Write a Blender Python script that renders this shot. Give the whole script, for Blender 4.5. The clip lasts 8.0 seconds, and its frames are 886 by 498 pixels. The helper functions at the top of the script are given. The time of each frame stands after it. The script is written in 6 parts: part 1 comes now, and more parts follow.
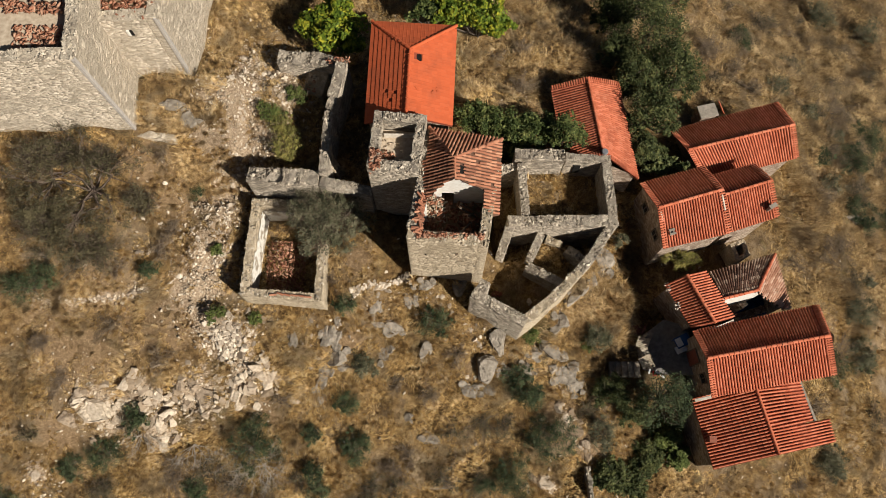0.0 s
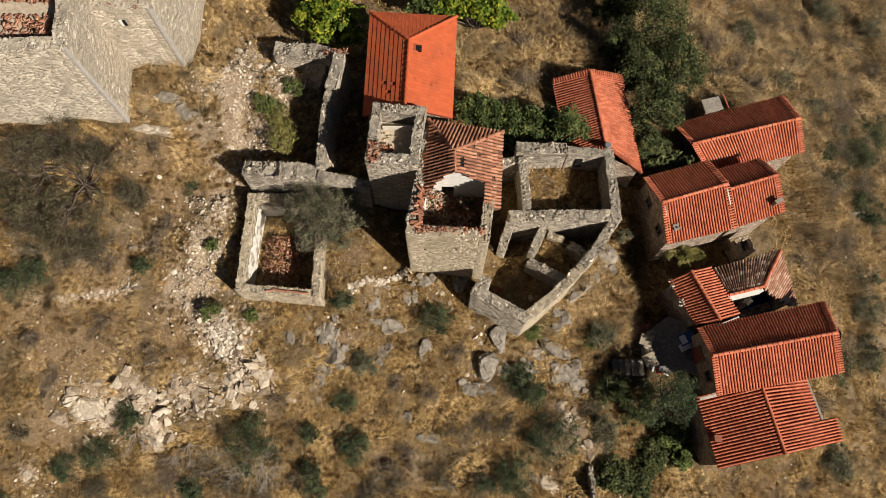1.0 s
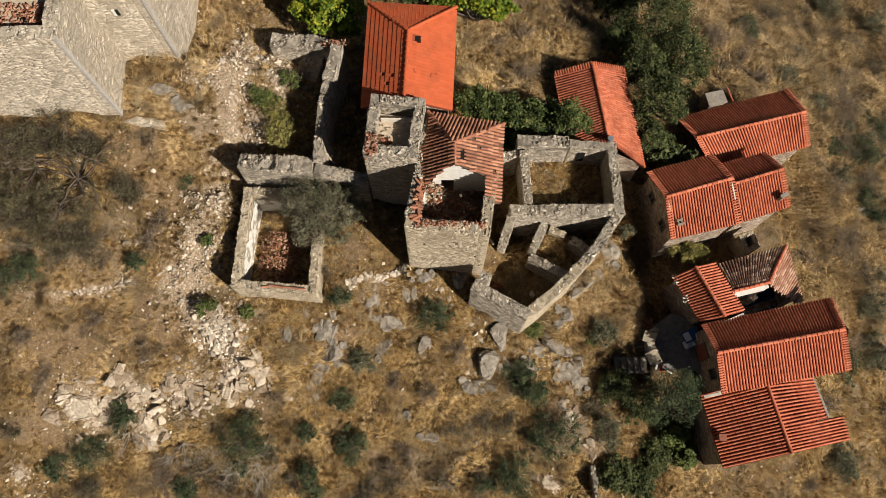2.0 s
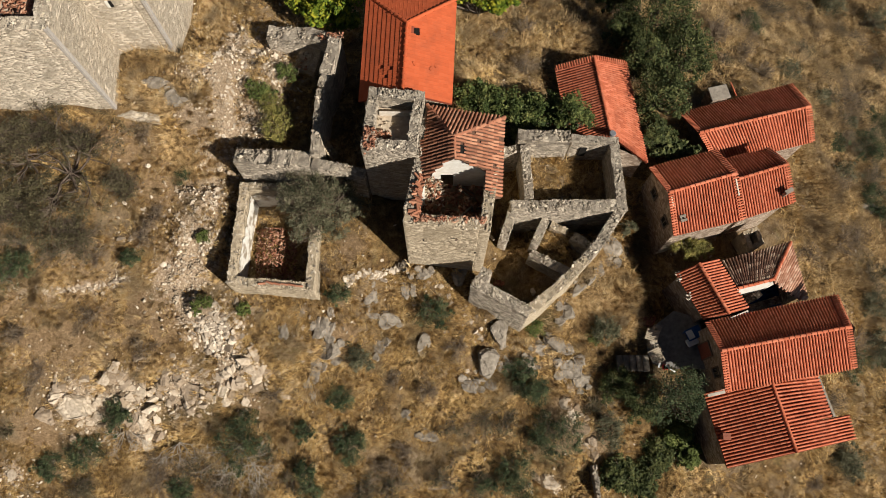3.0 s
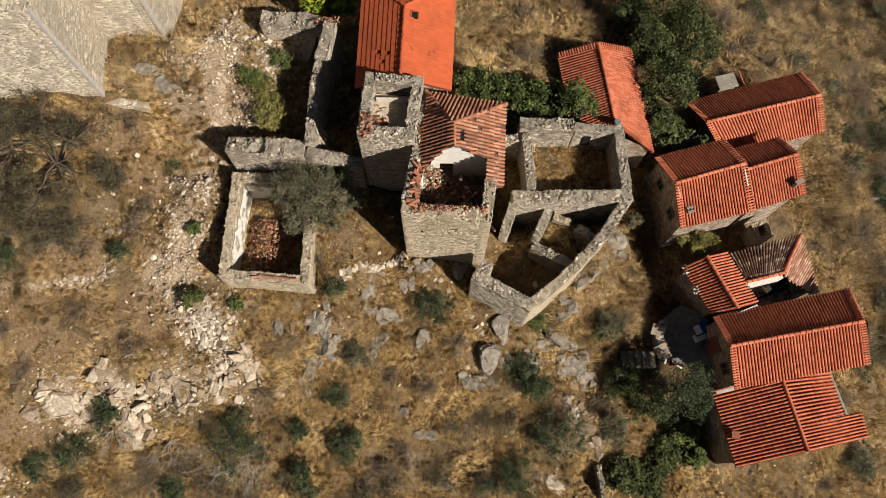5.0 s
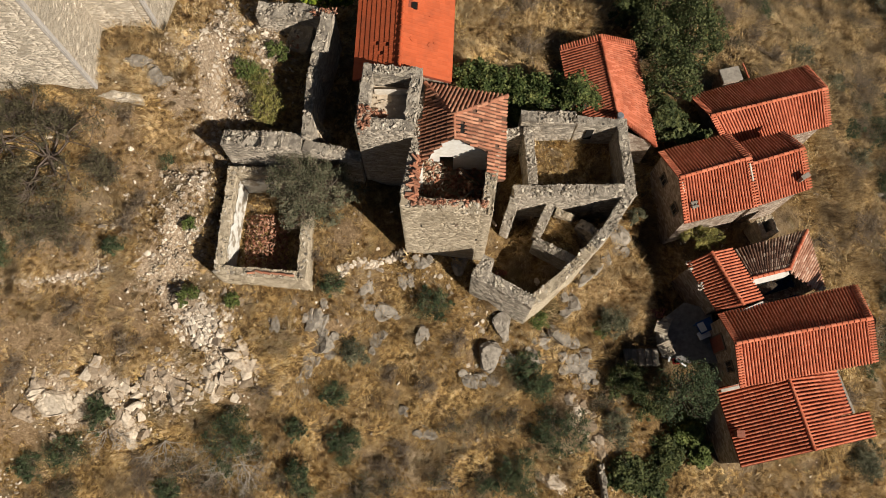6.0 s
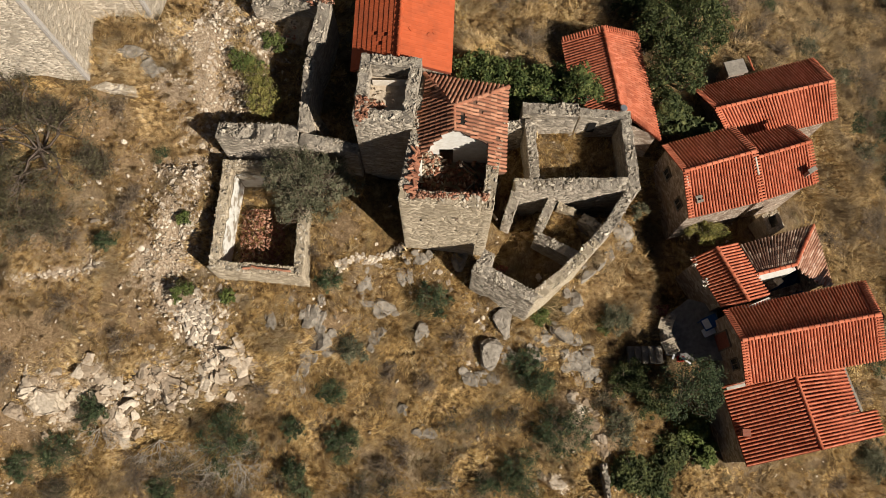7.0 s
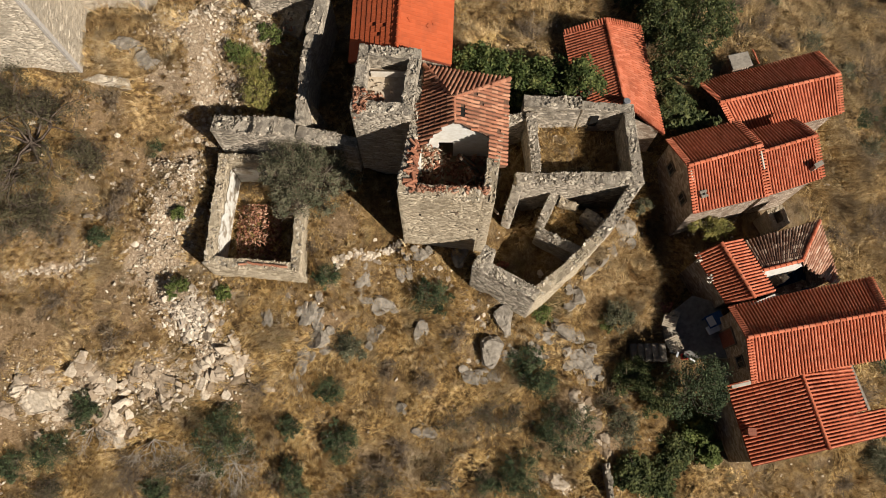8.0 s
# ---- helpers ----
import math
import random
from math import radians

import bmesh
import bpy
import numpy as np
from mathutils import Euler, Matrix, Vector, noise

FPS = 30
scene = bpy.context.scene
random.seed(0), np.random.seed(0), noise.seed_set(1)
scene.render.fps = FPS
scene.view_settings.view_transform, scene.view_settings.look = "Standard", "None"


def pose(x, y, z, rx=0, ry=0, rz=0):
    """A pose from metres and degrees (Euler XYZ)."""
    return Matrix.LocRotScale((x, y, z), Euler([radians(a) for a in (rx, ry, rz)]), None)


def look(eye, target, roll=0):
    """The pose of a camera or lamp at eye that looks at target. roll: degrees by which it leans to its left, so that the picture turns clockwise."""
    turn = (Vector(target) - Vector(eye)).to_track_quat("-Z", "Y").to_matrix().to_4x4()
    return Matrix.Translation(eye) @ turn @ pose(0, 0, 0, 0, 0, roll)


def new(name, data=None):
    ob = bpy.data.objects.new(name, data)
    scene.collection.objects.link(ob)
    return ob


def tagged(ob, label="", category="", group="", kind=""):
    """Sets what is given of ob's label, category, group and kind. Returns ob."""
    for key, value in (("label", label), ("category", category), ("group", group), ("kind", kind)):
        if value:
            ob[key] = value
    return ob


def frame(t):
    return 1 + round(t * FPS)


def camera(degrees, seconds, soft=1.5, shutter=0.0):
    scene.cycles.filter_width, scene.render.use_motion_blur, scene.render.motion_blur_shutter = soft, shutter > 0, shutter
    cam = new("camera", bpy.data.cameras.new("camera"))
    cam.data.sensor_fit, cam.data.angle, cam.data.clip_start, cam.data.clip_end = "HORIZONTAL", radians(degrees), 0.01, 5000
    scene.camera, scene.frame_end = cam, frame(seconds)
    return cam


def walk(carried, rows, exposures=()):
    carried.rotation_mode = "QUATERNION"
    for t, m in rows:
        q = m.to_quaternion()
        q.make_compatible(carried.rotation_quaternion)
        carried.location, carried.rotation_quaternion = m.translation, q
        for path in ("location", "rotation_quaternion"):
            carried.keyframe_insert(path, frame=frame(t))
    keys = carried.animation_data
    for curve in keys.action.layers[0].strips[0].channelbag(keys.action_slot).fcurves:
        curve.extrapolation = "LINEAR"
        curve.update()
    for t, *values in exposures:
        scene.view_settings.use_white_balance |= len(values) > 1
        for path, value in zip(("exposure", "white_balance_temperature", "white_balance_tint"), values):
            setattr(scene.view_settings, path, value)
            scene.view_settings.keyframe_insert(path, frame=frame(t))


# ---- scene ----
cam = camera(60.0, 8.0, soft=0.9)
METRES, EYE, TILT, LEAN, TURN = 7.2, 51.4, -112.8, 0.0, 0.0
ROWS = [
    (0.0, 0.0, 0.0, 0.0, -0.46, 39.15, -0.57),
    (0.5, -0.0014, 0.0633, 0.0261, -0.48, 39.16, -0.55),
    (1.0, -0.0021, 0.1327, 0.0544, -0.48, 39.15, -0.54),
    (1.5, -0.0032, 0.2001, 0.081, -0.49, 39.14, -0.53),
    (3.0, -0.0033, 0.3638, 0.1481, -0.54, 39.14, -0.48),
    (3.5, -0.0017, 0.4165, 0.1704, -0.53, 39.13, -0.47),
    (4.0, -0.0011, 0.4691, 0.1929, -0.54, 39.13, -0.46),
    (4.5, -0.0007, 0.5194, 0.2151, -0.54, 39.12, -0.45),
    (6.0, 0.0009, 0.6884, 0.2869, -0.54, 39.1, -0.42),
    (6.5, 0.001, 0.7512, 0.3129, -0.54, 39.1, -0.41),
    (7.0, 0.0006, 0.8108, 0.3391, -0.55, 39.07, -0.39),
    (7.5, 0.0009, 0.8682, 0.3638, -0.54, 39.06, -0.38),
    (8.0, 0.0014, 0.9217, 0.3874, -0.55, 39.05, -0.37),
]
walk(cam, [(t, pose(0, 0, EYE, TILT, LEAN, TURN) @ pose(METRES * x, METRES * y, METRES * z, 90 + pitch, roll, yaw)) for t, x, y, z, yaw, pitch, roll in ROWS])

# ---- light ----
SUN_AZ, SUN_EL = -38.0, 37.8  # degrees, azimuth anticlockwise from +x
world = bpy.data.worlds.new("world")
scene.world = world
world.use_nodes = True
wn, wl = world.node_tree.nodes, world.node_tree.links
sky = wn.new("ShaderNodeTexSky")
sky.sky_type, sky.sun_disc = "NISHITA", False
sky.sun_elevation, sky.sun_rotation = radians(SUN_EL), radians(90 - SUN_AZ)
wn["Background"].inputs["Strength"].default_value = 0.019
wl.new(sky.outputs["Color"], wn["Background"].inputs["Color"])
sun = new("sun", bpy.data.lights.new("sun", "SUN"))
sun.data.energy, sun.data.angle, sun.data.color = 5.0, radians(0.53), (1.0, 0.925, 0.82)
toward = Vector((math.cos(radians(SUN_AZ)) * math.cos(radians(SUN_EL)), math.sin(radians(SUN_AZ)) * math.cos(radians(SUN_EL)), math.sin(radians(SUN_EL))))
sun.matrix_world = look(toward * 200, (0, 0, 0))
scene.view_settings.exposure = 0.35


# ---- materials ----
class Nodes:
    """A short way to write a node material."""

    def __init__(self, name, rough=0.9, metal=0.0):
        self.mat = bpy.data.materials.new(name)
        self.mat.use_nodes = True
        self.t = self.mat.node_tree
        self.b = self.t.nodes["Principled BSDF"]
        self.b.inputs["Roughness"].default_value = rough
        self.b.inputs["Metallic"].default_value = metal
        self.b.inputs["Specular IOR Level"].default_value = 0.12
        self.place = self.node("ShaderNodeNewGeometry").outputs["Position"]

    def node(self, kind, **sets):
        n = self.t.nodes.new(kind)
        for k, v in sets.items():
            if isinstance(v, bpy.types.NodeSocket):
                self.t.links.new(v, n.inputs[k.replace("_", " ")])
            else:
                n.inputs[k.replace("_", " ")].default_value = v
        return n

    def scaled(self, sx, sy, sz):
        n = self.node("ShaderNodeVectorMath", Vector=self.place)
        n.operation = "MULTIPLY"
        n.inputs[1].default_value = (sx, sy, sz)
        return n.outputs[0]

    def noise(self, scale, detail=4.0, vector=None, rough=0.6):
        return self.node("ShaderNodeTexNoise", Vector=vector or self.place, Scale=scale, Detail=detail, Roughness=rough).outputs["Fac"]

    def ramp(self, fac, stops):
        n = self.node("ShaderNodeValToRGB", Fac=fac)
        cr = n.color_ramp
        while len(cr.elements) < len(stops):
            cr.elements.new(0.5)
        for e, (p, c) in zip(cr.elements, stops):
            e.position, e.color = p, (*c, 1)
        return n.outputs["Color"]

    def grey(self, fac, lo, hi, a=0.0, b=1.0):
        n = self.node("ShaderNodeMapRange", Value=fac, From_Min=lo, From_Max=hi, To_Min=a, To_Max=b)
        return n.outputs["Result"]

    def mix(self, fac, a, b, how="MIX"):
        n = self.t.nodes.new("ShaderNodeMix")
        n.data_type, n.blend_type = "RGBA", how
        for key, v in ((0, fac), (6, a), (7, b)):
            if isinstance(v, bpy.types.NodeSocket):
                self.t.links.new(v, n.inputs[key])
            elif isinstance(v, tuple):
                n.inputs[key].default_value = (*v, 1)
            else:
                n.inputs[key].default_value = v
        return n.outputs[2]

    def math(self, how, a, b=0.0):
        n = self.t.nodes.new("ShaderNodeMath")
        n.operation = how
        for key, v in ((0, a), (1, b)):
            if isinstance(v, bpy.types.NodeSocket):
                self.t.links.new(v, n.inputs[key])
            else:
                n.inputs[key].default_value = v
        return n.outputs[0]

    def island(self):
        return self.node("ShaderNodeNewGeometry").outputs["Random Per Island"]

    def single(self):
        return self.node("ShaderNodeObjectInfo").outputs["Random"]

    def done(self, colour, height=None, strength=0.5, depth=0.02):
        if isinstance(colour, tuple):
            self.b.inputs["Base Color"].default_value = (*colour, 1)
        else:
            self.t.links.new(colour, self.b.inputs["Base Color"])
        if height is not None:
            bump = self.node("ShaderNodeBump", Height=height, Strength=strength, Distance=depth)
            self.t.links.new(bump.outputs["Normal"], self.b.inputs["Normal"])
        return self.mat


def masonry(name, dark, mid, light, mortar, size=1.0, flat=7.4):
    """Coursed rubble stone: flat stones of uneven length in lime mortar, weathered in broad stains."""
    n = Nodes(name)
    warp = n.node("ShaderNodeTexNoise", Vector=n.place, Scale=1.3, Detail=2.0).outputs["Color"]
    add = n.node("ShaderNodeVectorMath")
    add.operation = "MULTIPLY_ADD"
    n.t.links.new(warp, add.inputs[0])
    add.inputs[1].default_value = (0.7, 0.7, 0.9)
    n.t.links.new(n.scaled(3.6 / size, 3.6 / size, flat / size), add.inputs[2])
    cells = n.node("ShaderNodeTexVoronoi", Vector=add.outputs[0], Scale=1.0, Randomness=0.9)
    edge = n.t.nodes.new("ShaderNodeTexVoronoi")
    edge.feature = "DISTANCE_TO_EDGE"
    edge.inputs["Randomness"].default_value = 0.9
    n.t.links.new(add.outputs[0], edge.inputs["Vector"])
    pick = n.node("ShaderNodeSeparateColor", Color=cells.outputs["Color"])
    stone = n.ramp(pick.outputs[0], ((0.0, dark), (0.45, mid), (0.8, light), (1.0, (min(1, light[0] * 1.25), min(1, light[1] * 1.22), min(1, light[2] * 1.15)))))
    joint = n.grey(edge.outputs["Distance"], 0.02, 0.13)
    c = n.mix(joint, mortar, stone)
    stain = n.grey(n.noise(0.55, 5), 0.35, 0.7)
    c = n.mix(stain, c, n.mix(0.35, c, dark), "MIX")
    grain = n.noise(26, 6)
    c = n.mix(0.5, c, n.ramp(grain, ((0.25, (0.5, 0.49, 0.48)), (0.6, (1, 1, 1)))), "MULTIPLY")
    h = n.math("ADD", n.math("MULTIPLY", joint, 1.0), n.math("MULTIPLY", grain, 0.5))
    return n.done(c, h, 0.7, 0.04)


def terracotta(name, deep, mid, pale, moss=0.0, island=False):
    """Fired clay, tile by tile of another shade, with soot and lichen in patches."""
    n = Nodes(name, 0.82)
    shade = n.island() if island else n.single()
    c = n.ramp(shade, ((0.0, deep), (0.5, mid), (1.0, pale)))
    dirt = n.grey(n.noise(0.9, 5), 0.45, 0.75, 0.0, 0.35 + moss)
    c = n.mix(dirt, c, (0.10, 0.045, 0.03))
    fine = n.noise(22, 5)
    c = n.mix(n.grey(fine, 0.55, 0.8, 0.0, 0.35 + moss), c, (0.30, 0.20, 0.15) if not moss else (0.34, 0.29, 0.22))
    return n.done(c, fine, 0.4, 0.01)


def plain(name, a, b, scale=6.0, rough=0.9, metal=0.0, strength=0.5, depth=0.02):
    n = Nodes(name, rough, metal)
    f = n.noise(scale, 6)
    broad = n.noise(scale * 0.15, 3)
    c = n.mix(n.grey(f, 0.3, 0.7), a, b)
    c = n.mix(n.grey(broad, 0.4, 0.7, 0.0, 0.35), c, a)
    return n.done(c, f, strength, depth)


def foliage(name, dark, mid, tip):
    n = Nodes(name, 0.6)
    clump = n.noise(1.6, 2)
    f = n.math("ADD", n.math("MULTIPLY", n.island(), 0.42), n.math("MULTIPLY", n.grey(clump, 0.34, 0.66), 0.58))
    c = n.ramp(f, ((0.05, dark), (0.5, mid), (0.95, tip)))
    n.b.inputs["Subsurface Weight"].default_value = 0.0
    return n.done(c)


def ground_paint():
    """Dry hillside: straw, brown earth, grey scrub litter and pale stone dust where rubble has run down."""
    n = Nodes("dry_hillside", 0.95)
    a = n.noise(0.32, 5, rough=0.65)
    b = n.noise(1.7, 6, rough=0.7)
    streak = n.noise(1.0, 5, n.scaled(9.0, 3.2, 4.0), 0.7)
    fine = n.noise(14, 7, rough=0.75)
    c = n.ramp(b, ((0.3, (0.07, 0.043, 0.021)), (0.44, (0.16, 0.098, 0.042)), (0.56, (0.28, 0.18, 0.077)), (0.7, (0.48, 0.345, 0.175))))
    c = n.mix(n.grey(a, 0.48, 0.62, 0.0, 0.75), c, n.ramp(streak, ((0.35, (0.14, 0.095, 0.06)), (0.65, (0.37, 0.285, 0.18)))))
    dust = n.grey(n.noise(0.2, 6, n.scaled(1.0, 1.4, 1.0), 0.7), 0.56, 0.68, 0.0, 0.7)
    c = n.mix(dust, c, n.ramp(fine, ((0.35, (0.30, 0.215, 0.13)), (0.65, (0.56, 0.44, 0.30)))))
    green = n.grey(n.noise(0.42, 4, n.scaled(1.1, 1.1, 0.7)), 0.56, 0.68, 0.0, 0.5)
    c = n.mix(green, c, (0.115, 0.105, 0.045))
    grit = n.noise(8.0, 9, rough=0.85)
    pale = n.t.nodes.new("ShaderNodeAttribute")
    pale.attribute_name = "pale"
    stones = n.mix(n.grey(grit, 0.44, 0.56), n.ramp(a, ((0.4, (0.56, 0.43, 0.30)), (0.6, (0.80, 0.64, 0.465)))), (0.30, 0.215, 0.14))
    bare = n.t.nodes.new("ShaderNodeAttribute")
    bare.attribute_name = "bare"
    soil = n.ramp(n.noise(5.0, 8, rough=0.8), ((0.36, (0.165, 0.105, 0.057)), (0.52, (0.33, 0.222, 0.125)), (0.64, (0.55, 0.405, 0.255))))
    c = n.mix(n.grey(n.math("ADD", bare.outputs["Fac"], n.math("MULTIPLY", n.math("SUBTRACT", b, 0.5), 1.5)), 0.3, 0.7, 0.0, 0.85), c, soil)
    mask = n.grey(n.math("ADD", pale.outputs["Fac"], n.math("MULTIPLY", n.math("SUBTRACT", b, 0.5), 2.4)), 0.4, 0.7, 0.0, 0.85)
    c = n.mix(mask, c, stones)
    c = n.mix(0.75, c, n.ramp(fine, ((0.36, (0.2, 0.18, 0.16)), (0.5, (0.8, 0.79, 0.77)), (0.62, (1, 1, 1)))), "MULTIPLY")
    return n.done(c, n.math("ADD", fine, n.math("MULTIPLY", streak, 0.8)), 1.0, 0.12)


def straw(name="dry_grass", patch=(0.52, 0.62), tone=((0.09, 0.055, 0.026), (0.32, 0.196, 0.075), (0.58, 0.39, 0.155), (0.80, 0.61, 0.32))):
    n = Nodes(name, 0.8)
    tuft = n.grey(n.noise(3.6, 2), 0.36, 0.64)
    broad = n.grey(n.noise(0.9, 3), 0.36, 0.64)
    f = n.math("ADD", n.math("MULTIPLY", n.island(), 0.2), n.math("ADD", n.math("MULTIPLY", tuft, 0.5), n.math("MULTIPLY", broad, 0.3)))
    c = n.ramp(f, tuple(zip((0.1, 0.35, 0.62, 0.9), tone)))
    c = n.mix(n.grey(n.noise(0.45, 4), *patch, 0.0, 0.75), c, n.mix(n.island(), (0.08, 0.056, 0.035), (0.25, 0.185, 0.115)))
    return n.done(c)




def cap_stone():
    """Weathered stones of a wall head, from dark lichened grey to fresh buff."""
    n = Nodes("weathered_cap_stone")
    f = n.noise(9.0, 6)
    c = n.ramp(n.single(), ((0.0, (0.17, 0.142, 0.108)), (0.4, (0.38, 0.328, 0.255)), (0.8, (0.60, 0.525, 0.415)), (1.0, (0.78, 0.685, 0.545))))
    c = n.mix(0.6, c, n.ramp(f, ((0.3, (0.5, 0.5, 0.5)), (0.62, (1, 1, 1)))), "MULTIPLY")
    return n.done(c, f, 0.8, 0.03)


M_GREY = masonry("grey_rubble_masonry", (0.22, 0.19, 0.155), (0.40, 0.35, 0.28), (0.55, 0.485, 0.39), (0.27, 0.225, 0.17))
M_WARM = masonry("warm_rubble_masonry", (0.36, 0.295, 0.205), (0.52, 0.43, 0.305), (0.66, 0.555, 0.41), (0.34, 0.275, 0.19), 0.85)
M_CASTLE = masonry("pale_coursed_masonry", (0.42, 0.355, 0.275), (0.58, 0.50, 0.385), (0.70, 0.62, 0.50), (0.52, 0.44, 0.335))
M_HOUSE = masonry("house_rubble_masonry", (0.26, 0.185, 0.135), (0.47, 0.365, 0.28), (0.70, 0.59, 0.48), (0.36, 0.27, 0.205), 0.95, 4.6)
def facing(name, dark, mid, light, fresh):
    """Single facing stones: each its own shade, streaked and lichened."""
    n = Nodes(name)
    f = n.noise(13, 6)
    c = n.ramp(n.island(), ((0.0, dark), (0.35, mid), (0.75, light), (1.0, fresh)))
    c = n.mix(n.grey(n.noise(0.6, 5), 0.42, 0.68, 0.0, 0.45), c, mid)
    c = n.mix(0.45, c, n.ramp(f, ((0.32, (0.5, 0.49, 0.47)), (0.58, (1, 1, 1)))), "MULTIPLY")
    bed = n.noise(1.0, 5, n.scaled(4.0, 4.0, 24.0), 0.7)
    c = n.mix(0.6, c, n.ramp(bed, ((0.36, (0.5, 0.48, 0.45)), (0.56, (1, 1, 1)))), "MULTIPLY")
    return n.done(c, n.math("ADD", f, bed), 0.7, 0.02)


FACE = {M_GREY: facing("grey_facing", (0.30, 0.255, 0.20), (0.39, 0.335, 0.265), (0.47, 0.405, 0.325), (0.63, 0.555, 0.45)),
        M_WARM: facing("warm_facing", (0.40, 0.33, 0.24), (0.48, 0.40, 0.29), (0.55, 0.46, 0.335), (0.68, 0.58, 0.435)),
        M_CASTLE: facing("pale_facing", (0.40, 0.345, 0.275), (0.54, 0.46, 0.36), (0.62, 0.535, 0.42), (0.76, 0.67, 0.545)),
        M_HOUSE: facing("house_facing", (0.26, 0.20, 0.155), (0.48, 0.385, 0.305), (0.66, 0.55, 0.45), (0.80, 0.70, 0.59))}
M_PLASTER = plain("white_lime_plaster", (0.66, 0.62, 0.54), (0.84, 0.82, 0.77), 3.0)
M_OLDPLASTER = plain("flaking_plaster", (0.46, 0.40, 0.32), (0.76, 0.71, 0.62), 2.4)


def peeling():
    """Lime plaster that has come off in ragged patches down to the stone."""
    n = Nodes("peeling_lime_plaster")
    coat = n.mix(n.grey(n.noise(4.0, 5), 0.3, 0.7), (0.64, 0.60, 0.52), (0.82, 0.80, 0.74))
    bare = n.mix(n.grey(n.noise(11.0, 4), 0.35, 0.65), (0.25, 0.205, 0.15), (0.47, 0.40, 0.31))
    off = n.grey(n.noise(1.1, 6, rough=0.7), 0.5, 0.56)
    return n.done(n.mix(off, coat, bare), n.math("SUBTRACT", n.noise(9.0, 5), off), 0.6, 0.03)


M_PEELING = peeling()
M_CEMENT = plain("grey_cement", (0.19, 0.165, 0.135), (0.36, 0.32, 0.265), 4.0)


def rubble_stone(name, dark, mid, light, island=False):
    """Fallen stones, each of another shade, dusty and chipped."""
    n = Nodes(name)
    f = n.noise(6.0, 7)
    c = n.ramp(n.island() if island else n.single(), ((0.0, dark), (0.5, mid), (1.0, light)))
    c = n.mix(0.6, c, n.ramp(f, ((0.32, (0.45, 0.42, 0.38)), (0.6, (1, 1, 1)))), "MULTIPLY")
    return n.done(c, f, 1.0, 0.05)


M_PALE = rubble_stone("pale_limestone", (0.26, 0.195, 0.13), (0.44, 0.352, 0.26), (0.68, 0.58, 0.45))
M_STONE = rubble_stone("loose_stone", (0.26, 0.212, 0.162), (0.52, 0.44, 0.345), (0.82, 0.725, 0.59))
M_GRAVEL = rubble_stone("small_limestone", (0.30, 0.235, 0.165), (0.55, 0.455, 0.34), (0.84, 0.74, 0.59), True)
M_ROCK = plain("grey_bedrock", (0.15, 0.128, 0.10), (0.40, 0.35, 0.285), 3.0, strength=1.0, depth=0.08)
M_CAP = cap_stone()
M_EARTH = plain("rubble_earth", (0.17, 0.115, 0.07), (0.34, 0.25, 0.155), 5.0, strength=1.0, depth=0.05)
M_QUOIN = plain("grey_corner_mortar", (0.36, 0.33, 0.30), (0.52, 0.475, 0.425), 5.0)
M_BRICK = plain("red_brick", (0.20, 0.075, 0.05), (0.34, 0.13, 0.085), 9.0)
M_DOOR = plain("faded_red_planks", (0.16, 0.05, 0.035), (0.28, 0.10, 0.07), 10.0)
M_GLASS = plain("dusty_window_glass", (0.02, 0.022, 0.025), (0.04, 0.042, 0.045), 5.0, 0.15)
# stained cement, its colour also darkened for the shade over the yard
M_YARD = plain("stained_shaded_yard_cement", (0.12, 0.112, 0.105), (0.24, 0.228, 0.212), 3.0)
M_DUST = plain("dusty_lime_floor", (0.34, 0.265, 0.19), (0.58, 0.49, 0.37), 4.0)
M_WOOD = plain("grey_old_timber", (0.10, 0.075, 0.055), (0.23, 0.18, 0.135), 12.0)
M_PALLET = plain("sun_bleached_boards", (0.34, 0.28, 0.20), (0.56, 0.48, 0.37), 12.0)
M_BARK = plain("bark", (0.09, 0.07, 0.055), (0.20, 0.165, 0.13), 14.0)
M_TWIG = plain("dry_twigs", (0.14, 0.10, 0.07), (0.36, 0.285, 0.205), 9.0)
M_DEADWOOD = plain("bleached_dead_wood", (0.26, 0.22, 0.175), (0.55, 0.49, 0.41), 9.0)
M_THORN = plain("thorn_twigs", (0.075, 0.055, 0.043), (0.21, 0.16, 0.125), 9.0)
M_METAL = plain("dull_zinc", (0.35, 0.36, 0.38), (0.55, 0.57, 0.6), 8.0, 0.45, 0.8)
# near-black, paints the shade inside openings that are not cut
M_DARK = plain("opening_shade", (0.012, 0.011, 0.01), (0.02, 0.018, 0.016), 4.0)
M_BLUE = plain("faded_blue_plastic", (0.02, 0.06, 0.17), (0.04, 0.11, 0.26), 9.0, 0.5)
M_WHITE = plain("white_enamel", (0.6, 0.61, 0.62), (0.78, 0.78, 0.77), 9.0, 0.4)
M_RED = plain("red_plastic", (0.45, 0.02, 0.02), (0.58, 0.04, 0.03), 9.0, 0.5)
M_TILE = terracotta("new_clay_tile", (0.42, 0.112, 0.056), (0.53, 0.155, 0.080), (0.60, 0.20, 0.113))
M_TILE_REST = terracotta("new_clay_tile_joined", (0.42, 0.112, 0.056), (0.53, 0.155, 0.080), (0.60, 0.20, 0.113), island=True)
# pan clay darker than the covers: groove shade is put into its colour
M_PAN = plain("shaded_clay_pan_tile", (0.20, 0.05, 0.03), (0.31, 0.082, 0.045), 7.0)
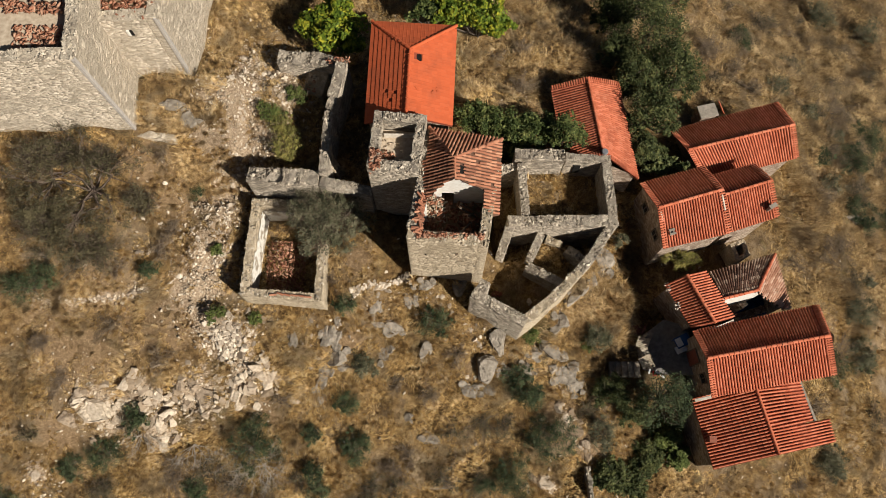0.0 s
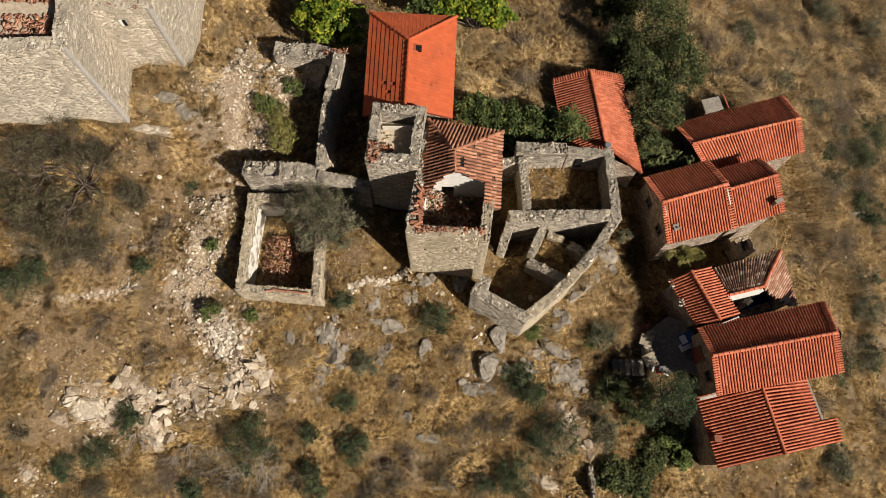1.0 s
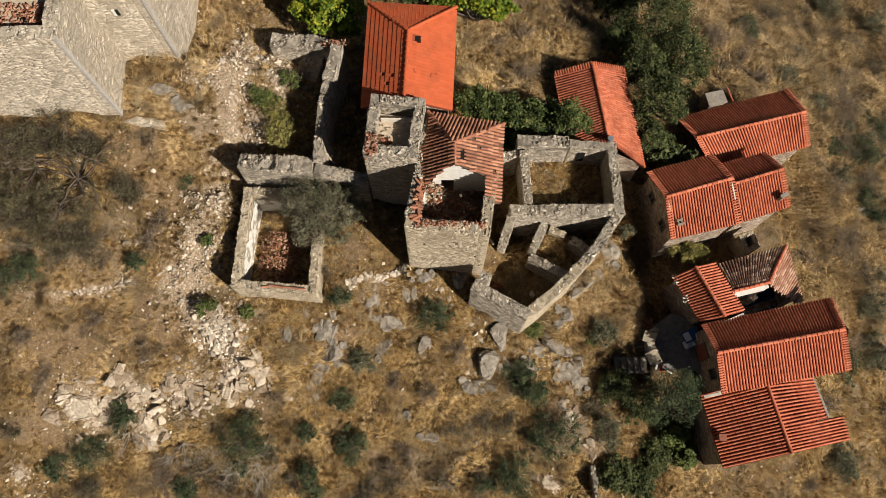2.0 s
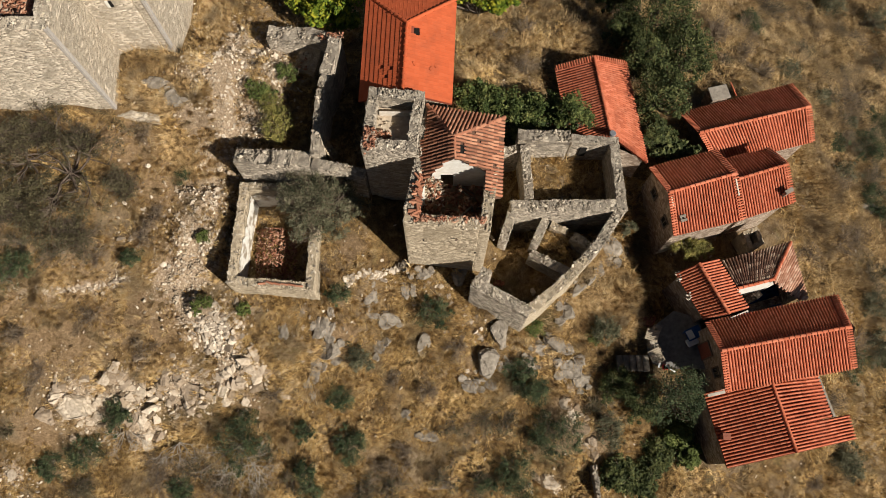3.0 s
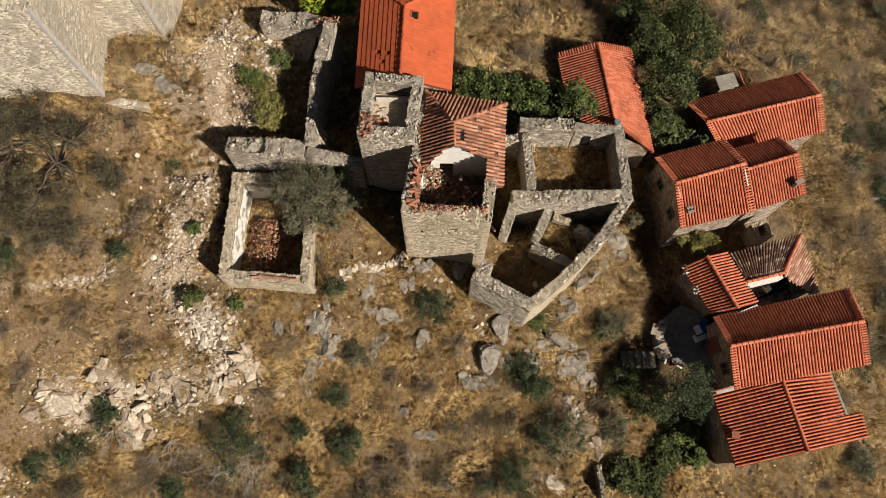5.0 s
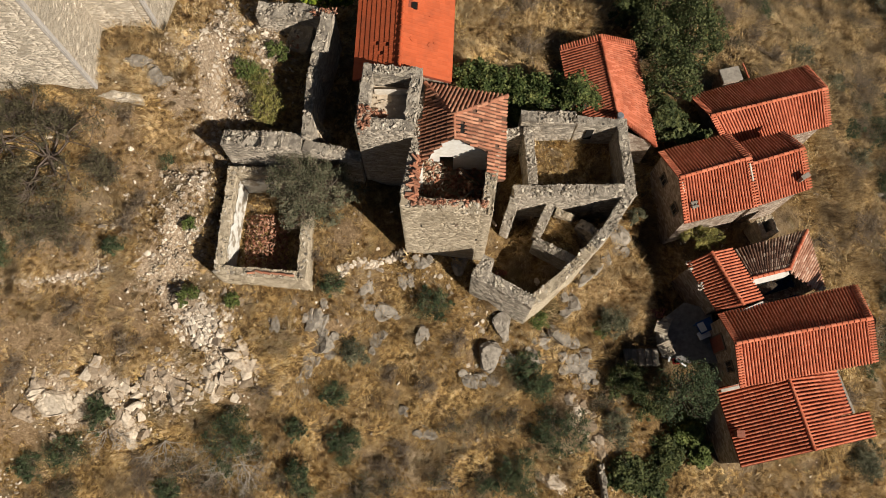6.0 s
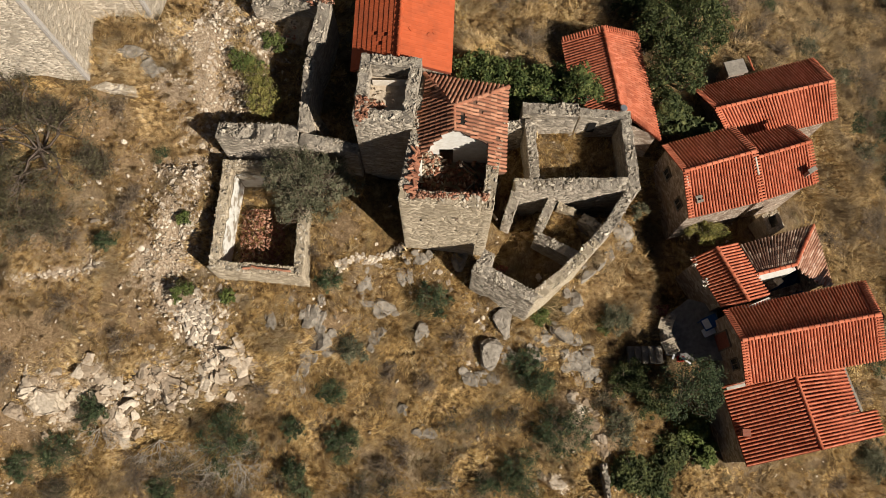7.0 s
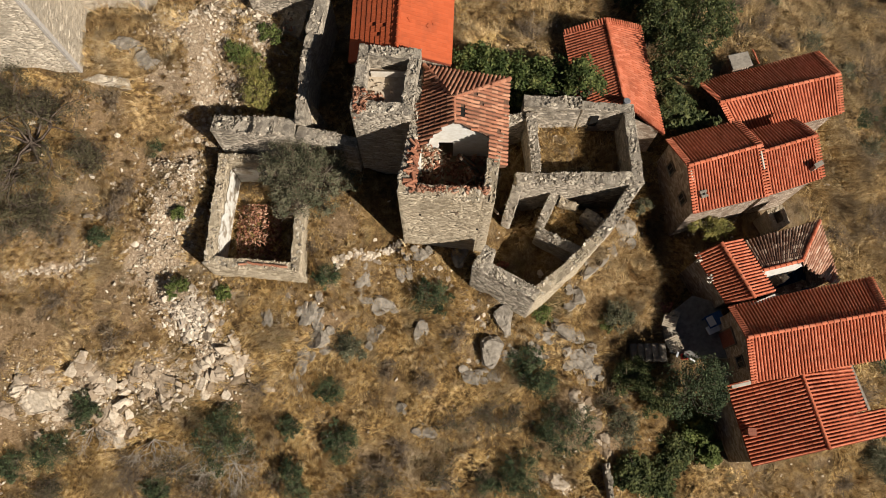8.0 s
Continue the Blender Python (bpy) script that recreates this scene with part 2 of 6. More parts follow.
M_FLAT = terracotta("flat_clay_tile", (0.48, 0.10, 0.037), (0.51, 0.108, 0.041), (0.54, 0.118, 0.046))
M_FLAT_REST = terracotta("flat_clay_tile_joined", (0.48, 0.10, 0.037), (0.51, 0.108, 0.041), (0.54, 0.118, 0.046), island=True)
M_OLD = terracotta("weathered_clay_tile", (0.30, 0.125, 0.075), (0.42, 0.175, 0.10), (0.54, 0.27, 0.165), 0.3)
M_OLD_REST = terracotta("weathered_clay_tile_joined", (0.30, 0.125, 0.075), (0.42, 0.175, 0.10), (0.54, 0.27, 0.165), 0.3, True)
M_SOOT = terracotta("blackened_clay_tile", (0.08, 0.05, 0.038), (0.20, 0.108, 0.07), (0.48, 0.36, 0.265), 0.2)
M_SOOT_REST = terracotta("blackened_clay_tile_joined", (0.08, 0.05, 0.038), (0.20, 0.108, 0.07), (0.48, 0.36, 0.265), 0.2, True)
M_LICHEN = terracotta("lichened_clay_tile", (0.34, 0.165, 0.105), (0.52, 0.29, 0.195), (0.70, 0.50, 0.38), 0.05)
# old pans, weathered and darkened too for the shade between cover tiles
M_OLDPAN = plain("weathered_shaded_pan_tile", (0.08, 0.045, 0.03), (0.19, 0.105, 0.07), 6.0)
M_SHERD = terracotta("broken_tile", (0.20, 0.085, 0.05), (0.36, 0.16, 0.095), (0.53, 0.33, 0.22), 0.15, True)
L_OLIVE = foliage("olive_leaves", (0.035, 0.038, 0.02), (0.10, 0.10, 0.056), (0.26, 0.24, 0.155))
L_MEADOW = foliage("dull_green_leaves", (0.055, 0.058, 0.016), (0.19, 0.175, 0.05), (0.40, 0.34, 0.11))
L_GREEN = foliage("broad_green_leaves", (0.016, 0.027, 0.008), (0.062, 0.084, 0.024), (0.215, 0.225, 0.075))
L_WEED = foliage("dull_weed_leaves", (0.04, 0.055, 0.015), (0.085, 0.11, 0.03), (0.18, 0.20, 0.06))
L_DARK = foliage("dark_green_leaves", (0.02, 0.028, 0.01), (0.055, 0.068, 0.024), (0.16, 0.165, 0.06))
L_LIME = foliage("yellowing_leaves", (0.03, 0.06, 0.008), (0.11, 0.155, 0.016), (0.40, 0.37, 0.035))
L_SCRUB = foliage("scrub_leaves", (0.016, 0.025, 0.012), (0.046, 0.063, 0.028), (0.125, 0.148, 0.07))
L_THORN = foliage("thorn_leaves", (0.026, 0.024, 0.013), (0.075, 0.066, 0.035), (0.18, 0.152, 0.082))
L_GREYLEAF = foliage("dried_scrub_leaves", (0.07, 0.05, 0.034), (0.17, 0.125, 0.08), (0.33, 0.255, 0.165))
M_GROUND = ground_paint()
M_STRAW = straw()
M_STRAW_FAR = straw("slope_grass", (0.48, 0.6), ((0.07, 0.047, 0.026), (0.27, 0.178, 0.083), (0.53, 0.37, 0.18), (0.80, 0.62, 0.35)))
M_STRAW_PALE = straw("bleached_grass", tone=((0.09, 0.058, 0.03), (0.34, 0.22, 0.102), (0.62, 0.44, 0.215), (0.85, 0.68, 0.41)))

# ---- terrain ----
# rolling hillside: a cubic surface, with flat places and knolls laid over it
HILL = (0.255, -3.192, 4.277, -1.435, -2.037, -1.658, -0.511, 0.188, 0.511, -0.957)
KNOLLS = ((13.8, 14.5, -1.1, 3.2), (27.5, 7.0, 1.4, 4.0), (-22.0, 20.5, 1.2, 3.0), (-16.4, 17.0, -0.9, 3.0),
          (-8.0, 31.0, -1.2, 4.0), (-10.2, 22.6, 0.9, 2.4), (16.8, 2.6, -1.8, 2.0), (-20.0, 9.5, -0.8, 3.0), (-3.0, 5.5, -0.5, 3.0), (4.0, 6.5, 0.4, 2.0), (12.2, 13.4, 0.8, 1.3), (12.0, 10.6, 0.9, 1.3))
# the east edge of the ledge below the enclosure, x at each y, from which the bank falls to the sunken lane
EDGE_Y, EDGE_X = (7.0, 9.0, 10.6, 12.5, 14.9, 16.6, 18.6, 21.0), (12.6, 12.7, 13.15, 13.35, 13.2, 13.2, 12.8, 12.0)
FLATS = ((-10.4, 13.9, 2.0, 3.0, 1.2), (8.0, 18.4, 2.5, 1.8, 1.4), (6.4, 18.5, 0.9, 1.2, 2.3), (5.3, 12.2, 2.0, 1.6, 0.9), (8.2, 13.6, 1.4, 1.2, 1.2), (7.0, 14.4, 0.5, 0.5, 2.1),
         (-6.0, 21.5, 1.2, 3.8, 3.2), (15.2, 7.3, 1.8, 2.0, -3.1), (-16.6, 22.8, 2.4, 1.6, 6.6), (12.9, 7.1, 0.9, 0.6, -4.1), (0.6, 16.2, 2.4, 3.6, 1.4), (-6.0, 13.4, 0.9, 1.8, 2.3))


def hill(x, y):
    x, y = np.asarray(x, float), np.asarray(y, float)
    cx, cy = np.clip(x, -36, 42), np.clip(y, -7, 44)
    u, v = cx / 20, (cy - 12) / 15
    z = sum(c * b for c, b in zip(HILL, (1, u, v, u * u, u * v, v * v, u ** 3, u * u * v, u * v * v, v ** 3)))
    for kx, ky, amp, wide in KNOLLS:
        z = z + amp * np.exp(-((cx - kx) ** 2 + (cy - ky) ** 2) / (2 * wide * wide))
    over = np.clip((cx - np.interp(cy, EDGE_Y, EDGE_X)) / 0.7, 0, 1) * np.clip((17.5 - cx) / 2.5, 0, 1)
    z = z - 1.9 * over * np.clip((cy - 8.6) / 1.6, 0, 1) * np.clip((21.5 - cy) / 3.0, 0, 1)
    for fx, fy, hx, hy, fz in FLATS:
        away = np.maximum(np.maximum(np.abs(cx - fx) - hx, np.abs(cy - fy) - hy), 0)
        w = np.exp(-(away / 0.6) ** 2)
        z = z * (1 - w) + fz * w
    return z - 0.3 * np.hypot(x - cx, y - cy) * np.where(x < cx, -0.3, 1.0)


rng = np.random.default_rng(7)


def value_noise(x, y, seed=0):
    """Smooth noise between 0 and 1 over the plane, one unit wide."""
    xi, yi = np.floor(x).astype(np.int64), np.floor(y).astype(np.int64)
    fx, fy = x - xi, y - yi
    fx, fy = fx * fx * (3 - 2 * fx), fy * fy * (3 - 2 * fy)

    def cell(a, b):
        h = (a * 374761393 + b * 668265263 + seed * 974711) & 0x7FFFFFFF
        h = ((h ^ (h >> 13)) * 1274126177) & 0x7FFFFFFF
        return ((h ^ (h >> 16)) & 0xFFFF) / 65535.0

    top = cell(xi, yi) * (1 - fx) + cell(xi + 1, yi) * fx
    low = cell(xi, yi + 1) * (1 - fx) + cell(xi + 1, yi + 1) * fx
    return top * (1 - fy) + low * fy


def surface(x, y):
    x, y = np.asarray(x, float), np.asarray(y, float)
    flat = np.ones_like(x)
    for fx, fy, hx, hy, fz in FLATS:
        away = np.maximum(np.maximum(np.abs(x - fx) - hx, np.abs(y - fy) - hy), 0)
        flat = np.minimum(flat, 0.3 + np.minimum(away / 1.5, 0.7))
    rough = (value_noise(x / 3.1, y / 3.1, 1) - 0.5) * 1.2 + (value_noise(x / 1.1, y / 1.1, 2) - 0.5) * 0.75 + (value_noise(x / 0.45, y / 0.45, 3) - 0.5) * 0.26
    return hill(x, y) + rough * flat


def at(x, y):
    return float(surface(x, y))


def mesh(name, verts, faces):
    me = bpy.data.meshes.new(name)
    me.from_pydata([tuple(v) for v in verts], [], [tuple(f) for f in faces])
    me.update()
    return me


def part(name, data, material, parent=None, label=""):
    """Links a bmesh or mesh as one object under a thing or a part."""
    if isinstance(data, bmesh.types.BMesh):
        me = bpy.data.meshes.new(name)
        bmesh.ops.recalc_face_normals(data, faces=data.faces)
        data.to_mesh(me)
        data.free()
    else:
        me = data
    if material and not me.materials:
        me.materials.append(material)
    ob = new(name, me)
    ob.parent = parent
    if label:
        tagged(ob, label)
    return ob


def thing(name, label, category, x=0.0, y=0.0, z=0.0, group="", kind=""):
    """An Empty at the foot of a thing, to which its parts belong; parts are given in the world's places."""
    ob = new(name)
    ob.empty_display_size = 0.3
    ob.location = (x, y, z)
    return tagged(ob, label, category, group, kind)


def world_of(ob):
    m = ob.matrix_basis.copy()
    while ob.parent is not None:
        ob = ob.parent
        m = ob.matrix_basis @ m
    return m


def under(ob, parent):
    """Makes ob a part of parent without moving it."""
    ob.matrix_basis = world_of(parent).inverted() @ ob.matrix_basis
    ob.parent = parent
    return ob


PALE_SPOTS = ((-26.06, 10.59, 0.4), (-24.33, 10.64, 0.4), (-22.42, 11.01, 0.4), (-20.63, 11.36, 0.4), (-19.34, 11.63, 0.4),
              (-13.12, 26.46, 2.0), (-13.40, 23.45, 2.5), (-13.54, 20.79, 2.0), (-15.45, 20.96, 1.0), (-14.45, 19.10, 1.6), (-14.82, 16.78, 1.8), (-15.27, 14.01, 2.0),
              (-15.93, 11.95, 1.3), (-14.55, 8.62, 1.8), (-23.23, 4.31, 1.5), (-20.05, 4.70, 1.5), (-16.45, 4.91, 1.7), (-13.20, 5.96, 1.7), (-10.61, 24.62, 1.8),
              (-11.60, 26.75, 1.9), (-27.81, -0.38, 0.9), (-19.08, 2.49, 1.2), (-15.40, 12.29, 1.5), (-13.80, 8.60, 1.2), (-20.47, 11.60, 0.6), (-21.81, 11.21, 0.5), (-12.12, 21.73, 2.0), (-17.02, 11.28, 1.5), (-15.97, 9.79, 1.3), (8.60, 3.32, 0.5), (7.76, -0.88, 0.5), (-22.21, 3.64, 1.5))


def pale_at(x, y):
    p = np.zeros_like(x)
    for sx, sy, r in PALE_SPOTS:
        p = np.maximum(p, np.exp(-((x - sx) ** 2 + (y - sy) ** 2) / (2 * (r * 0.8) ** 2)))
    return p


BARE_SPOTS = ((-25.28, 7.74, 3.0), (-22.42, 6.18, 2.2), (-18.54, 9.30, 2.4), (-16.64, 12.28, 2.2), (-17.33, 16.95, 2.0), (-19.07, 18.88, 1.8), (-22.90, 12.96, 1.8), (-11.83, 3.95, 1.6), (-25.90, 2.41, 1.6), (-6.47, 8.15, 1.5),
              (8.28, 3.96, 1.8), (11.02, 1.85, 1.5), (-5.69, 13.38, 1.2), (20.05, 30.20, 1.6), (31.33, 11.96, 1.6), (2.22, 7.31, 1.6),
              (-26.33, 10.20, 1.0), (-24.70, 10.59, 0.9), (-23.26, 10.80, 0.9), (-21.81, 11.15, 1.0), (-20.30, 11.54, 1.3), (-20.63, 9.25, 2.0), (-26.11, 9.32, 1.6), (-16.33, 10.29, 1.8), (-23.67, 7.81, 2.0), (-10.28, 27.32, 1.5), (-12.12, 20.40, 1.6))


def bare_at(x, y):
    p = np.zeros_like(x)
    for sx, sy, r in BARE_SPOTS:
        p = np.maximum(p, np.exp(-((x - sx) ** 2 + (y - sy) ** 2) / (2 * (r * 0.7) ** 2)))
    return p


def spread(lo, hi, step, far):
    inner = list(np.arange(lo, hi + step / 2, step))
    before, after, d = [], [], step
    while d < far:
        d *= 1.35
        before.insert(0, lo - d * 3)
        after.append(hi + d * 3)
    return np.array(before + inner + after)


gx, gy = spread(-34, 48, 0.32, 220), spread(-6, 52, 0.32, 220)
GX, GY = np.meshgrid(gx, gy)
GZ = surface(GX, GY)
nx, ny = len(gx), len(gy)
idx = np.arange(nx * ny).reshape(ny, nx)
quads = np.stack([idx[:-1, :-1], idx[:-1, 1:], idx[1:, 1:], idx[1:, :-1]], -1).reshape(-1, 4)


def fast_mesh(name, verts, faces):
    """A mesh out of arrays: verts n x 3, faces m x k with one k."""
    me = bpy.data.meshes.new(name)
    verts, faces = np.asarray(verts, np.float32), np.asarray(faces, np.int32)
    m, k = faces.shape
    me.vertices.add(len(verts))
    me.vertices.foreach_set("co", verts.ravel())
    me.loops.add(m * k)
    me.loops.foreach_set("vertex_index", faces.ravel())
    me.polygons.add(m)
    me.polygons.foreach_set("loop_start", np.arange(0, m * k, k, dtype=np.int32))
    me.update(calc_edges=True)
    return me


gm = fast_mesh("ground", np.stack([GX, GY, GZ], -1).reshape(-1, 3), quads)
gm.polygons.foreach_set("use_smooth", np.ones(len(quads), bool))
pa = gm.attributes.new("pale", "FLOAT", "POINT")
pa.data.foreach_set("value", pale_at(GX, GY).astype(np.float32).ravel())
ba = gm.attributes.new("bare", "FLOAT", "POINT")
ba.data.foreach_set("value", bare_at(GX, GY).astype(np.float32).ravel())
tagged(part("ground", gm, M_GROUND), "dry grassy hillside with earth, straw and stone dust", "ground", kind="structure")


# ---- stones ----
def hull(seed, sx=1.0, sy=1.0, sz=1.0, n=13, box=0.55):
    """An angular stone about one unit across, as the hull of points thrown into a box."""
    r = random.Random(seed)
    bm = bmesh.new()
    for _ in range(n):
        v = Vector((r.uniform(-1, 1), r.uniform(-1, 1), r.uniform(-1, 1)))
        v = v.normalized() * (0.34 + 0.16 * r.random()) if r.random() > box else Vector((v.x * 0.5, v.y * 0.5, v.z * 0.5))
        bm.verts.new((v.x * sx, v.y * sy, v.z * sz))
    out = bmesh.ops.convex_hull(bm, input=bm.verts)
    inside = [g for g in set(out["geom_interior"] + out["geom_unused"]) if isinstance(g, bmesh.types.BMVert)]
    bmesh.ops.delete(bm, geom=inside, context="VERTS")
    bmesh.ops.recalc_face_normals(bm, faces=bm.faces)
    me = bpy.data.meshes.new("stone")
    bm.to_mesh(me)
    bm.free()
    return me


def stones(material, sx, sy, sz, count, seed):
    out = []
    for i in range(count):
        me = hull(seed + i, sx, sy, sz, 20, 0.85)
        me.materials.append(material)
        out.append(me)
    return out


CAPS = stones(M_CAP, 1.3, 0.9, 0.45, 10, 100)
CAPS_RED = stones(M_SHERD, 1.2, 0.8, 0.35, 4, 150)
LOOSE = stones(M_STONE, 1.15, 0.9, 0.7, 10, 200)
PALES = stones(M_PALE, 1.25, 1.0, 0.5, 12, 300)


def stone_at(name, me, x, y, z, size, parent, tilt=0.35):
    ob = new(name, me)
    ob.matrix_basis = Matrix.LocRotScale((x, y, z), Euler((random.uniform(-tilt, tilt), random.uniform(-tilt, tilt), random.uniform(0, 6.28))), (size * random.uniform(0.8, 1.25), size * random.uniform(0.8, 1.25), size))
    if parent is not None:
        under(ob, parent)
    return ob


def face_stones(ob, a, d, left, th, length, base, top0, top1, material, sides):
    """Lays the coursed rubble facing of a wall: uneven stones row on row, set a little proud of the mortar.
    sides: 0 the outer face, 1 the inner; the two ends are faced as well."""
    b = a + d * length
    faces_ = [(a, d, -left, length, top0, top1) if k == 0 else (a + left * th, d, left, length, top0, top1) for k in sides]
    faces_ += [(a, left, -d, th, top0, top0), (b, left, d, th, top1, top1)]
    verts, quads_, count = [], [], 0
    for o, along, out, wide, t0, t1 in faces_:
        grounds = [at(*(o + along * wide * s / 4 + out * 0.1)) - 0.3 for s in range(5)]
        rect = []
        filled = 0.22 if material == FACE[M_CASTLE] and abs(along.x) < 0.5 else 0.8
        z = max(base, min(grounds))
        while z < max(t0, t1) - 0.05:
            h = random.uniform(0.045, 0.085) if material in (FACE[M_WARM], FACE[M_CASTLE]) else random.uniform(0.05, 0.12)
            s = random.uniform(-0.1, 0.0)
            while s < wide:
                w = random.uniform(0.14, 0.3) if random.random() < 0.55 else random.uniform(0.3, 0.7)
                f = min(max((s + w / 2) / wide, 0), 1)
                if z + h * 0.6 < t0 * (1 - f) + t1 * f and z > grounds[min(4, int(f * 4.99))] - 0.3 and random.random() < filled:
                    rect.append((max(s, 0.0), min(s + w, wide), z, z + h))
                s += w
            z += h
        if not rect:
            continue
        r = np.array(rect)
        n = len(r)
        al, ou, oo = np.array((along.x, along.y, 0.0)), np.array((out.x, out.y, 0.0)), np.array((o.x, o.y, 0.0))
        gap = 0.002 + 0.006 * rng.random(n)
        proud = (0.002 + 0.018 * rng.random(n) ** 2) * (0.4 if material == FACE[M_CASTLE] else 0.4 if material == FACE[M_WARM] else 0.75)
        tilt = rng.normal(0, 0.004, n), rng.normal(0.0, 0.003, n)
        for deep in (0, 1):
            for su, zu in ((0, 2), (1, 2), (1, 3), (0, 3)):
                g = gap + deep * 0.005
                p = oo + al * (r[:, su] + (g if su == 0 else -g) + rng.normal(0, 0.014, n))[:, None] + ou * (np.full(n, -0.04) if not deep else proud + tilt[0] * (su - 0.5) + tilt[1] * (zu - 2.5))[:, None]
                p[:, 2] = r[:, zu] + (g * 0.7 if zu == 2 else -g * 0.7) + rng.normal(0, 0.008, n)
                verts.append(p)
        k = np.arange(n) + count
        quads_ += [np.stack([k + q * n for q in quad], 1) for quad in ((4, 5, 6, 7), (1, 2, 6, 5), (2, 3, 7, 6), (3, 0, 4, 7))]
        count += 8 * n
    if count:
        st = part("stone_facing", fast_mesh("stone_facing", np.concatenate(verts), np.concatenate(quads_)), material)
        tagged(under(st, ob), kind="stuff")


CHIPS = []


def head_rubble(ob, a, d, left, th, length, top0, top1, seed, rough, material, caps):
    """Small broken stones bedded in the mortar of a wall head, joined."""
    if not CHIPS:
        for i in range(8):
            me = hull(800 + i, 1.3, 0.8, 0.8, 7)
            bm = bmesh.new()
            bm.from_mesh(me)
            bmesh.ops.triangulate(bm, faces=bm.faces)
            CHIPS.append((np.array([v.co[:] for v in bm.verts]), np.array([[v.index for v in f.verts] for f in bm.faces])))
            bm.free()
            bpy.data.meshes.remove(me)
    verts, faces, count = [], [], 0
    for _ in range(int(length * th * 75 * min(caps, 1.0))):
        s, w = random.random(), random.uniform(-0.03, 1.03)
        e = a + d * length * s + left * th * w
        z = top0 * (1 - s) + top1 * s + noise.noise((e.x * 1.1 + seed, e.y * 1.1, 1.0)) * rough * 1.6 + random.uniform(-0.05, 0.03)
        v, f = CHIPS[random.randrange(8)]
        m = np.array(Euler((random.uniform(-0.6, 0.6), random.uniform(-0.6, 0.6), random.uniform(0, 6.28))).to_matrix()) * random.uniform(0.07, 0.2)
        verts.append(v @ m.T + np.array((e.x, e.y, z)))
        faces.append(f + count)
        count += len(v)
    if count:
        tagged(under(part("head_rubble", fast_mesh("head_rubble", np.concatenate(verts), np.concatenate(faces)), material), ob), kind="stuff")


def wall(parent, name, p0, p1, th, material, z0=None, rough=0.14, caps=1.0, cap_set=None, label="", faced=(0, 1), sub=0.34):
    """A rubble wall. p0, p1: (x, y, top) of the outer edge; the wall's body lies to the left of p0 > p1. The top is broken, the faces uneven."""
    a, b = Vector(p0[:2]), Vector(p1[:2])
    d = b - a
    length = d.length
    d = d / length
    left = Vector((-d.y, d.x))
    n = max(2, int(length / sub))
    rows = []
    base = z0
    if base is None:
        base = min(at(*(a + d * length * s + left * w)) for s in (0, 0.25, 0.5, 0.75, 1) for w in (0, th)) - 0.5
    m = max(2, int((max(p0[2], p1[2]) - base) / 0.6))
    verts, faces = [], []
    seed = random.uniform(0, 100)
    for i in range(n + 1):
        s = i / n
        top = p0[2] * (1 - s) + p1[2] * s
        for side in (0, 1):
            edge = a + d * length * s + left * th * side
            jag = noise.noise((edge.x * 1.1 + seed, edge.y * 1.1, 1.0)) * rough * 1.6 + random.uniform(-rough, rough) * 0.6
            for k in range(m + 1):
                f = k / m
                z = base + (top - base) * f + (jag if k == m else 0)
                out = noise.noise((edge.x * 1.7, edge.y * 1.7, z * 2.3 + seed)) * 0.05 + (random.uniform(-0.05, 0.05) if k == m else 0)
                e = edge + left * out * (1.0 if k == m else 0.35)
                verts.append((e.x, e.y, z))

    def at_(i, side, k):
        return (i * 2 + side) * (m + 1) + k

    for i in range(n):
        for k in range(m):
            faces.append((at_(i, 0, k), at_(i + 1, 0, k), at_(i + 1, 0, k + 1), at_(i, 0, k + 1)))
            faces.append((at_(i + 1, 1, k), at_(i, 1, k), at_(i, 1, k + 1), at_(i + 1, 1, k + 1)))
        faces.append((at_(i, 0, m), at_(i + 1, 0, m), at_(i + 1, 1, m), at_(i, 1, m)))
        faces.append((at_(i, 1, 0), at_(i + 1, 1, 0), at_(i + 1, 0, 0), at_(i, 0, 0)))
    for k in range(m):
        faces.append((at_(0, 1, k), at_(0, 0, k), at_(0, 0, k + 1), at_(0, 1, k + 1)))
        faces.append((at_(n, 0, k), at_(n, 1, k), at_(n, 1, k + 1), at_(n, 0, k + 1)))
    ob = under(part(name, mesh(name, verts, faces), material, None, label), parent)
    face_stones(ob, a, d, left, th, length, base, p0[2], p1[2], FACE[material], faced)
    if caps:
        head_rubble(ob, a, d, left, th, length, p0[2], p1[2], seed, rough, FACE[material], caps)
        for _ in range(int(length * th * 17 * caps)):
            s, w = random.random(), random.uniform(0.04, 0.96)
            e = a + d * length * s + left * th * w
            z = p0[2] * (1 - s) + p1[2] * s + noise.noise((e.x * 1.1 + seed, e.y * 1.1, 1.0)) * rough * 1.6
            stone_at("cap_stone", random.choice(cap_set or CAPS), e.x, e.y, z + random.uniform(-0.05, 0.04), random.uniform(0.1, 0.24), ob, 0.6)
    return ob


def ring(parent, corners, th, material, names=None, closed=True, **more):
    """Walls along outer corners in anticlockwise order, butted end to end."""
    out = []
    count = len(corners) if closed else len(corners) - 1
    for i in range(count):
        p, q = Vector(corners[i]), Vector(corners[(i + 1) % len(corners)])
        d = Vector((q.x - p.x, q.y - p.y, 0)).normalized()
        end = q - d * (th + 0.004) if (closed or i < count - 1) else q
        out.append(wall(parent, names[i] if names else "stone_wall", tuple(p), (end.x, end.y, q.z), th, material, **more))
    return out


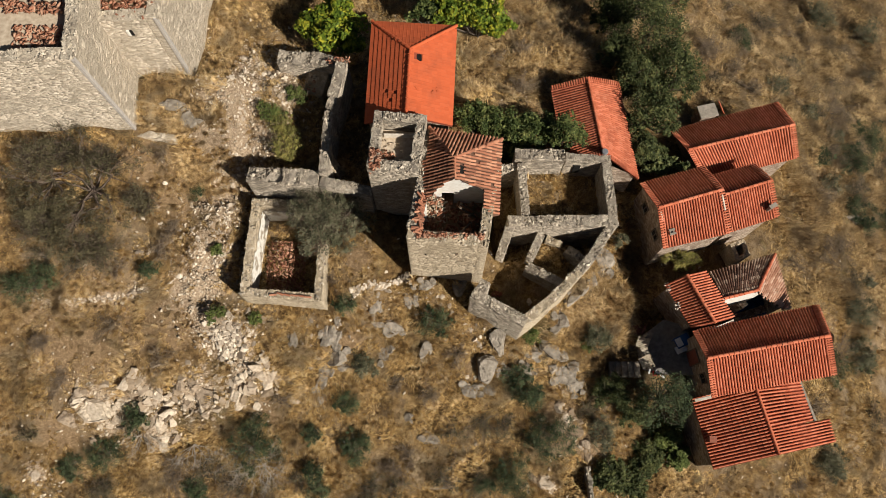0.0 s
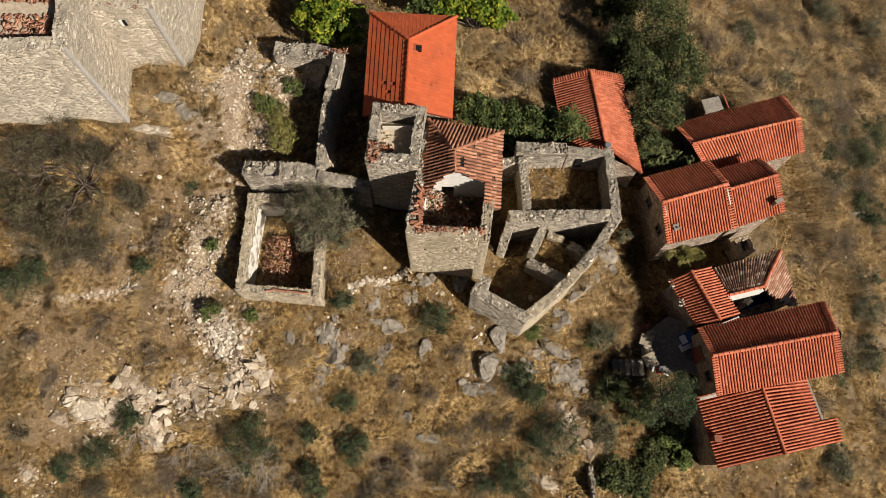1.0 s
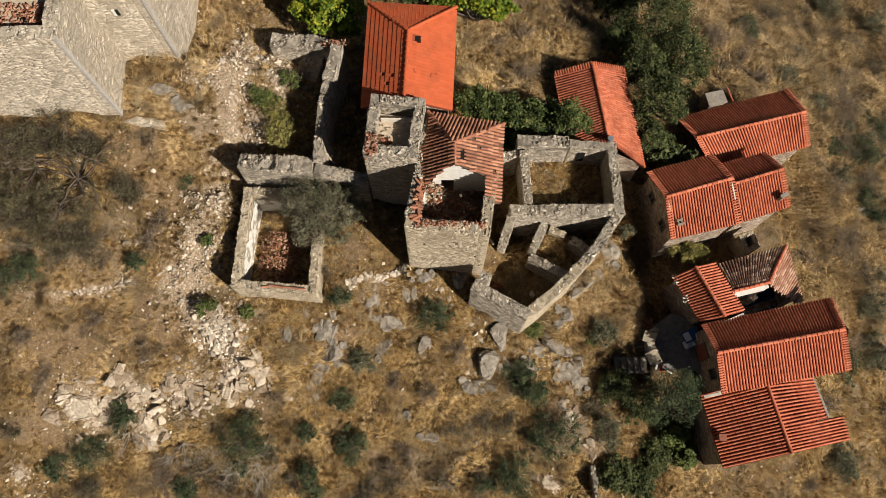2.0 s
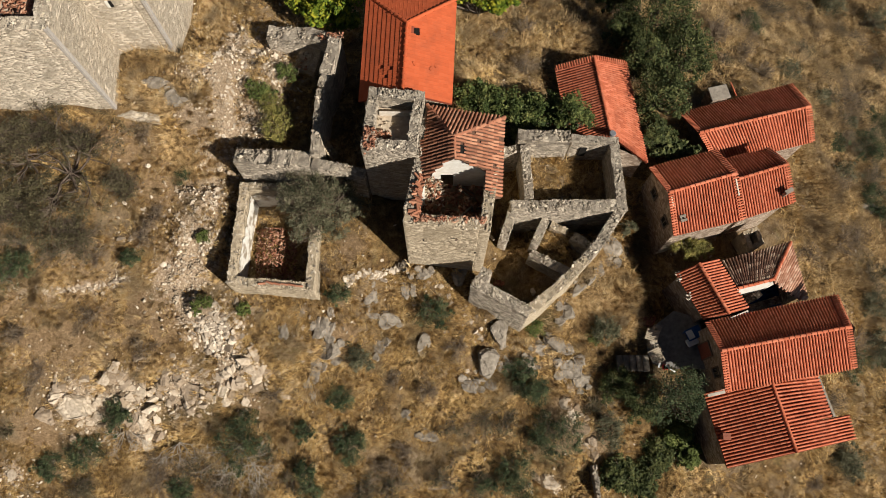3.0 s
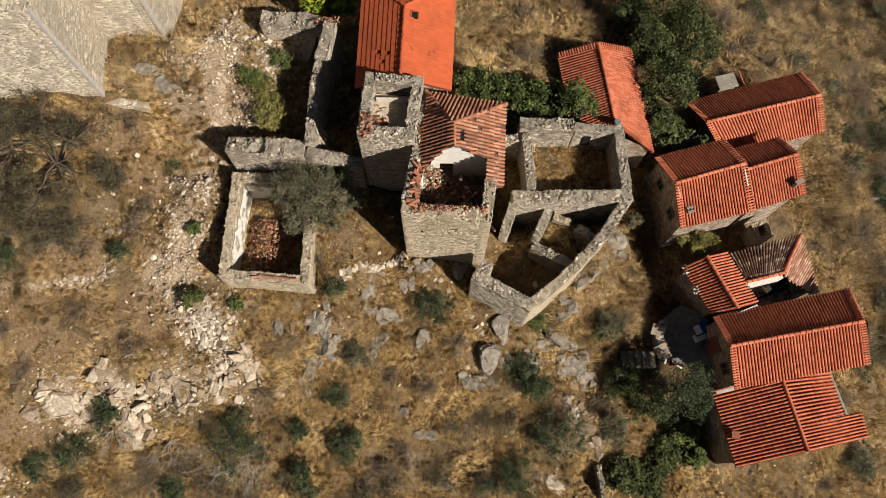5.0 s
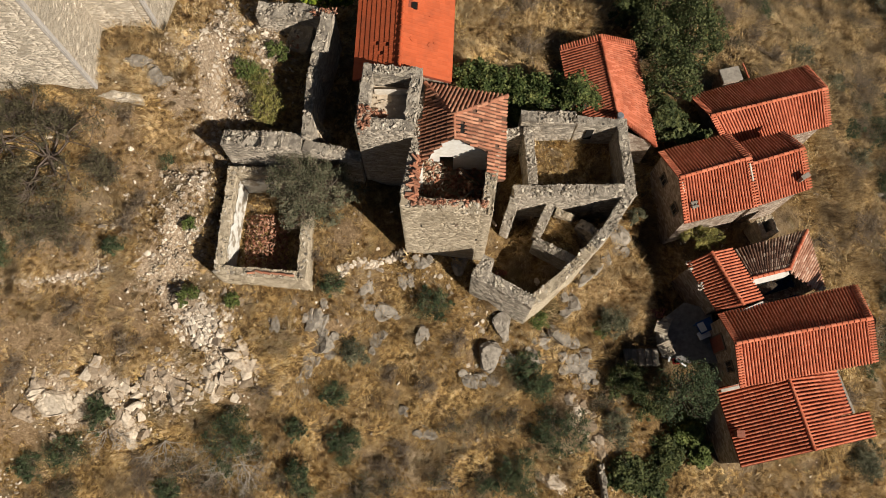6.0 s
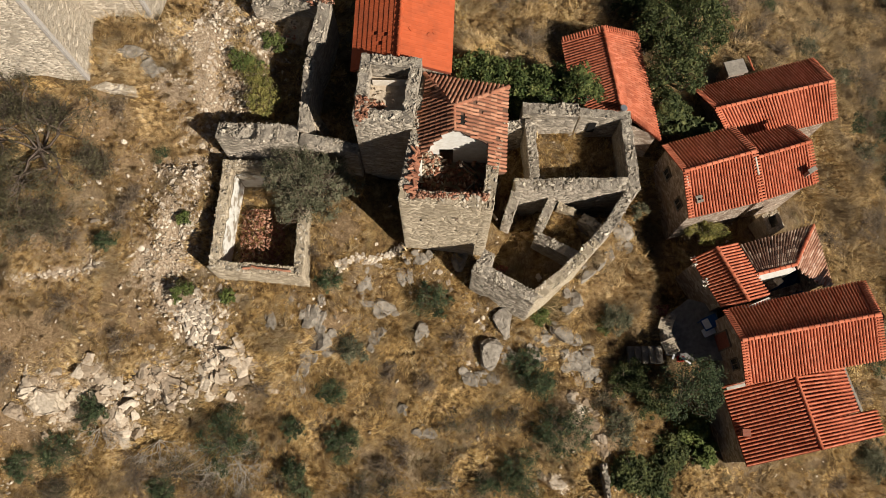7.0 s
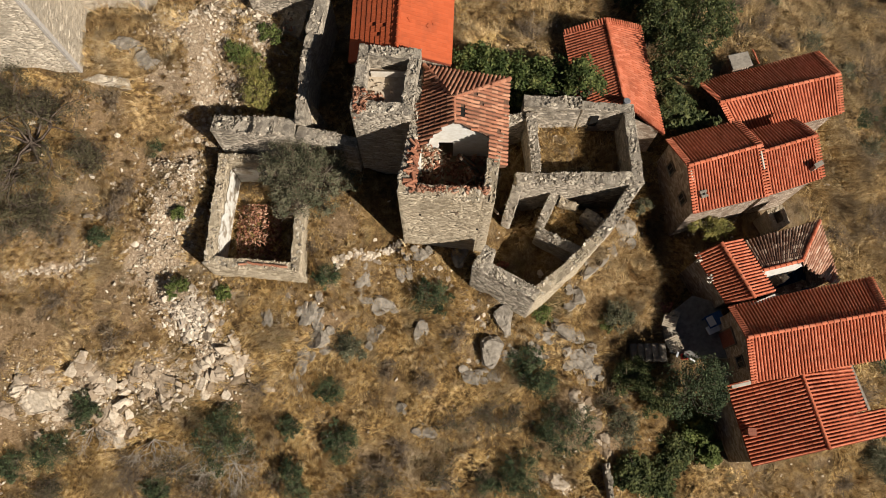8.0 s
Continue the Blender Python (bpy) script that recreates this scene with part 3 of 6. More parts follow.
# ---- roof tiles ----
def barrel(length=0.44, r=0.083, segs=6, lift=0.034, material=None):
    """A half-round cover tile: across is x, up the slope y, out of the roof z."""
    verts, faces = [], []
    for j, (y, rr, up) in enumerate(((0.0, r, lift), (length, r * 0.84, 0.0))):
        for i in range(segs + 1):
            a = math.pi * i / segs
            verts.append((math.cos(a) * rr, y, math.sin(a) * rr * 1.05 + up))
    for i in range(segs):
        faces.append((i + 1, i, segs + 1 + i, segs + 2 + i))
    faces.append(tuple(range(segs + 1)))
    me = mesh("tile", verts, faces)
    me.materials.append(material)
    return me


def flat_tile(material):
    """An interlocking flat tile with a rolled side and a thick lower lip."""
    w, l = 0.113, 0.39
    prof = ((-w, 0.0), (-w, 0.024), (w * 0.45, 0.023), (w * 0.6, 0.027), (w * 0.9, 0.027), (w, 0.02))
    verts = [(x, 0.0, z + 0.036) for x, z in prof] + [(x, l, z) for x, z in prof]
    k = len(prof)
    faces = [(i + 1, i, k + i, k + i + 1) for i in range(k - 1)] + [tuple(range(k))]
    me = mesh("tile", verts, faces)
    me.materials.append(material)
    return me


T_NEW, T_NEW_REST = barrel(0.42, 0.066, material=M_TILE), barrel(0.42, 0.066, material=M_TILE_REST)
T_OLD, T_OLD_REST = barrel(r=0.078, lift=0.022, material=M_OLD), barrel(r=0.078, lift=0.022, material=M_OLD_REST)
T_SOOT, T_SOOT_REST, T_LICHEN = barrel(material=M_SOOT), barrel(material=M_SOOT_REST), barrel(material=M_LICHEN)
T_FLAT, T_FLAT_REST = flat_tile(M_FLAT), flat_tile(M_FLAT_REST)
T_RIDGE, T_RIDGE_OLD, T_RIDGE_FLAT = barrel(0.42, 0.12, 6, 0.03, M_TILE), barrel(0.42, 0.12, 6, 0.03, M_OLD), barrel(0.42, 0.12, 6, 0.03, M_FLAT)


class Tiler:
    """Lays tiles on a roof: the first few hundred as objects of their own, the rest joined."""

    def __init__(self, roof, one, rest, limit=300):
        self.roof, self.one, self.rest, self.left = roof, one, rest, limit
        self.spots = []

    def lay(self, m):
        if self.left > 0:
            self.left -= 1
            ob = new("tile", self.one)
            ob.matrix_basis = m
            under(ob, self.roof)
        else:
            self.spots.append(m)

    def close(self):
        if not self.spots:
            return
        v0 = np.array([v.co[:] for v in self.rest.vertices])
        polys = [tuple(p.vertices) for p in self.rest.polygons]
        verts, faces = [], []
        for i, m in enumerate(self.spots):
            mm = np.array(m)
            verts.append(v0 @ mm[:3, :3].T + mm[:3, 3])
            faces.extend(tuple(j + i * len(v0) for j in p) for p in polys)
        me = mesh("tiles", np.concatenate(verts), faces)
        me.materials.append(self.rest.materials[0])
        tagged(under(part("tiles", me, None), self.roof), kind="stuff")


def axes(o, x, y, jitter=0.0):
    x, y = Vector(x).normalized(), Vector(y).normalized()
    z = x.cross(y).normalized()
    x = y.cross(z)
    m = Matrix((x, y, z)).transposed().to_4x4()
    m.translation = o
    if jitter:
        m = m @ pose(0, 0, 0, random.gauss(0, jitter * 40), random.gauss(0, jitter * 60), random.gauss(0, jitter * 100))
    return m


def inside(poly, x, y):
    hit, j = False, len(poly) - 1
    for i in range(len(poly)):
        (xi, yi), (xj, yj) = poly[i], poly[j]
        if (yi > y) != (yj > y) and x < (xj - xi) * (y - yi) / (yj - yi) + xi:
            hit = not hit
        j = i
    return hit


def slab(name, corners, thick, material, parent, drop=0.0):
    """A deck with the given upper corners."""
    k = len(corners)
    verts = [(c[0], c[1], c[2] - drop) for c in corners] + [(c[0], c[1], c[2] - drop - thick) for c in corners]
    faces = [tuple(range(k)), tuple(reversed(range(k, 2 * k)))] + [(i, i + k, (i + 1) % k + k, (i + 1) % k) for i in range(k)]
    bm = bmesh.new()
    vs = [bm.verts.new(v) for v in verts]
    for f in faces:
        bm.faces.new([vs[i] for i in f])
    bm.normal_update()
    bmesh.ops.triangulate(bm, faces=[f for f in bm.faces if len(f.verts) > 4])
    return under(part(name, bm, material), parent)


def slope(tiler, a, b, c, d, step=0.228, course=0.36, jitter=0.004, poly=None, miss=0.0, pan=None, wave=0.02, holes=()):
    """Tiles one slope. a, b: its eave from left to right as seen from below; c, d: its ridge, right and left. poly: keep only tiles within it in plan."""
    a, b, c, d = (Vector(p) for p in (a, b, c, d))
    if poly:
        nrm = (b - a).cross(d - a).normalized()
        c = Vector((c.x, c.y, a.z - (nrm.x * (c.x - a.x) + nrm.y * (c.y - a.y)) / nrm.z))
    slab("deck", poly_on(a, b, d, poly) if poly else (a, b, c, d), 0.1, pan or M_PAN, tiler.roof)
    cols = max(2, round((b - a).length / step))
    phase = random.uniform(0, 6)
    for i in range(cols):
        s = (i + 0.5) / cols
        p, q = a.lerp(b, s), d.lerp(c, s)
        up = q - p
        n = max(1, round(up.length / course))
        side = (b.lerp(c, 0.5) - a.lerp(d, 0.5))
        for k in range(n):
            o = p + up * (k / n)
            mid = p + up * ((k + 0.45) / n)
            if poly and not inside(poly, mid.x, mid.y):
                continue
            if random.random() < miss or any((mid.x - hx) ** 2 + (mid.y - hy) ** 2 < hr * hr for hx, hy, hr in holes):
                continue
            nrm = side.cross(up).normalized()
            o = o + nrm * (math.sin(o.x * 1.3 + o.y * 0.9 + phase) * wave + 0.02)
            tiler.lay(axes(o, side, up, jitter))


def poly_on(a, b, d, poly):
    n = (b - a).cross(d - a).normalized()
    return [(x, y, a.z - (n.x * (x - a.x) + n.y * (y - a.y)) / n.z) for x, y in poly]


def row_of(me, name, p, q, parent, step=0.36, lift=0.05, jitter=0.006):
    p, q = Vector(p), Vector(q)
    d = q - p
    n = max(1, round(d.length / step))
    side = d.cross(Vector((0, 0, 1)))
    for i in range(n):
        ob = new(name, me)
        ob.matrix_basis = axes(p + d * (i / n) + Vector((0, 0, lift)), side, d, jitter)
        under(ob, parent)


def verge(me, p, q, inward, parent, step=0.185):
    """Short tiles laid across the gable's edge from eave to ridge."""
    p, q, inward = Vector(p), Vector(q), Vector(inward)
    d = q - p
    n = max(1, round(d.length / step))
    for i in range(n):
        ob = new("verge_tile", me)
        o = p + d * ((i + 0.5) / n) - inward.normalized() * 0.10 + Vector((0, 0, 0.085))
        ob.matrix_basis = axes(o, d if inward.cross(d).z < 0 else -d, inward, 0.006)
        under(ob, parent)


def house_body(parent, corners, base, eave, gables, material, label=""):
    """The masonry block of a house. corners anticlockwise in plan; gables: {side: (s, z)} raises a peak on that side."""
    n = len(corners)
    bm = bmesh.new()
    low = [bm.verts.new((x, y, base)) for x, y in corners]
    high = [bm.verts.new((x, y, eave)) for x, y in corners]
    for i in range(n):
        j = (i + 1) % n
        if i in gables:
            s, z = gables[i]
            peak = bm.verts.new((corners[i][0] * (1 - s) + corners[j][0] * s, corners[i][1] * (1 - s) + corners[j][1] * s, z))
            bm.faces.new((low[i], low[j], high[j], peak, high[i]))
        else:
            bm.faces.new((low[i], low[j], high[j], high[i]))
    bm.faces.new(list(reversed(low)))
    bm.normal_update()
    bmesh.ops.triangulate(bm, faces=list(bm.faces))
    return under(part("masonry_body", bm, material, None, label), parent)


def inset(points, by):
    c = sum((Vector(p[:2]) for p in points), Vector((0, 0))) / len(points)
    out = []
    k = len(points)
    for i in range(k):
        p, q, r = Vector(points[i - 1][:2]), Vector(points[i][:2]), Vector(points[(i + 1) % k][:2])
        u, v = (q - p).normalized(), (r - q).normalized()
        m = Vector((-u.y, u.x)) + Vector((-v.y, v.x))
        out.append(tuple(q + m / max(0.4, m.length_squared / 2) * by))
    return out


def gable_house(name, label, south, ridge, north, base, tile=None, over=0.22, ends=(True, True), material=None, ridge_over=True, wave=0.015):
    """A tiled gable house. south, north: eave ends (p, q); ridge: ends (p, q), all running the same way; seen with south below."""
    s0, s1, r0, r1, n0, n1 = (Vector(p) for p in (*south, *ridge, *north))
    foot = s0.lerp(n1, 0.5)
    h = thing(name, label, "house", foot.x, foot.y, base)
    plan = inset((s0, s1, n1, n0), over)
    eave = min(p.z for p in (s0, s1, n0, n1))
    house_body(h, plan, base, eave - 0.05, {1: (0.5, min(r0.z, r1.z) - 0.22), 3: (0.5, min(r0.z, r1.z) - 0.22)}, material or M_HOUSE)
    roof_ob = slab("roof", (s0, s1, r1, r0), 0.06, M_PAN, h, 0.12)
    t = Tiler(roof_ob, T_NEW, T_NEW_REST)
    slope(t, s0, s1, r1, r0, 0.195, 0.34, wave=wave)
    slope(t, n1, n0, r0, r1, 0.195, 0.34, wave=wave)
    t.close()
    row_of(T_RIDGE, "ridge_tile", r0, r1, roof_ob)
    along = (r1 - r0).normalized()
    if ends[0]:
        verge(T_NEW, s0, r0, along, roof_ob)
        verge(T_NEW, n0, r0, along, roof_ob)
    if ends[1]:
        verge(T_NEW, s1, r1, -along, roof_ob)
        verge(T_NEW, n1, r1, -along, roof_ob)
    return h


def box(x0, x1, y0, y1, z0, z1, bevel=0.0):
    bm = bmesh.new()
    bmesh.ops.create_cube(bm, size=1.0)
    for v in bm.verts:
        v.co = ((x0 + x1) / 2 + v.co.x * (x1 - x0), (y0 + y1) / 2 + v.co.y * (y1 - y0), (z0 + z1) / 2 + v.co.z * (z1 - z0))
    if bevel:
        bmesh.ops.bevel(bm, geom=list(bm.edges), offset=bevel, segments=2, affect="EDGES")
    return bm


# ---- the roofless and half-roofed ruins ----
def ruined_tower():
    t = thing("ruined_tower", "tall half-roofed stone tower house with collapsed tile roof", "ruin", 0.6, 16, at(0.6, 16))
    sw, se, ne, nw = (-2.10, 12.86, 9.70), (2.56, 12.39, 9.60), (3.44, 19.32, 8.90), (-0.98, 19.91, 9.00)
    base = at(0.6, 11.8) - 1.2
    wall(t, "south_wall", sw, (se[0] - 0.6, se[1] + 0.05, 9.6), 0.6, M_WARM, base, rough=0.1, cap_set=CAPS + CAPS_RED)
    wall(t, "east_wall", se, (ne[0], ne[1] - 0.6, 8.75), 0.6, M_WARM, base, rough=0.1, caps=0.5)
    wall(t, "north_wall", (ne[0], ne[1], 8.75), (nw[0] + 0.6, nw[1], 8.8), 0.6, M_WARM, base, rough=0.05, caps=0)
    wall(t, "west_wall", (nw[0], nw[1], 9.0), (sw[0], sw[1] + 0.61, 9.6), 0.6, M_GREY, base, rough=0.1, caps=0.7)
    # upper floor, buried under the fallen roof
    slab("floor", ((-1.5, 13.3, 6.0), (2.3, 13.0, 6.0), (2.9, 18.9, 6.0), (-0.5, 19.4, 6.0)), 0.3, M_EARTH, t)
    # white cross wall with a doorway and a gable top
    y0, y1 = 16.35, 16.75
    g0, g1 = y0 - 0.004, y1 + 0.004
    for x0, x1, z0, z1 in ((-1.0, -0.12, 6.0, 8.9), (0.62, 2.55, 6.0, 9.0), (-0.12, 0.62, 7.75, 9.0)):
        under(part("cross_wall", box(x0, x1, y0, y1, z0, z1), M_PLASTER, None, "white plastered inner wall"), t)
    bm = bmesh.new()
    vs = [bm.verts.new(p) for p in ((-1.0, g0, 8.8), (2.55, g0, 8.8), (2.45, g0, 9.2), (0.8, g0, 10.12), (-0.98, g0, 8.95), (-1.0, g1, 8.8), (2.55, g1, 8.8), (2.45, g1, 9.2), (0.8, g1, 10.12), (-0.98, g1, 8.95))]
    bm.faces.new(vs[:5])
    bm.faces.new(list(reversed(vs[5:])))
    for i in range(5):
        bm.faces.new((vs[i], vs[i + 5], vs[(i + 1) % 5 + 5], vs[(i + 1) % 5]))
    under(part("cross_gable", bm, M_PLASTER, None, "white plastered gable"), t)
    under(part("wall_stub", box(-1.3, -1.02, 14.9, 16.35, 6.0, 8.5, 0.03), M_PLASTER, None, "broken white plastered stub of an inner wall"), t)
    # roof
    apex, back = (0.57, 17.54, 10.35), (0.61, 16.29, 10.35)
    roof = slab("roof", ((-0.89, 20.04, 8.95), (3.45, 19.43, 8.90), (apex[0], apex[1], apex[2])), 0.05, M_OLDPAN, t, 0.12)
    tiler = Tiler(roof, T_OLD, T_OLD_REST)
    ne_, nw_ = (3.47, 19.37, 8.95), (-0.92, 20.05, 9.00)
    slope(tiler, ne_, nw_, (apex[0] - 2.2, apex[1], apex[2]), (apex[0] + 2.4, apex[1], apex[2]), 0.21, 0.36, 0.02, poly=(ne_[:2], (nw_[0], nw_[1]), apex[:2]), pan=M_OLDPAN)
    wl, el = (-1.54, 14.94), (3.23, 14.55)
    we = (nw_[0] - 0.15, nw_[1], 9.05)
    slope(tiler, we, (wl[0], wl[1], 9.05), (apex[0], wl[1], 10.3), (apex[0], we[1], 10.3), 0.21, 0.34, 0.03, miss=0.025, pan=M_OLDPAN,
          poly=(nw_[:2], apex[:2], (0.62, 16.20), (0.48, 16.12), (-0.02, 16.10), (-0.12, 15.85), (-0.50, 15.84), (-0.62, 15.45), (-0.95, 15.40), (-1.10, 14.63), (-1.30, 14.16), (-1.38, 13.50), (-1.62, 13.50)))
    slope(tiler, (el[0], el[1], 8.95), (ne_[0], ne_[1], 8.95), (apex[0], ne_[1], 10.3), (apex[0], el[1], 10.3), 0.21, 0.34, 0.035, miss=0.03, pan=M_OLDPAN, holes=((1.04, 16.89, 0.28),),
          poly=(ne_[:2], apex[:2], (0.62, 16.22), (0.94, 16.28), (1.40, 16.12), (2.01, 16.04), (2.39, 15.88), (2.33, 15.45), (2.55, 14.69), (2.40, 14.27), el[:2]))
    tiler.close()
    hx, hy = 1.04, 16.89
    hz = 10.35 - 1.4 * (hx - apex[0]) / (ne_[0] - apex[0])
    # the deck is not cut: a near-black box paints the hole's shade
    hole = under(part("roof_hole_shade", box(-0.24, 0.24, -0.26, 0.26, -0.25, 0.02), M_DARK, None, "near-black block for the shade of a hole where tiles fell in"), t)
    hole.matrix_basis = world_of(t).inverted() @ pose(hx, hy, hz + 0.01, 0, 25, 5)
    row_of(T_RIDGE_OLD, "ridge_tile", back, apex, roof, jitter=0.02)
    row_of(T_RIDGE_OLD, "ridge_tile", ne_, apex, roof, jitter=0.015)
    row_of(T_RIDGE_OLD, "ridge_tile", nw_, apex, roof, jitter=0.02)
    # loose tiles still lying on the broken wall heads
    for x, y, z, n, r in ((-1.21, 14.31, 9.5, 34, 0.5), (-1.28, 13.53, 9.6, 12, 0.2), (2.80, 15.30, 9.05, 25, 0.35)):
        for _ in range(n):
            ob = new("loose_tile", T_OLD)
            ob.matrix_basis = pose(x + random.uniform(-0.12, 0.12), y + random.gauss(0, r), z + random.uniform(0, 0.1), random.uniform(-15, 15), random.uniform(-20, 20), random.gauss(90, 30))
            under(ob, t)
    # charred rafters leaning on the inner east side
    for i in range(12):
        x = 2.1 + random.uniform(-0.5, 0.3)
        y = 13.4 + i * 0.22
        bm = box(-0.05, 0.05, -0.05, 0.05, 0, random.uniform(1.6, 2.8))
        ob = under(part("fallen_rafter", bm, M_WOOD, None, "grey fallen roof timber"), t)
        ob.matrix_basis = ob.matrix_basis @ pose(x, y, 6.1, random.uniform(-25, 25), random.uniform(-45, -5), random.uniform(0, 90))
    # near-black blocks paint the shade of small put-log holes in the front
    for px, pz in ((-1.1, 6.6), (1.9, 5.2)):
        y = sw[1] + (se[1] - sw[1]) * (px - sw[0]) / (se[0] - sw[0])
        under(part("putlog_hole_shade", box(px, px + 0.09, y - 0.022, y + 0.1, pz, pz + 0.26), M_DARK), t)


ruined_tower()


def debris(name, label, material, n, spot, half, size, z, slopeup=(0, 0), flat=0.35):
    """A heap of broken pieces, joined: shallow hulls thrown over one another."""
    protos = []
    for i in range(8):
        me = hull(900 + i, 1.3, 0.75, flat, 9)
        bmx = bmesh.new()
        bmx.from_mesh(me)
        bmesh.ops.triangulate(bmx, faces=bmx.faces)
        protos.append((np.array([v.co[:] for v in bmx.verts]), np.array([[v.index for v in f.verts] for f in bmx.faces])))
        bmx.free()
        bpy.data.meshes.remove(me)
    verts, faces, count = [], [], 0
    for _ in range(n):
        v, f = random.choice(protos)
        x, y = spot[0] + random.uniform(-1, 1) * half[0], spot[1] + random.uniform(-1, 1) * half[1]
        zz = z(x, y) if callable(z) else z + slopeup[0] * (x - spot[0]) + slopeup[1] * (y - spot[1])
        m = np.array(Matrix.LocRotScale((x, y, zz + random.uniform(0, 0.12)), Euler((random.uniform(-0.5, 0.5), random.uniform(-0.5, 0.5), random.uniform(0, 6.28))), Vector((1, 1, 1)) * random.uniform(*size)))
        verts.append(v @ m[:3, :3].T + m[:3, 3])
        faces.append(f + count)
        count += len(v)
    me = fast_mesh(name, np.concatenate(verts), np.concatenate(faces))
    return tagged(part(name, me, material), label, "debris", kind="stuff")


debris("fallen_tiles", "heap of broken roof tiles and earth inside the tower", M_SHERD, 420, (0.6, 14.9), (1.7, 1.4), (0.2, 0.42), lambda x, y: 6.1 + 1.5 * math.exp(-((x + 0.7) ** 2 + (y - 15.7) ** 2) / 1.3) + 0.15 * math.sin(3 * x + y))
debris("eave_tiles", "row of broken roof tiles along the tower front", M_SHERD, 150, (0.45, 13.05), (1.95, 0.16), (0.16, 0.34), 9.6, (-0.03, 0))
debris("fallen_stones", "pale stones among the fallen tiles in the tower", M_GRAVEL, 110, (-0.6, 15.5), (0.7, 0.7), (0.15, 0.38), lambda x, y: 6.2 + 1.5 * math.exp(-((x + 0.7) ** 2 + (y - 15.7) ** 2) / 1.3))


def small_tower():
    t = thing("roofless_stone_tower", "roofless square grey stone tower with debris floor", "ruin", -2.9, 18.4, at(-2.9, 18.4))
    c = [(-4.50, 17.02, 10.05), (-1.46, 16.77, 9.95), (-1.03, 20.37, 10.05), (-4.16, 20.65, 10.05)]
    c[1] = (c[1][0] - 0.03, c[1][1], c[1][2])
    c[2] = (c[2][0] - 0.03, c[2][1], c[2][2])
    ring(t, c, 0.55, M_GREY, ("south_wall", "east_wall", "north_wall", "west_wall"), rough=0.1)
    slab("floor", ((-4.0, 17.2, 9.0), (-1.9, 17.0, 9.0), (-1.5, 19.7, 9.0), (-3.7, 19.9, 9.0)), 0.3, M_DUST, t)
    under(part("plaster_band", box(-3.62, -1.75, 19.36, 19.41, 9.01, 9.5), M_OLDPLASTER, None, "remains of pale wall plaster"), t)


small_tower()
debris("tower_debris", "red tile and stone debris on the small tower's floor", M_SHERD, 130, (-3.7, 17.7), (0.7, 0.7), (0.15, 0.35), 9.15)
debris("wall_debris", "red tile debris on the broken wall head", M_SHERD, 110, (-4.05, 17.55), (0.3, 0.65), (0.14, 0.32), 10.05)
debris("tower_stones", "pale stones on the small tower's floor", M_GRAVEL, 30, (-3.2, 18.3), (0.8, 0.9), (0.15, 0.32), 9.05)


def plastered_ruin():
    t = thing("roofless_cottage", "roofless stone cottage ruin with white plaster inside", "ruin", -10.3, 14, at(-10.3, 14))
    c = [(-12.94, 10.79, 3.60), (-7.66, 10.44, 3.60), (-7.55, 17.05, 3.90), (-12.52, 17.16, 4.10)]
    ring(t, c, 0.5, M_WARM, ("south_wall", "east_wall", "north_wall", "west_wall"), rough=0.1)
    # plaster coats on the inner faces
    w0, w1 = Vector(c[0][:2]), Vector(c[3][:2])
    i0, i1 = w0 + Vector((0.56, 0.6)), w1 + Vector((0.52, -0.6))
    for a, b, n in ((i0, i1, 14), (i1 + Vector((0.05, 0.03)), i1 + Vector((1.9, 0.05)), 6)):
        bm = bmesh.new()
        rows = []
        for i in range(n + 1):
            p = a.lerp(b, i / n)
            rows.append((bm.verts.new((p.x, p.y, 1.2)), bm.verts.new((p.x, p.y, 2.4)), bm.verts.new((p.x, p.y, 3.4 + random.uniform(-0.35, 0.15)))))
        for p, q in zip(rows, rows[1:]):
            bm.faces.new((p[0], q[0], q[1], p[1]))
            bm.faces.new((p[1], q[1], q[2], p[2]))
        for g in bmesh.ops.extrude_face_region(bm, geom=list(bm.faces))["geom"]:
            if isinstance(g, bmesh.types.BMVert):
                g.co.x += 0.035
                g.co.y -= 0.02
        under(part("plaster_coat", bm, M_PEELING, None, "peeling white lime plaster"), t)
    # tile course left on the front wall
    for k in range(6):
        s = 0.45 + k * 0.085
        p = Vector(c[0]).lerp(Vector(c[1]), s)
        ob = new("coping_tile", T_OLD)
        ob.matrix_basis = pose(p.x, p.y + 0.2, p.z + 0.08, random.uniform(-6, 6), random.uniform(-15, 15), 85 + random.uniform(-15, 15))
        under(ob, t)


plastered_ruin()
debris("cottage_tiles", "heap of broken roof tiles on the cottage floor", M_SHERD, 620, (-10.54, 13.24), (1.25, 1.7), (0.13, 0.32), lambda x, y: at(x, y) + 0.1 + 1.0 * math.exp(-((x + 10.55) ** 2 / 0.8 + (y - 13.0) ** 2 / 0.8)) + 0.8 * math.exp(-((x + 10.6) ** 2 / 0.8 + (y - 14.3) ** 2 / 0.6)))
debris("cottage_stones", "stones and plaster among the cottage rubble", M_GRAVEL, 60, (-11.12, 13.50), (1.3, 1.7), (0.12, 0.3), lambda x, y: at(x, y) + 0.1)


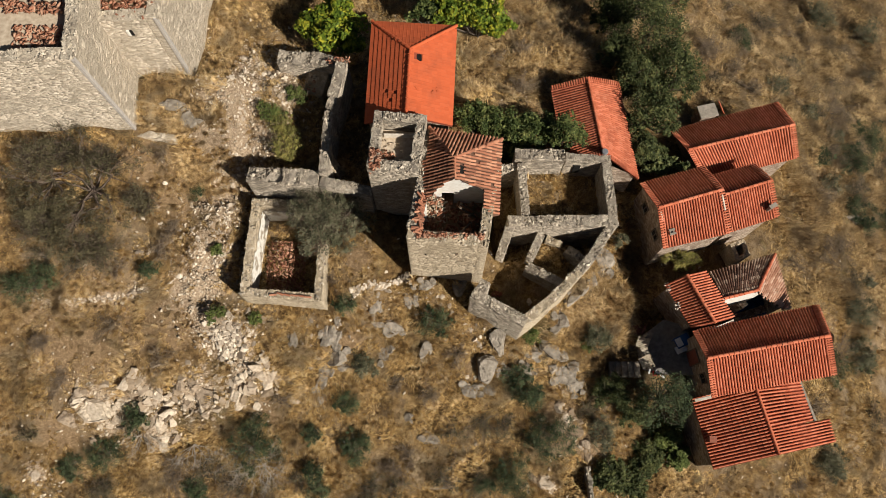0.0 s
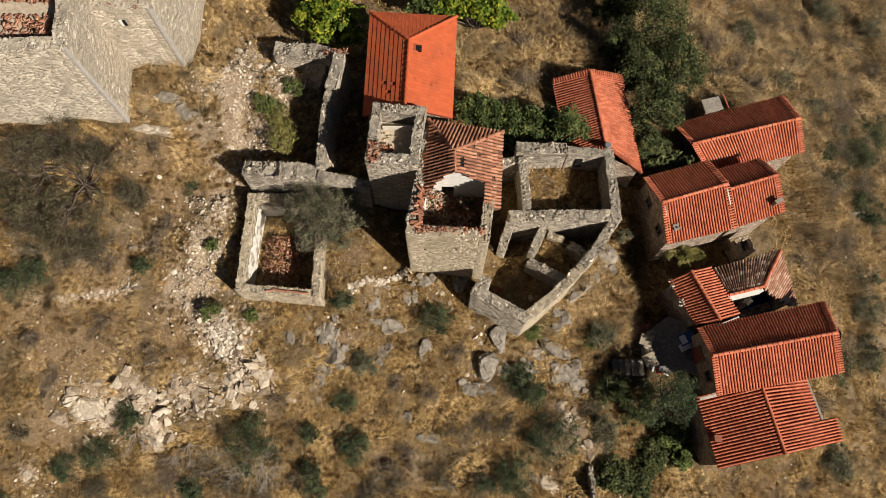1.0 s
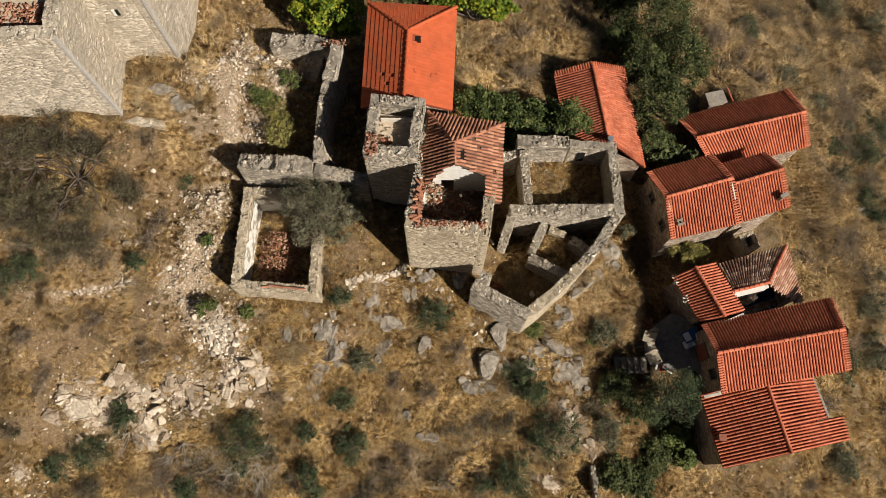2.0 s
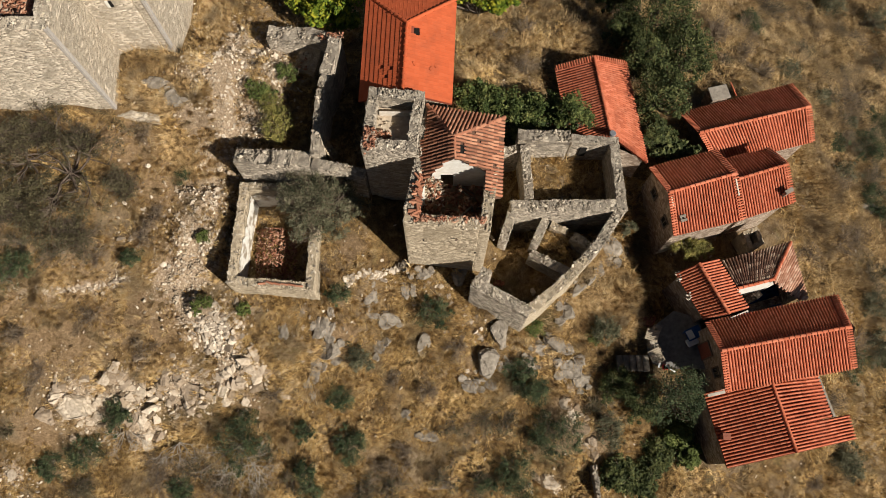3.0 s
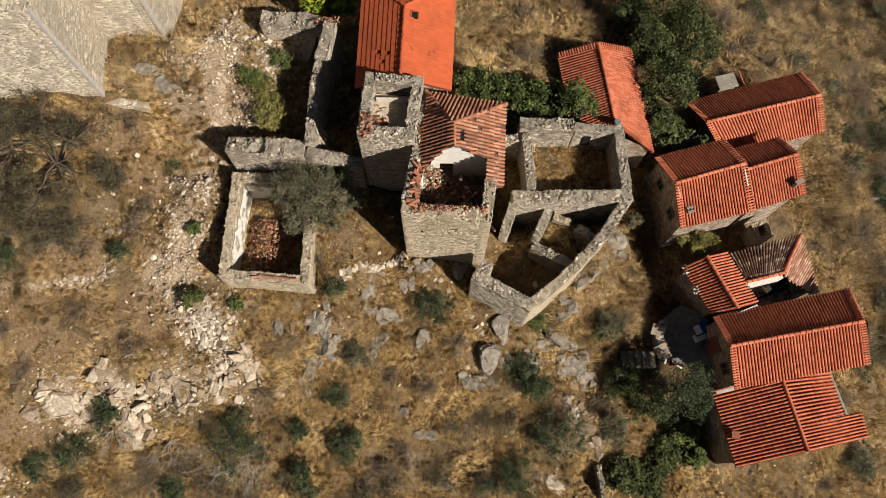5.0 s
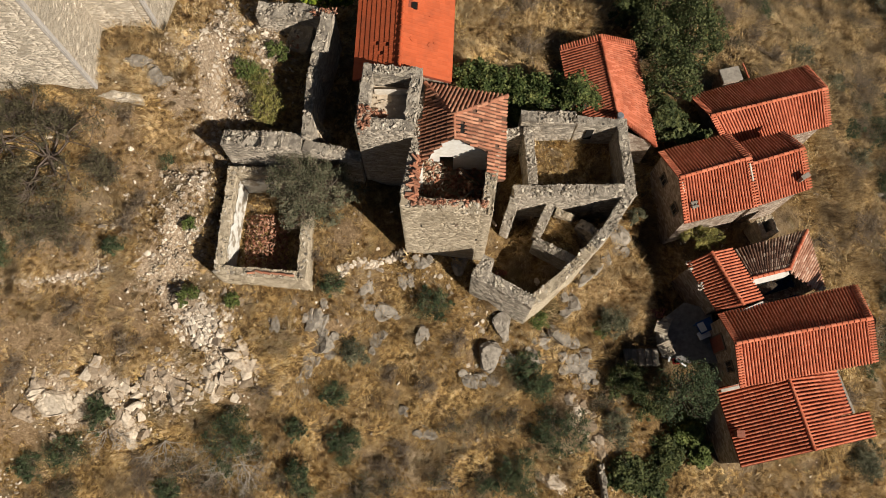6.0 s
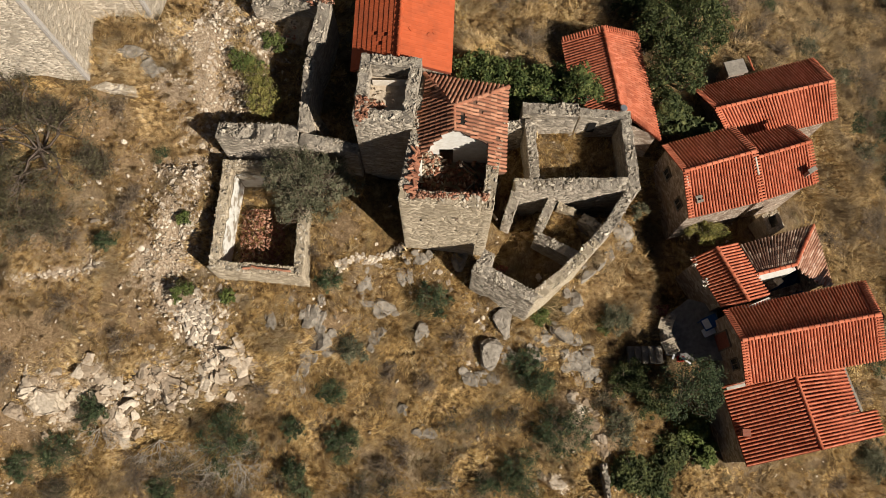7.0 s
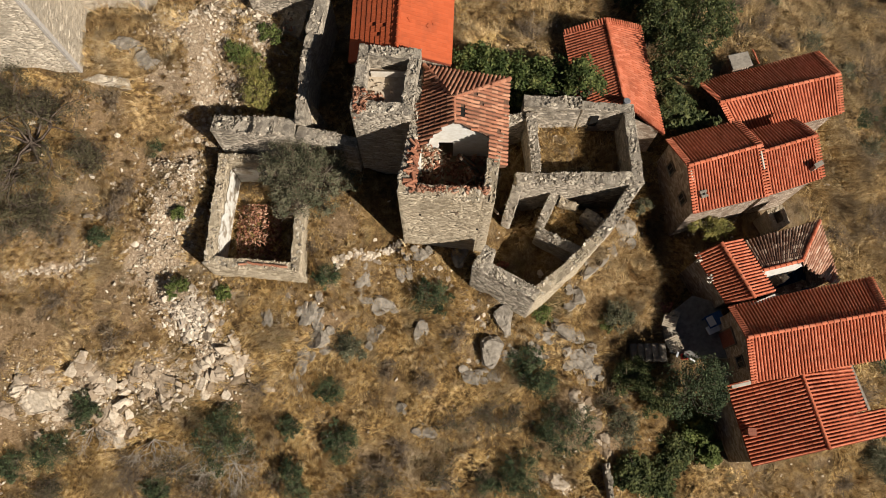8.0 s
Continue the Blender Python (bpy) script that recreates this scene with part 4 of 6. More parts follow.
def terrace_ruin():
    t = thing("ruined_terrace_walls", "broken grey stone walls of a roofless house above a rubble path", "ruin", -8.5, 21, at(-8.5, 21))
    wall(t, "south_wall", (-12.48, 17.59, 6.00), (-10.11, 17.38, 6.40), 1.0, M_GREY, rough=0.24, caps=1.2)
    wall(t, "south_wall", (-10.11, 17.38, 6.40), (-7.91, 17.35, 6.30), 0.95, M_GREY, rough=0.2, caps=1.2)
    wall(t, "south_wall", (-7.85, 17.30, 6.25), (-4.64, 16.77, 5.90), 0.65, M_GREY, rough=0.16)
    wall(t, "east_wall", (-7.38, 17.97, 6.70), (-7.16, 22.08, 7.10), 0.48, M_GREY, rough=0.16)
    wall(t, "east_wall", (-7.15, 22.12, 7.10), (-6.79, 22.91, 7.20), 0.5, M_GREY, rough=0.14)
    wall(t, "rubble_spur", (-6.66, 19.26, 3.60), (-7.39, 19.75, 6.00), 0.5, M_WARM, rough=0.14)
    wall(t, "east_wall", (-6.79, 22.94, 7.20), (-6.34, 25.40, 7.20), 0.72, M_GREY, rough=0.06, caps=0.5)
    wall(t, "north_wall", (-6.39, 25.87, 6.70), (-8.63, 26.66, 6.40), 0.8, M_GREY, rough=0.14)
    wall(t, "north_wall", (-8.63, 26.66, 6.40), (-11.05, 26.96, 6.00), 0.95, M_GREY, rough=0.2, caps=1.3)
    wall(t, "bread_oven_mass", (-8.25, 24.05, 5.20), (-7.57, 25.91, 5.50), 1.35, M_WARM, rough=0.2, caps=0.8, cap_set=CAPS + CAPS_RED)


terrace_ruin()


def upper_ruin():
    t = thing("roofless_square_house", "roofless square stone house ruin with grass growing inside", "ruin", 8, 18.4, at(8, 18.4))
    se, ne = (11.37, 15.64, 4.10), (11.10, 20.55, 4.00)
    wall(t, "south_wall", (4.21, 15.47, 4.10), (se[0] - 0.6, se[1], 4.1), 0.7, M_GREY, rough=0.1)
    wall(t, "east_wall", se, (ne[0], ne[1] - 0.5, 4.0), 0.6, M_GREY, rough=0.1)
    wall(t, "north_wall", ne, (8.11, 20.62, 4.10), 0.5, M_GREY, rough=0.08, caps=0.3)
    wall(t, "north_wall", (7.90, 20.55, 4.90), (4.67, 20.63, 4.80), 0.75, M_GREY, rough=0.16)
    wall(t, "west_wall", (4.79, 19.70, 4.50), (5.07, 16.32, 4.20), 0.55, M_GREY, rough=0.1)
    wall(t, "link_wall", (3.83, 19.22, 4.20), (4.81, 19.38, 4.20), 0.5, M_GREY, rough=0.1)
    # the wall is not recessed: a near-black box paints the niche's shade
    under(part("niche", box(8.75, 9.2, 20.02, 20.3, 2.2, 3.4), M_DARK, None, "near-black block for the shade of a niche in the inner wall face"), t)
    wall(t, "buttress", (4.06, 13.89, 2.80), (4.58, 15.40, 3.80), 0.55, M_GREY, rough=0.18)


upper_ruin()


def lower_ruin():
    t = thing("roofless_walled_enclosure", "pointed roofless stone enclosure on a rock spur", "ruin", 5.5, 12, at(5.5, 12))
    c = [(2.47, 11.93, 4.20), (1.74, 10.77, 4.00), (5.14, 8.96, 3.80)]
    ring(t, c, 0.66, M_GREY, ("west_wall", "south_wall"), closed=False, rough=0.12)
    # the east wall bends along the edge of the rock
    bend = [(5.16, 8.98, 3.8), (6.97, 10.38, 3.75), (8.09, 11.47, 3.7), (8.97, 12.46, 3.7), (9.86, 13.45, 3.7), (10.57, 14.50, 3.8), (11.17, 15.47, 3.95)]
    for p, q in zip(bend, bend[1:]):
        wall(t, "east_wall", p, q, 0.6, M_WARM if p[1] < 12 else M_GREY, rough=0.1)
    wall(t, "inner_wall", (5.39, 13.04, 2.60), (7.64, 11.66, 3.20), 0.55, M_GREY, rough=0.16)
    wall(t, "inner_wall", (5.96, 13.62, 2.60), (6.75, 15.26, 2.80), 0.5, M_GREY, rough=0.2)
    wall(t, "inner_wall", (6.79, 15.00, 2.50), (7.83, 14.55, 2.20), 0.45, M_WARM, rough=0.22)
    wall(t, "inner_wall", (8.04, 14.25, 2.60), (9.08, 13.30, 3.30), 0.5, M_GREY, rough=0.18)


lower_ruin()


def great_tower():
    t = thing("castle_ruin", "large pale stone castle house ruin with high sheer walls", "ruin", -26, 26, at(-24, 21))
    c = [(-36.0, 19.9, 15.0), (-19.75, 20.95, 15.0), (-20.65, 33.0, 15.0), (-36.5, 33.0, 15.0)]
    ring(t, c, 0.75, M_CASTLE, ("south_wall", "east_wall", "north_wall", "west_wall"), rough=0.08, caps=0.6, faced=(0,))
    slab("floor", ((-35.3, 20.6, 14.0), (-20.5, 21.6, 14.0), (-21.3, 32.3, 14.0), (-35.8, 32.3, 14.0)), 0.4, M_DUST, t)
    d = [(-20.15, 24.75, 12.6), (-16.75, 25.05, 12.6), (-16.2, 33.0, 12.6), (-20.6, 33.0, 12.6)]
    ring(t, d[:3], 0.7, M_CASTLE, ("wing_south_wall", "wing_east_wall"), closed=False, rough=0.08, caps=0.6, cap_set=CAPS + CAPS_RED, faced=(0,))
    slab("wing_floor", ((-20.4, 25.6, 12.3), (-17.3, 25.8, 12.3), (-16.9, 33.0, 12.3), (-20.6, 33.0, 12.3)), 0.3, M_EARTH, t)
    for x0, y0, z0, z1 in ((-19.98, 20.86, 4.0, 15.0), (-16.98, 24.98, 5.0, 12.6)):
        under(part("quoin", box(x0 + 0.08, x0 + 0.25, y0, y0 + 0.22, z0, z1), M_QUOIN, None, "smooth grey mortared corner strip"), t)
    # a splayed loophole, its slit a near-black block painted as shade
    under(part("loophole", box(-18.66, -18.5, 24.8, 25.0, 11.1, 11.6), M_DARK), t)
    under(part("loophole_splay", box(-18.86, -18.67, 24.79, 25.0, 11.05, 11.6, 0.02), M_PLASTER, None, "pale plastered splay of the loophole"), t)
    wall(t, "footing", (-19.68, 20.49, 6.25), (-17.34, 20.41, 5.95), 0.4, M_CASTLE, rough=0.12, caps=0.7)


great_tower()
debris("castle_debris", "red tile and stone debris on the castle floor", M_SHERD, 260, (-22.3, 22.6), (1.6, 0.9), (0.2, 0.45), 14.05)
debris("castle_tiles", "row of broken roof tiles on the castle wall", M_SHERD, 160, (-23.0, 24.6), (2.4, 0.35), (0.25, 0.5), 14.2)
debris("castle_wing_tiles", "broken tiles on the castle wing's floor", M_SHERD, 120, (-18.9, 26.2), (1.4, 0.5), (0.2, 0.4), 12.4)


# ---- houses with roofs ----
def hip_house():
    h = thing("hipped_house", "stone house with bright orange hipped flat-tile roof", "house", -2.1, 24.2, at(-2.1, 24.2))
    nw, ne, se, sw = (-4.75, 27.94, 8.00), (0.69, 27.69, 8.00), (0.46, 20.68, 8.00), (-4.93, 20.72, 8.00)
    apex, back = (-2.18, 25.07, 9.50), (-2.34, 20.59, 9.50)
    house_body(h, inset((sw, se, ne, nw), 0.25), at(-2, 27) - 2.2, 7.95, {0: (0.5, 9.3)}, M_HOUSE)
    roof = slab("roof", (se, ne, apex, back), 0.06, M_PAN, h, 0.12)
    t = Tiler(roof, T_FLAT, T_FLAT_REST)
    hole = (-1.62, 24.66, 0.28)
    slope(t, nw, sw, back, (back[0] + (nw[0] - sw[0]), nw[1], 9.5), 0.228, 0.33, 0.003, poly=(nw[:2], sw[:2], back[:2], apex[:2]), wave=0.004,
          holes=((-3.65, 22.55, 0.13), (-3.39, 21.98, 0.13), (-3.04, 22.45, 0.12)))
    slope(t, se, ne, (apex[0], ne[1], 9.5), back, 0.228, 0.33, 0.003, poly=(se[:2], ne[:2], apex[:2], back[:2]), wave=0.004, holes=(hole,))
    slope(t, ne, nw, (nw[0], apex[1], 9.5), (ne[0], apex[1], 9.5), 0.228, 0.33, 0.003, poly=(ne[:2], nw[:2], apex[:2]), wave=0.004)
    t.close()
    row_of(T_RIDGE_FLAT, "ridge_tile", back, apex, roof)
    row_of(T_RIDGE_FLAT, "hip_tile", nw, apex, roof)
    row_of(T_RIDGE_FLAT, "hip_tile", ne, apex, roof)
    # loose flat tiles that slipped from their rows
    for x, y, z, a in ((-3.40, 22.58, 8.85, 30), (-3.59, 21.92, 8.8, -25), (-0.71, 24.30, 8.95, 25), (-0.12, 24.76, 8.75, -30), (-1.64, 22.45, 9.3, 40), (-0.82, 22.43, 9.0, -35), (-0.44, 22.68, 8.9, 30)):
        ob = new("slipped_tile", T_FLAT)
        ex = (se[0] + ne[0]) / 2 if x > apex[0] else (sw[0] + nw[0]) / 2
        z = 9.5 - 1.5 * (x - apex[0]) / (ex - apex[0]) + 0.04
        ob.matrix_basis = pose(x, y, z, 0, 26 if x > apex[0] else -26, 0) @ pose(0, 0, 0, 3, 0, a) @ Matrix.Scale(0.7, 4)
        under(ob, roof)
    # a near-black box paints the shade of the hole, the deck stays whole
    v = under(part("roof_vent_shade", box(hole[0] - 0.14, hole[0] + 0.14, hole[1] - 0.22, hole[1] + 0.2, 8.6, 9.3), M_DARK, None, "near-black block for the shade of a broken hole in the tiles"), h)


hip_house()


def chimney(x, y, z0, z1, label, w=0.5, d=0.5, turn=0.0):
    c = thing("chimney", label, "chimney", x, y, z0)
    shaft = part("shaft", box(-w / 2, w / 2, -d / 2, d / 2, 0, z1 - z0, 0.02), M_CEMENT, c)
    # near-black block in the solid shaft, painted as the flue's shade
    part("flue", box(-w / 2 + 0.1, w / 2 - 0.1, -d / 2 + 0.1, d / 2 - 0.1, z1 - z0 - 0.3, z1 - z0 + 0.012), M_DARK, c)
    part("rim", box(-w / 2 - 0.05, w / 2 + 0.05, -d / 2 - 0.05, -d / 2 + 0.1, z1 - z0 - 0.02, z1 - z0 + 0.06, 0.01), M_CEMENT, c)
    part("rim", box(-w / 2 - 0.05, w / 2 + 0.05, d / 2 - 0.1, d / 2 + 0.05, z1 - z0 - 0.02, z1 - z0 + 0.06, 0.01), M_CEMENT, c)
    c.rotation_euler.z = radians(turn)
    return c


gable_house("north_house", "stone house with orange barrel-tile gable roof beside trees", ((13.70, 20.14, 0.90), (12.73, 27.60, 0.90)), ((10.99, 21.37, 2.40), (10.15, 27.16, 2.40)), ((8.62, 20.97, 0.90), (7.75, 27.18, 0.90)), -4.2)
gable_house("far_house", "long stone house with orange barrel-tile gable roof", ((19.52, 21.27, -2.10), (26.61, 23.23, -2.10)), ((17.77, 22.91, -0.25), (25.72, 25.04, -0.25)), ((17.15, 25.28, -2.10), (25.52, 27.76, -2.10)), -10.5)
gable_house("middle_house", "stone house with orange barrel-tile roof and chimney", ((15.38, 15.29, 0.10), (20.12, 16.49, 0.10)), ((14.76, 17.76, 1.60), (19.29, 19.16, 1.60)), ((14.06, 20.11, 0.10), (18.61, 21.45, 0.10)), -6.0)
gable_house("middle_house_wing", "lower stone wing with orange barrel-tile roof", ((20.41, 16.74, -0.40), (23.84, 17.91, -0.40)), ((19.65, 19.01, 1.00), (23.02, 20.10, 1.00)), ((19.40, 20.97, -0.40), (22.52, 21.90, -0.40)), -8.5, ends=(False, True))
gable_house("lower_house", "long stone house with orange barrel-tile gable roof by a yard", ((17.93, 5.12, 0.00), (26.24, 6.69, 0.00)), ((17.17, 7.40, 1.82), (25.26, 8.99, 1.82)), ((17.00, 9.49, 0.00), (25.63, 11.40, 0.00)), -8.0)
gable_house("yard_house", "small stone house with orange barrel-tile gable roof", ((15.49, 12.87, -0.50), (17.13, 9.81, -0.50)), ((16.65, 13.25, 0.72), (18.30, 9.94, 0.72)), ((18.30, 13.86, -0.30), (20.00, 10.54, -0.30)), -5.0, ends=(False, False))


def annex():
    """Low house with an L-shaped roof: one long slope, and one that runs out over a lean-to."""
    w0, w1 = (18.51, 0.51, -2.50), (17.37, 5.29, -2.50)
    r0, r1 = (22.26, 1.48, -0.75), (21.07, 6.22, -0.75)
    e0, e1 = (26.79, 2.41, -2.20), (24.51, 6.66, -1.60)
    mid = (25.32, 3.78, -1.85)
    e2 = (26.54, 3.97, -2.20)
    h = thing("lower_annex", "low stone annex with L-shaped orange barrel-tile roof", "house", 21, 3.5, -8)
    house_body(h, inset((w0, e0, e2, mid, e1, w1), 0.25), -11.0, -2.62, {}, M_HOUSE)
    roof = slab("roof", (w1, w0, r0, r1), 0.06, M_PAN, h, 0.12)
    t = Tiler(roof, T_NEW, T_NEW_REST)
    slope(t, w1, w0, r0, r1, 0.21, wave=0.03)
    slope(t, e0, e2, Vector(r1).lerp(Vector(r0), 0.67), r0, 0.21, wave=0.03)
    slope(t, mid, e1, r1, Vector(r1).lerp(Vector(r0), 0.67), 0.21, wave=0.03)
    t.close()
    row_of(T_RIDGE, "ridge_tile", r0, r1, roof)
    p, q = Vector(mid), Vector(e1)
    n = (q - p).normalized()
    under(part("parapet", box(-0.09, 0.09, 0, (q - p).length, -0.3, 0.14, 0.02), M_CEMENT, None, "cement roof edge"), h).matrix_basis = world_of(h).inverted() @ Matrix.Translation(p + Vector((0.1, 0, 0))) @ Matrix.Rotation(math.atan2(-n.x, n.y), 4, "Z")


annex()


def old_house():
    """Old hipped roof that has lost its sunny slope and shows the room below."""
    h = thing("collapsing_house", "old stone house with blackened half-collapsed tile roof", "house", 22.5, 14, -6)
    nw, ne, se, sw = (18.96, 14.00, -1.50), (23.81, 15.42, -1.50), (24.51, 11.50, -1.50), (21.08, 10.62, -1.50)
    r0, r1 = (19.42, 11.86, -0.35), (21.85, 12.50, -0.35)
    base = -9.0
    plan = inset((sw, se, ne, nw), 0.25)
    sw_, se_, ne_, nw_ = [(x, y, -1.62) for x, y in plan]
    ring(h, [se_, ne_, nw_, (sw_[0], sw_[1] + 0.55, -1.62)], 0.5, M_HOUSE, ("east_wall", "north_wall", "west_wall"), closed=False, rough=0.03, caps=0, z0=base)
    wall(h, "south_wall", (sw_[0], sw_[1], -3.5), (se_[0] - 0.51, se_[1], -3.5), 0.5, M_HOUSE, base, rough=0.05, caps=0.4)
    slab("floor", [(x, y, -4.2) for x, y in plan], 0.2, M_CEMENT, h)
    roof = slab("roof", (ne, nw, r0, r1), 0.05, M_OLDPAN, h, 0.12)
    t = Tiler(roof, T_SOOT, T_SOOT_REST)
    slope(t, ne, nw, r0, r1, 0.225, 0.36, 0.01, pan=M_OLDPAN)
    t.close()
    roof2 = slab("east_roof", ((24.15, 11.49, -1.45), ne, r1), 0.05, M_OLDPAN, h, 0.12)
    t2 = Tiler(roof2, T_LICHEN, T_LICHEN)
    slope(t2, se, ne, r1, Vector(r1) + (Vector(se) - Vector(ne)) * 0.8, 0.225, 0.36, 0.01, pan=M_OLDPAN, poly=(ne[:2], r1[:2], (22.31, 12.07), (23.81, 11.37), se[:2]))
    t2.close()
    row_of(T_RIDGE, "ridge_tile", r1, ne, roof)
    row_of(T_RIDGE, "ridge_tile", r0, r1, roof)
    a, b = Vector(r0), Vector(r1)
    n = (b - a).normalized()
    ob = under(part("inner_wall", box(0, (b - a).length, -0.3, -0.02, -2.6, -0.2), M_PLASTER, None, "white plastered inner wall"), h)
    ob.matrix_basis = world_of(h).inverted() @ Matrix.Translation(a) @ Matrix.Rotation(math.atan2(n.y, n.x), 4, "Z")


old_house()


# ---- plants ----
def leaf_cards(centres, radius, per, size, lean=0.5):
    """Arrays of small pointed leaves scattered round the given centres."""
    c = np.repeat(np.asarray(centres, float), per, 0)
    r = np.repeat(np.asarray(radius, float), per)
    n = len(c)
    d = rng.normal(size=(n, 3))
    d /= np.linalg.norm(d, axis=1, keepdims=True)
    p = c + d * (r * rng.uniform(0.25, 1.0, n) ** 0.6)[:, None] * np.array((1, 1, 0.85))
    nrm = d * (1 - lean) + rng.normal(size=(n, 3)) * 0.5 + np.array((0, 0, lean))
    nrm /= np.linalg.norm(nrm, axis=1, keepdims=True)
    u = np.cross(nrm, rng.normal(size=(n, 3)))
    u /= np.linalg.norm(u, axis=1, keepdims=True)
    v = np.cross(nrm, u)
    s = (size * rng.uniform(0.6, 1.35, n))[:, None]
    w = np.concatenate([p - u * s, p + v * s * 0.5, p + u * s, p - v * s * 0.5], 0)
    i = np.arange(n)
    return w, np.stack([i, i + n, i + 2 * n, i + 3 * n], 1)


def sticks(starts, ends, r0, r1, bend=0.1):
    """Arrays of thin three-sided twigs with one bend."""
    a, b = np.asarray(starts, float), np.asarray(ends, float)
    n = len(a)
    mid = (a + b) / 2 + rng.normal(size=(n, 3)) * np.linalg.norm(b - a, axis=1, keepdims=True) * bend
    verts, faces = [], []
    d = b - a
    d /= np.linalg.norm(d, axis=1, keepdims=True) + 1e-9
    u = np.cross(d, np.array((0.31, 0.52, 0.8)))
    u /= np.linalg.norm(u, axis=1, keepdims=True) + 1e-9
    v = np.cross(d, u)
    for p, r in ((a, r0), (mid, (np.asarray(r0) + np.asarray(r1)) / 2), (b, r1)):
        r = np.broadcast_to(np.asarray(r, float), (n,))[:, None]
        for k in range(3):
            ang = 2.0944 * k
            verts.append(p + (u * math.cos(ang) + v * math.sin(ang)) * r)
    i = np.arange(n)
    for lev in (0, 1):
        for k in range(3):
            k2 = (k + 1) % 3
            faces.append(np.stack([i + (lev * 3 + k) * n, i + (lev * 3 + k2) * n, i + (lev * 3 + 3 + k2) * n, i + (lev * 3 + 3 + k) * n], 1))
    return np.concatenate(verts), np.concatenate(faces)


def plant(name, label, category, x, y, top, crowns, leaves, leaf=0.13, per=60, clumps=40, trunk=0.12, twigs=0, twig_mat=None, group="", spread_=1.0):
    """A tree or shrub. crowns: (dx, dy, height of the middle above the foot, rx, ry, rz) lobes."""
    z = at(x, y)
    t = thing(name, label, category, x, y, z, group)
    centres, radii = [], []
    for dx, dy, h, rx, ry, rz in crowns:
        k = max(4, int(clumps * (rx * ry) / max(c[3] * c[4] for c in crowns)))
        d = rng.normal(size=(k, 3))
        d /= np.linalg.norm(d, axis=1, keepdims=True)
        d[:, 2] = np.where(d[:, 2] < -0.35, -d[:, 2], d[:, 2])
        rad = rng.uniform(0.45, 1.0, k)[:, None]
        lump = 0.8 + 0.35 * rng.random((k, 1))
        centres.append(np.array((dx, dy, h)) + d * rad * lump * np.array((rx, ry, rz)))
        radii.append(rng.uniform(0.16, 0.42, k) * min(rx, ry) * spread_)
    centres, radii = np.concatenate(centres), np.concatenate(radii)
    w, f = leaf_cards(centres, radii, per, leaf)
    part("crown", fast_mesh("crown", w, f), leaves, t)
    low = max(0.15, min(c[2] - c[5] for c in crowns) * 0.8)
    stem_a = np.zeros((3 if trunk < 0.1 else 1, 3))
    stem_a[:, 2] = -0.3
    stem_b = stem_a + np.array((0, 0, low + 0.3)) + (rng.normal(size=stem_a.shape) * 0.12)
    pick = centres[rng.permutation(len(centres))[: max(6, len(centres) // 3)]]
    a = np.concatenate([stem_a, np.repeat(stem_b[:1], len(pick), 0)])
    b = np.concatenate([stem_b, pick])
    r0 = np.concatenate([np.full(len(stem_a), trunk), np.full(len(pick), trunk * 0.5)])
    r1 = np.concatenate([np.full(len(stem_a), trunk * 0.75), np.full(len(pick), trunk * 0.08 + 0.004)])
    w, f = sticks(a, b, r0, r1, 0.12)
    part("trunk", fast_mesh("trunk", w, f), M_BARK, t)
    if twigs:
        src = centres[rng.integers(0, len(centres), twigs)]
        a = src * rng.uniform(0.3, 0.8, (twigs, 1))
        a[:, 2] = np.maximum(a[:, 2], 0.1)
        b = src + rng.normal(size=(twigs, 3)) * (0.42 if twig_mat else 0.28)
        w, f = sticks(a, b, 0.016, 0.004, 0.12)
        part("twig_mass", fast_mesh("twig_mass", w, f), twig_mat or M_TWIG, t)
    return t


def shrub(x, y, r, kind="scrub", h=None):
    grey = kind in ("grey", "thorn")
    r = r * random.uniform(0.9, 1.15) * (1.0 if grey else 1.12)
    h = h or r * (0.75 if grey else 1.1)
    mats = {"thorn": (L_THORN, "dark leafless thorn shrub in long dry grass"), "scrub": (L_SCRUB, "low dark green evergreen shrub on dry grass"), "grey": (L_GREYLEAF, "sprawling dried-out brown shrub on dry grass"), "green": (L_WEED, "fresh green low weed bush"), "olive": (L_OLIVE, "silvery wild olive shrub"), "lime": (L_MEADOW, "leafy dull green bush among the ruins")}
    mat, label = mats[kind]
    crowns = [(0, 0, h * 0.45, r * (0.7 if grey else 0.84), r * (0.6 if grey else 0.74), h * 0.5)]
    reach = 1.15 if grey else 0.8
    for _ in range(int(3 + r * 3)):
        a, q = random.uniform(0, 6.28), random.uniform(0.3, reach) * r
        s = random.uniform(0.22, 0.5) * r
        crowns.append((math.cos(a) * q, math.sin(a) * q, h * random.uniform(0.2, 0.55), s, s * random.uniform(0.7, 1.2), h * 0.35))
    plant("shrub", label, "shrub", x, y, h, crowns, mat, 0.045 if grey else 0.048, int(12 if grey else 50), int(12 + r * 17), 0.04, int(95 * r + 30) if grey else int(60 * r), group="hillside shrubs", spread_=1.2)


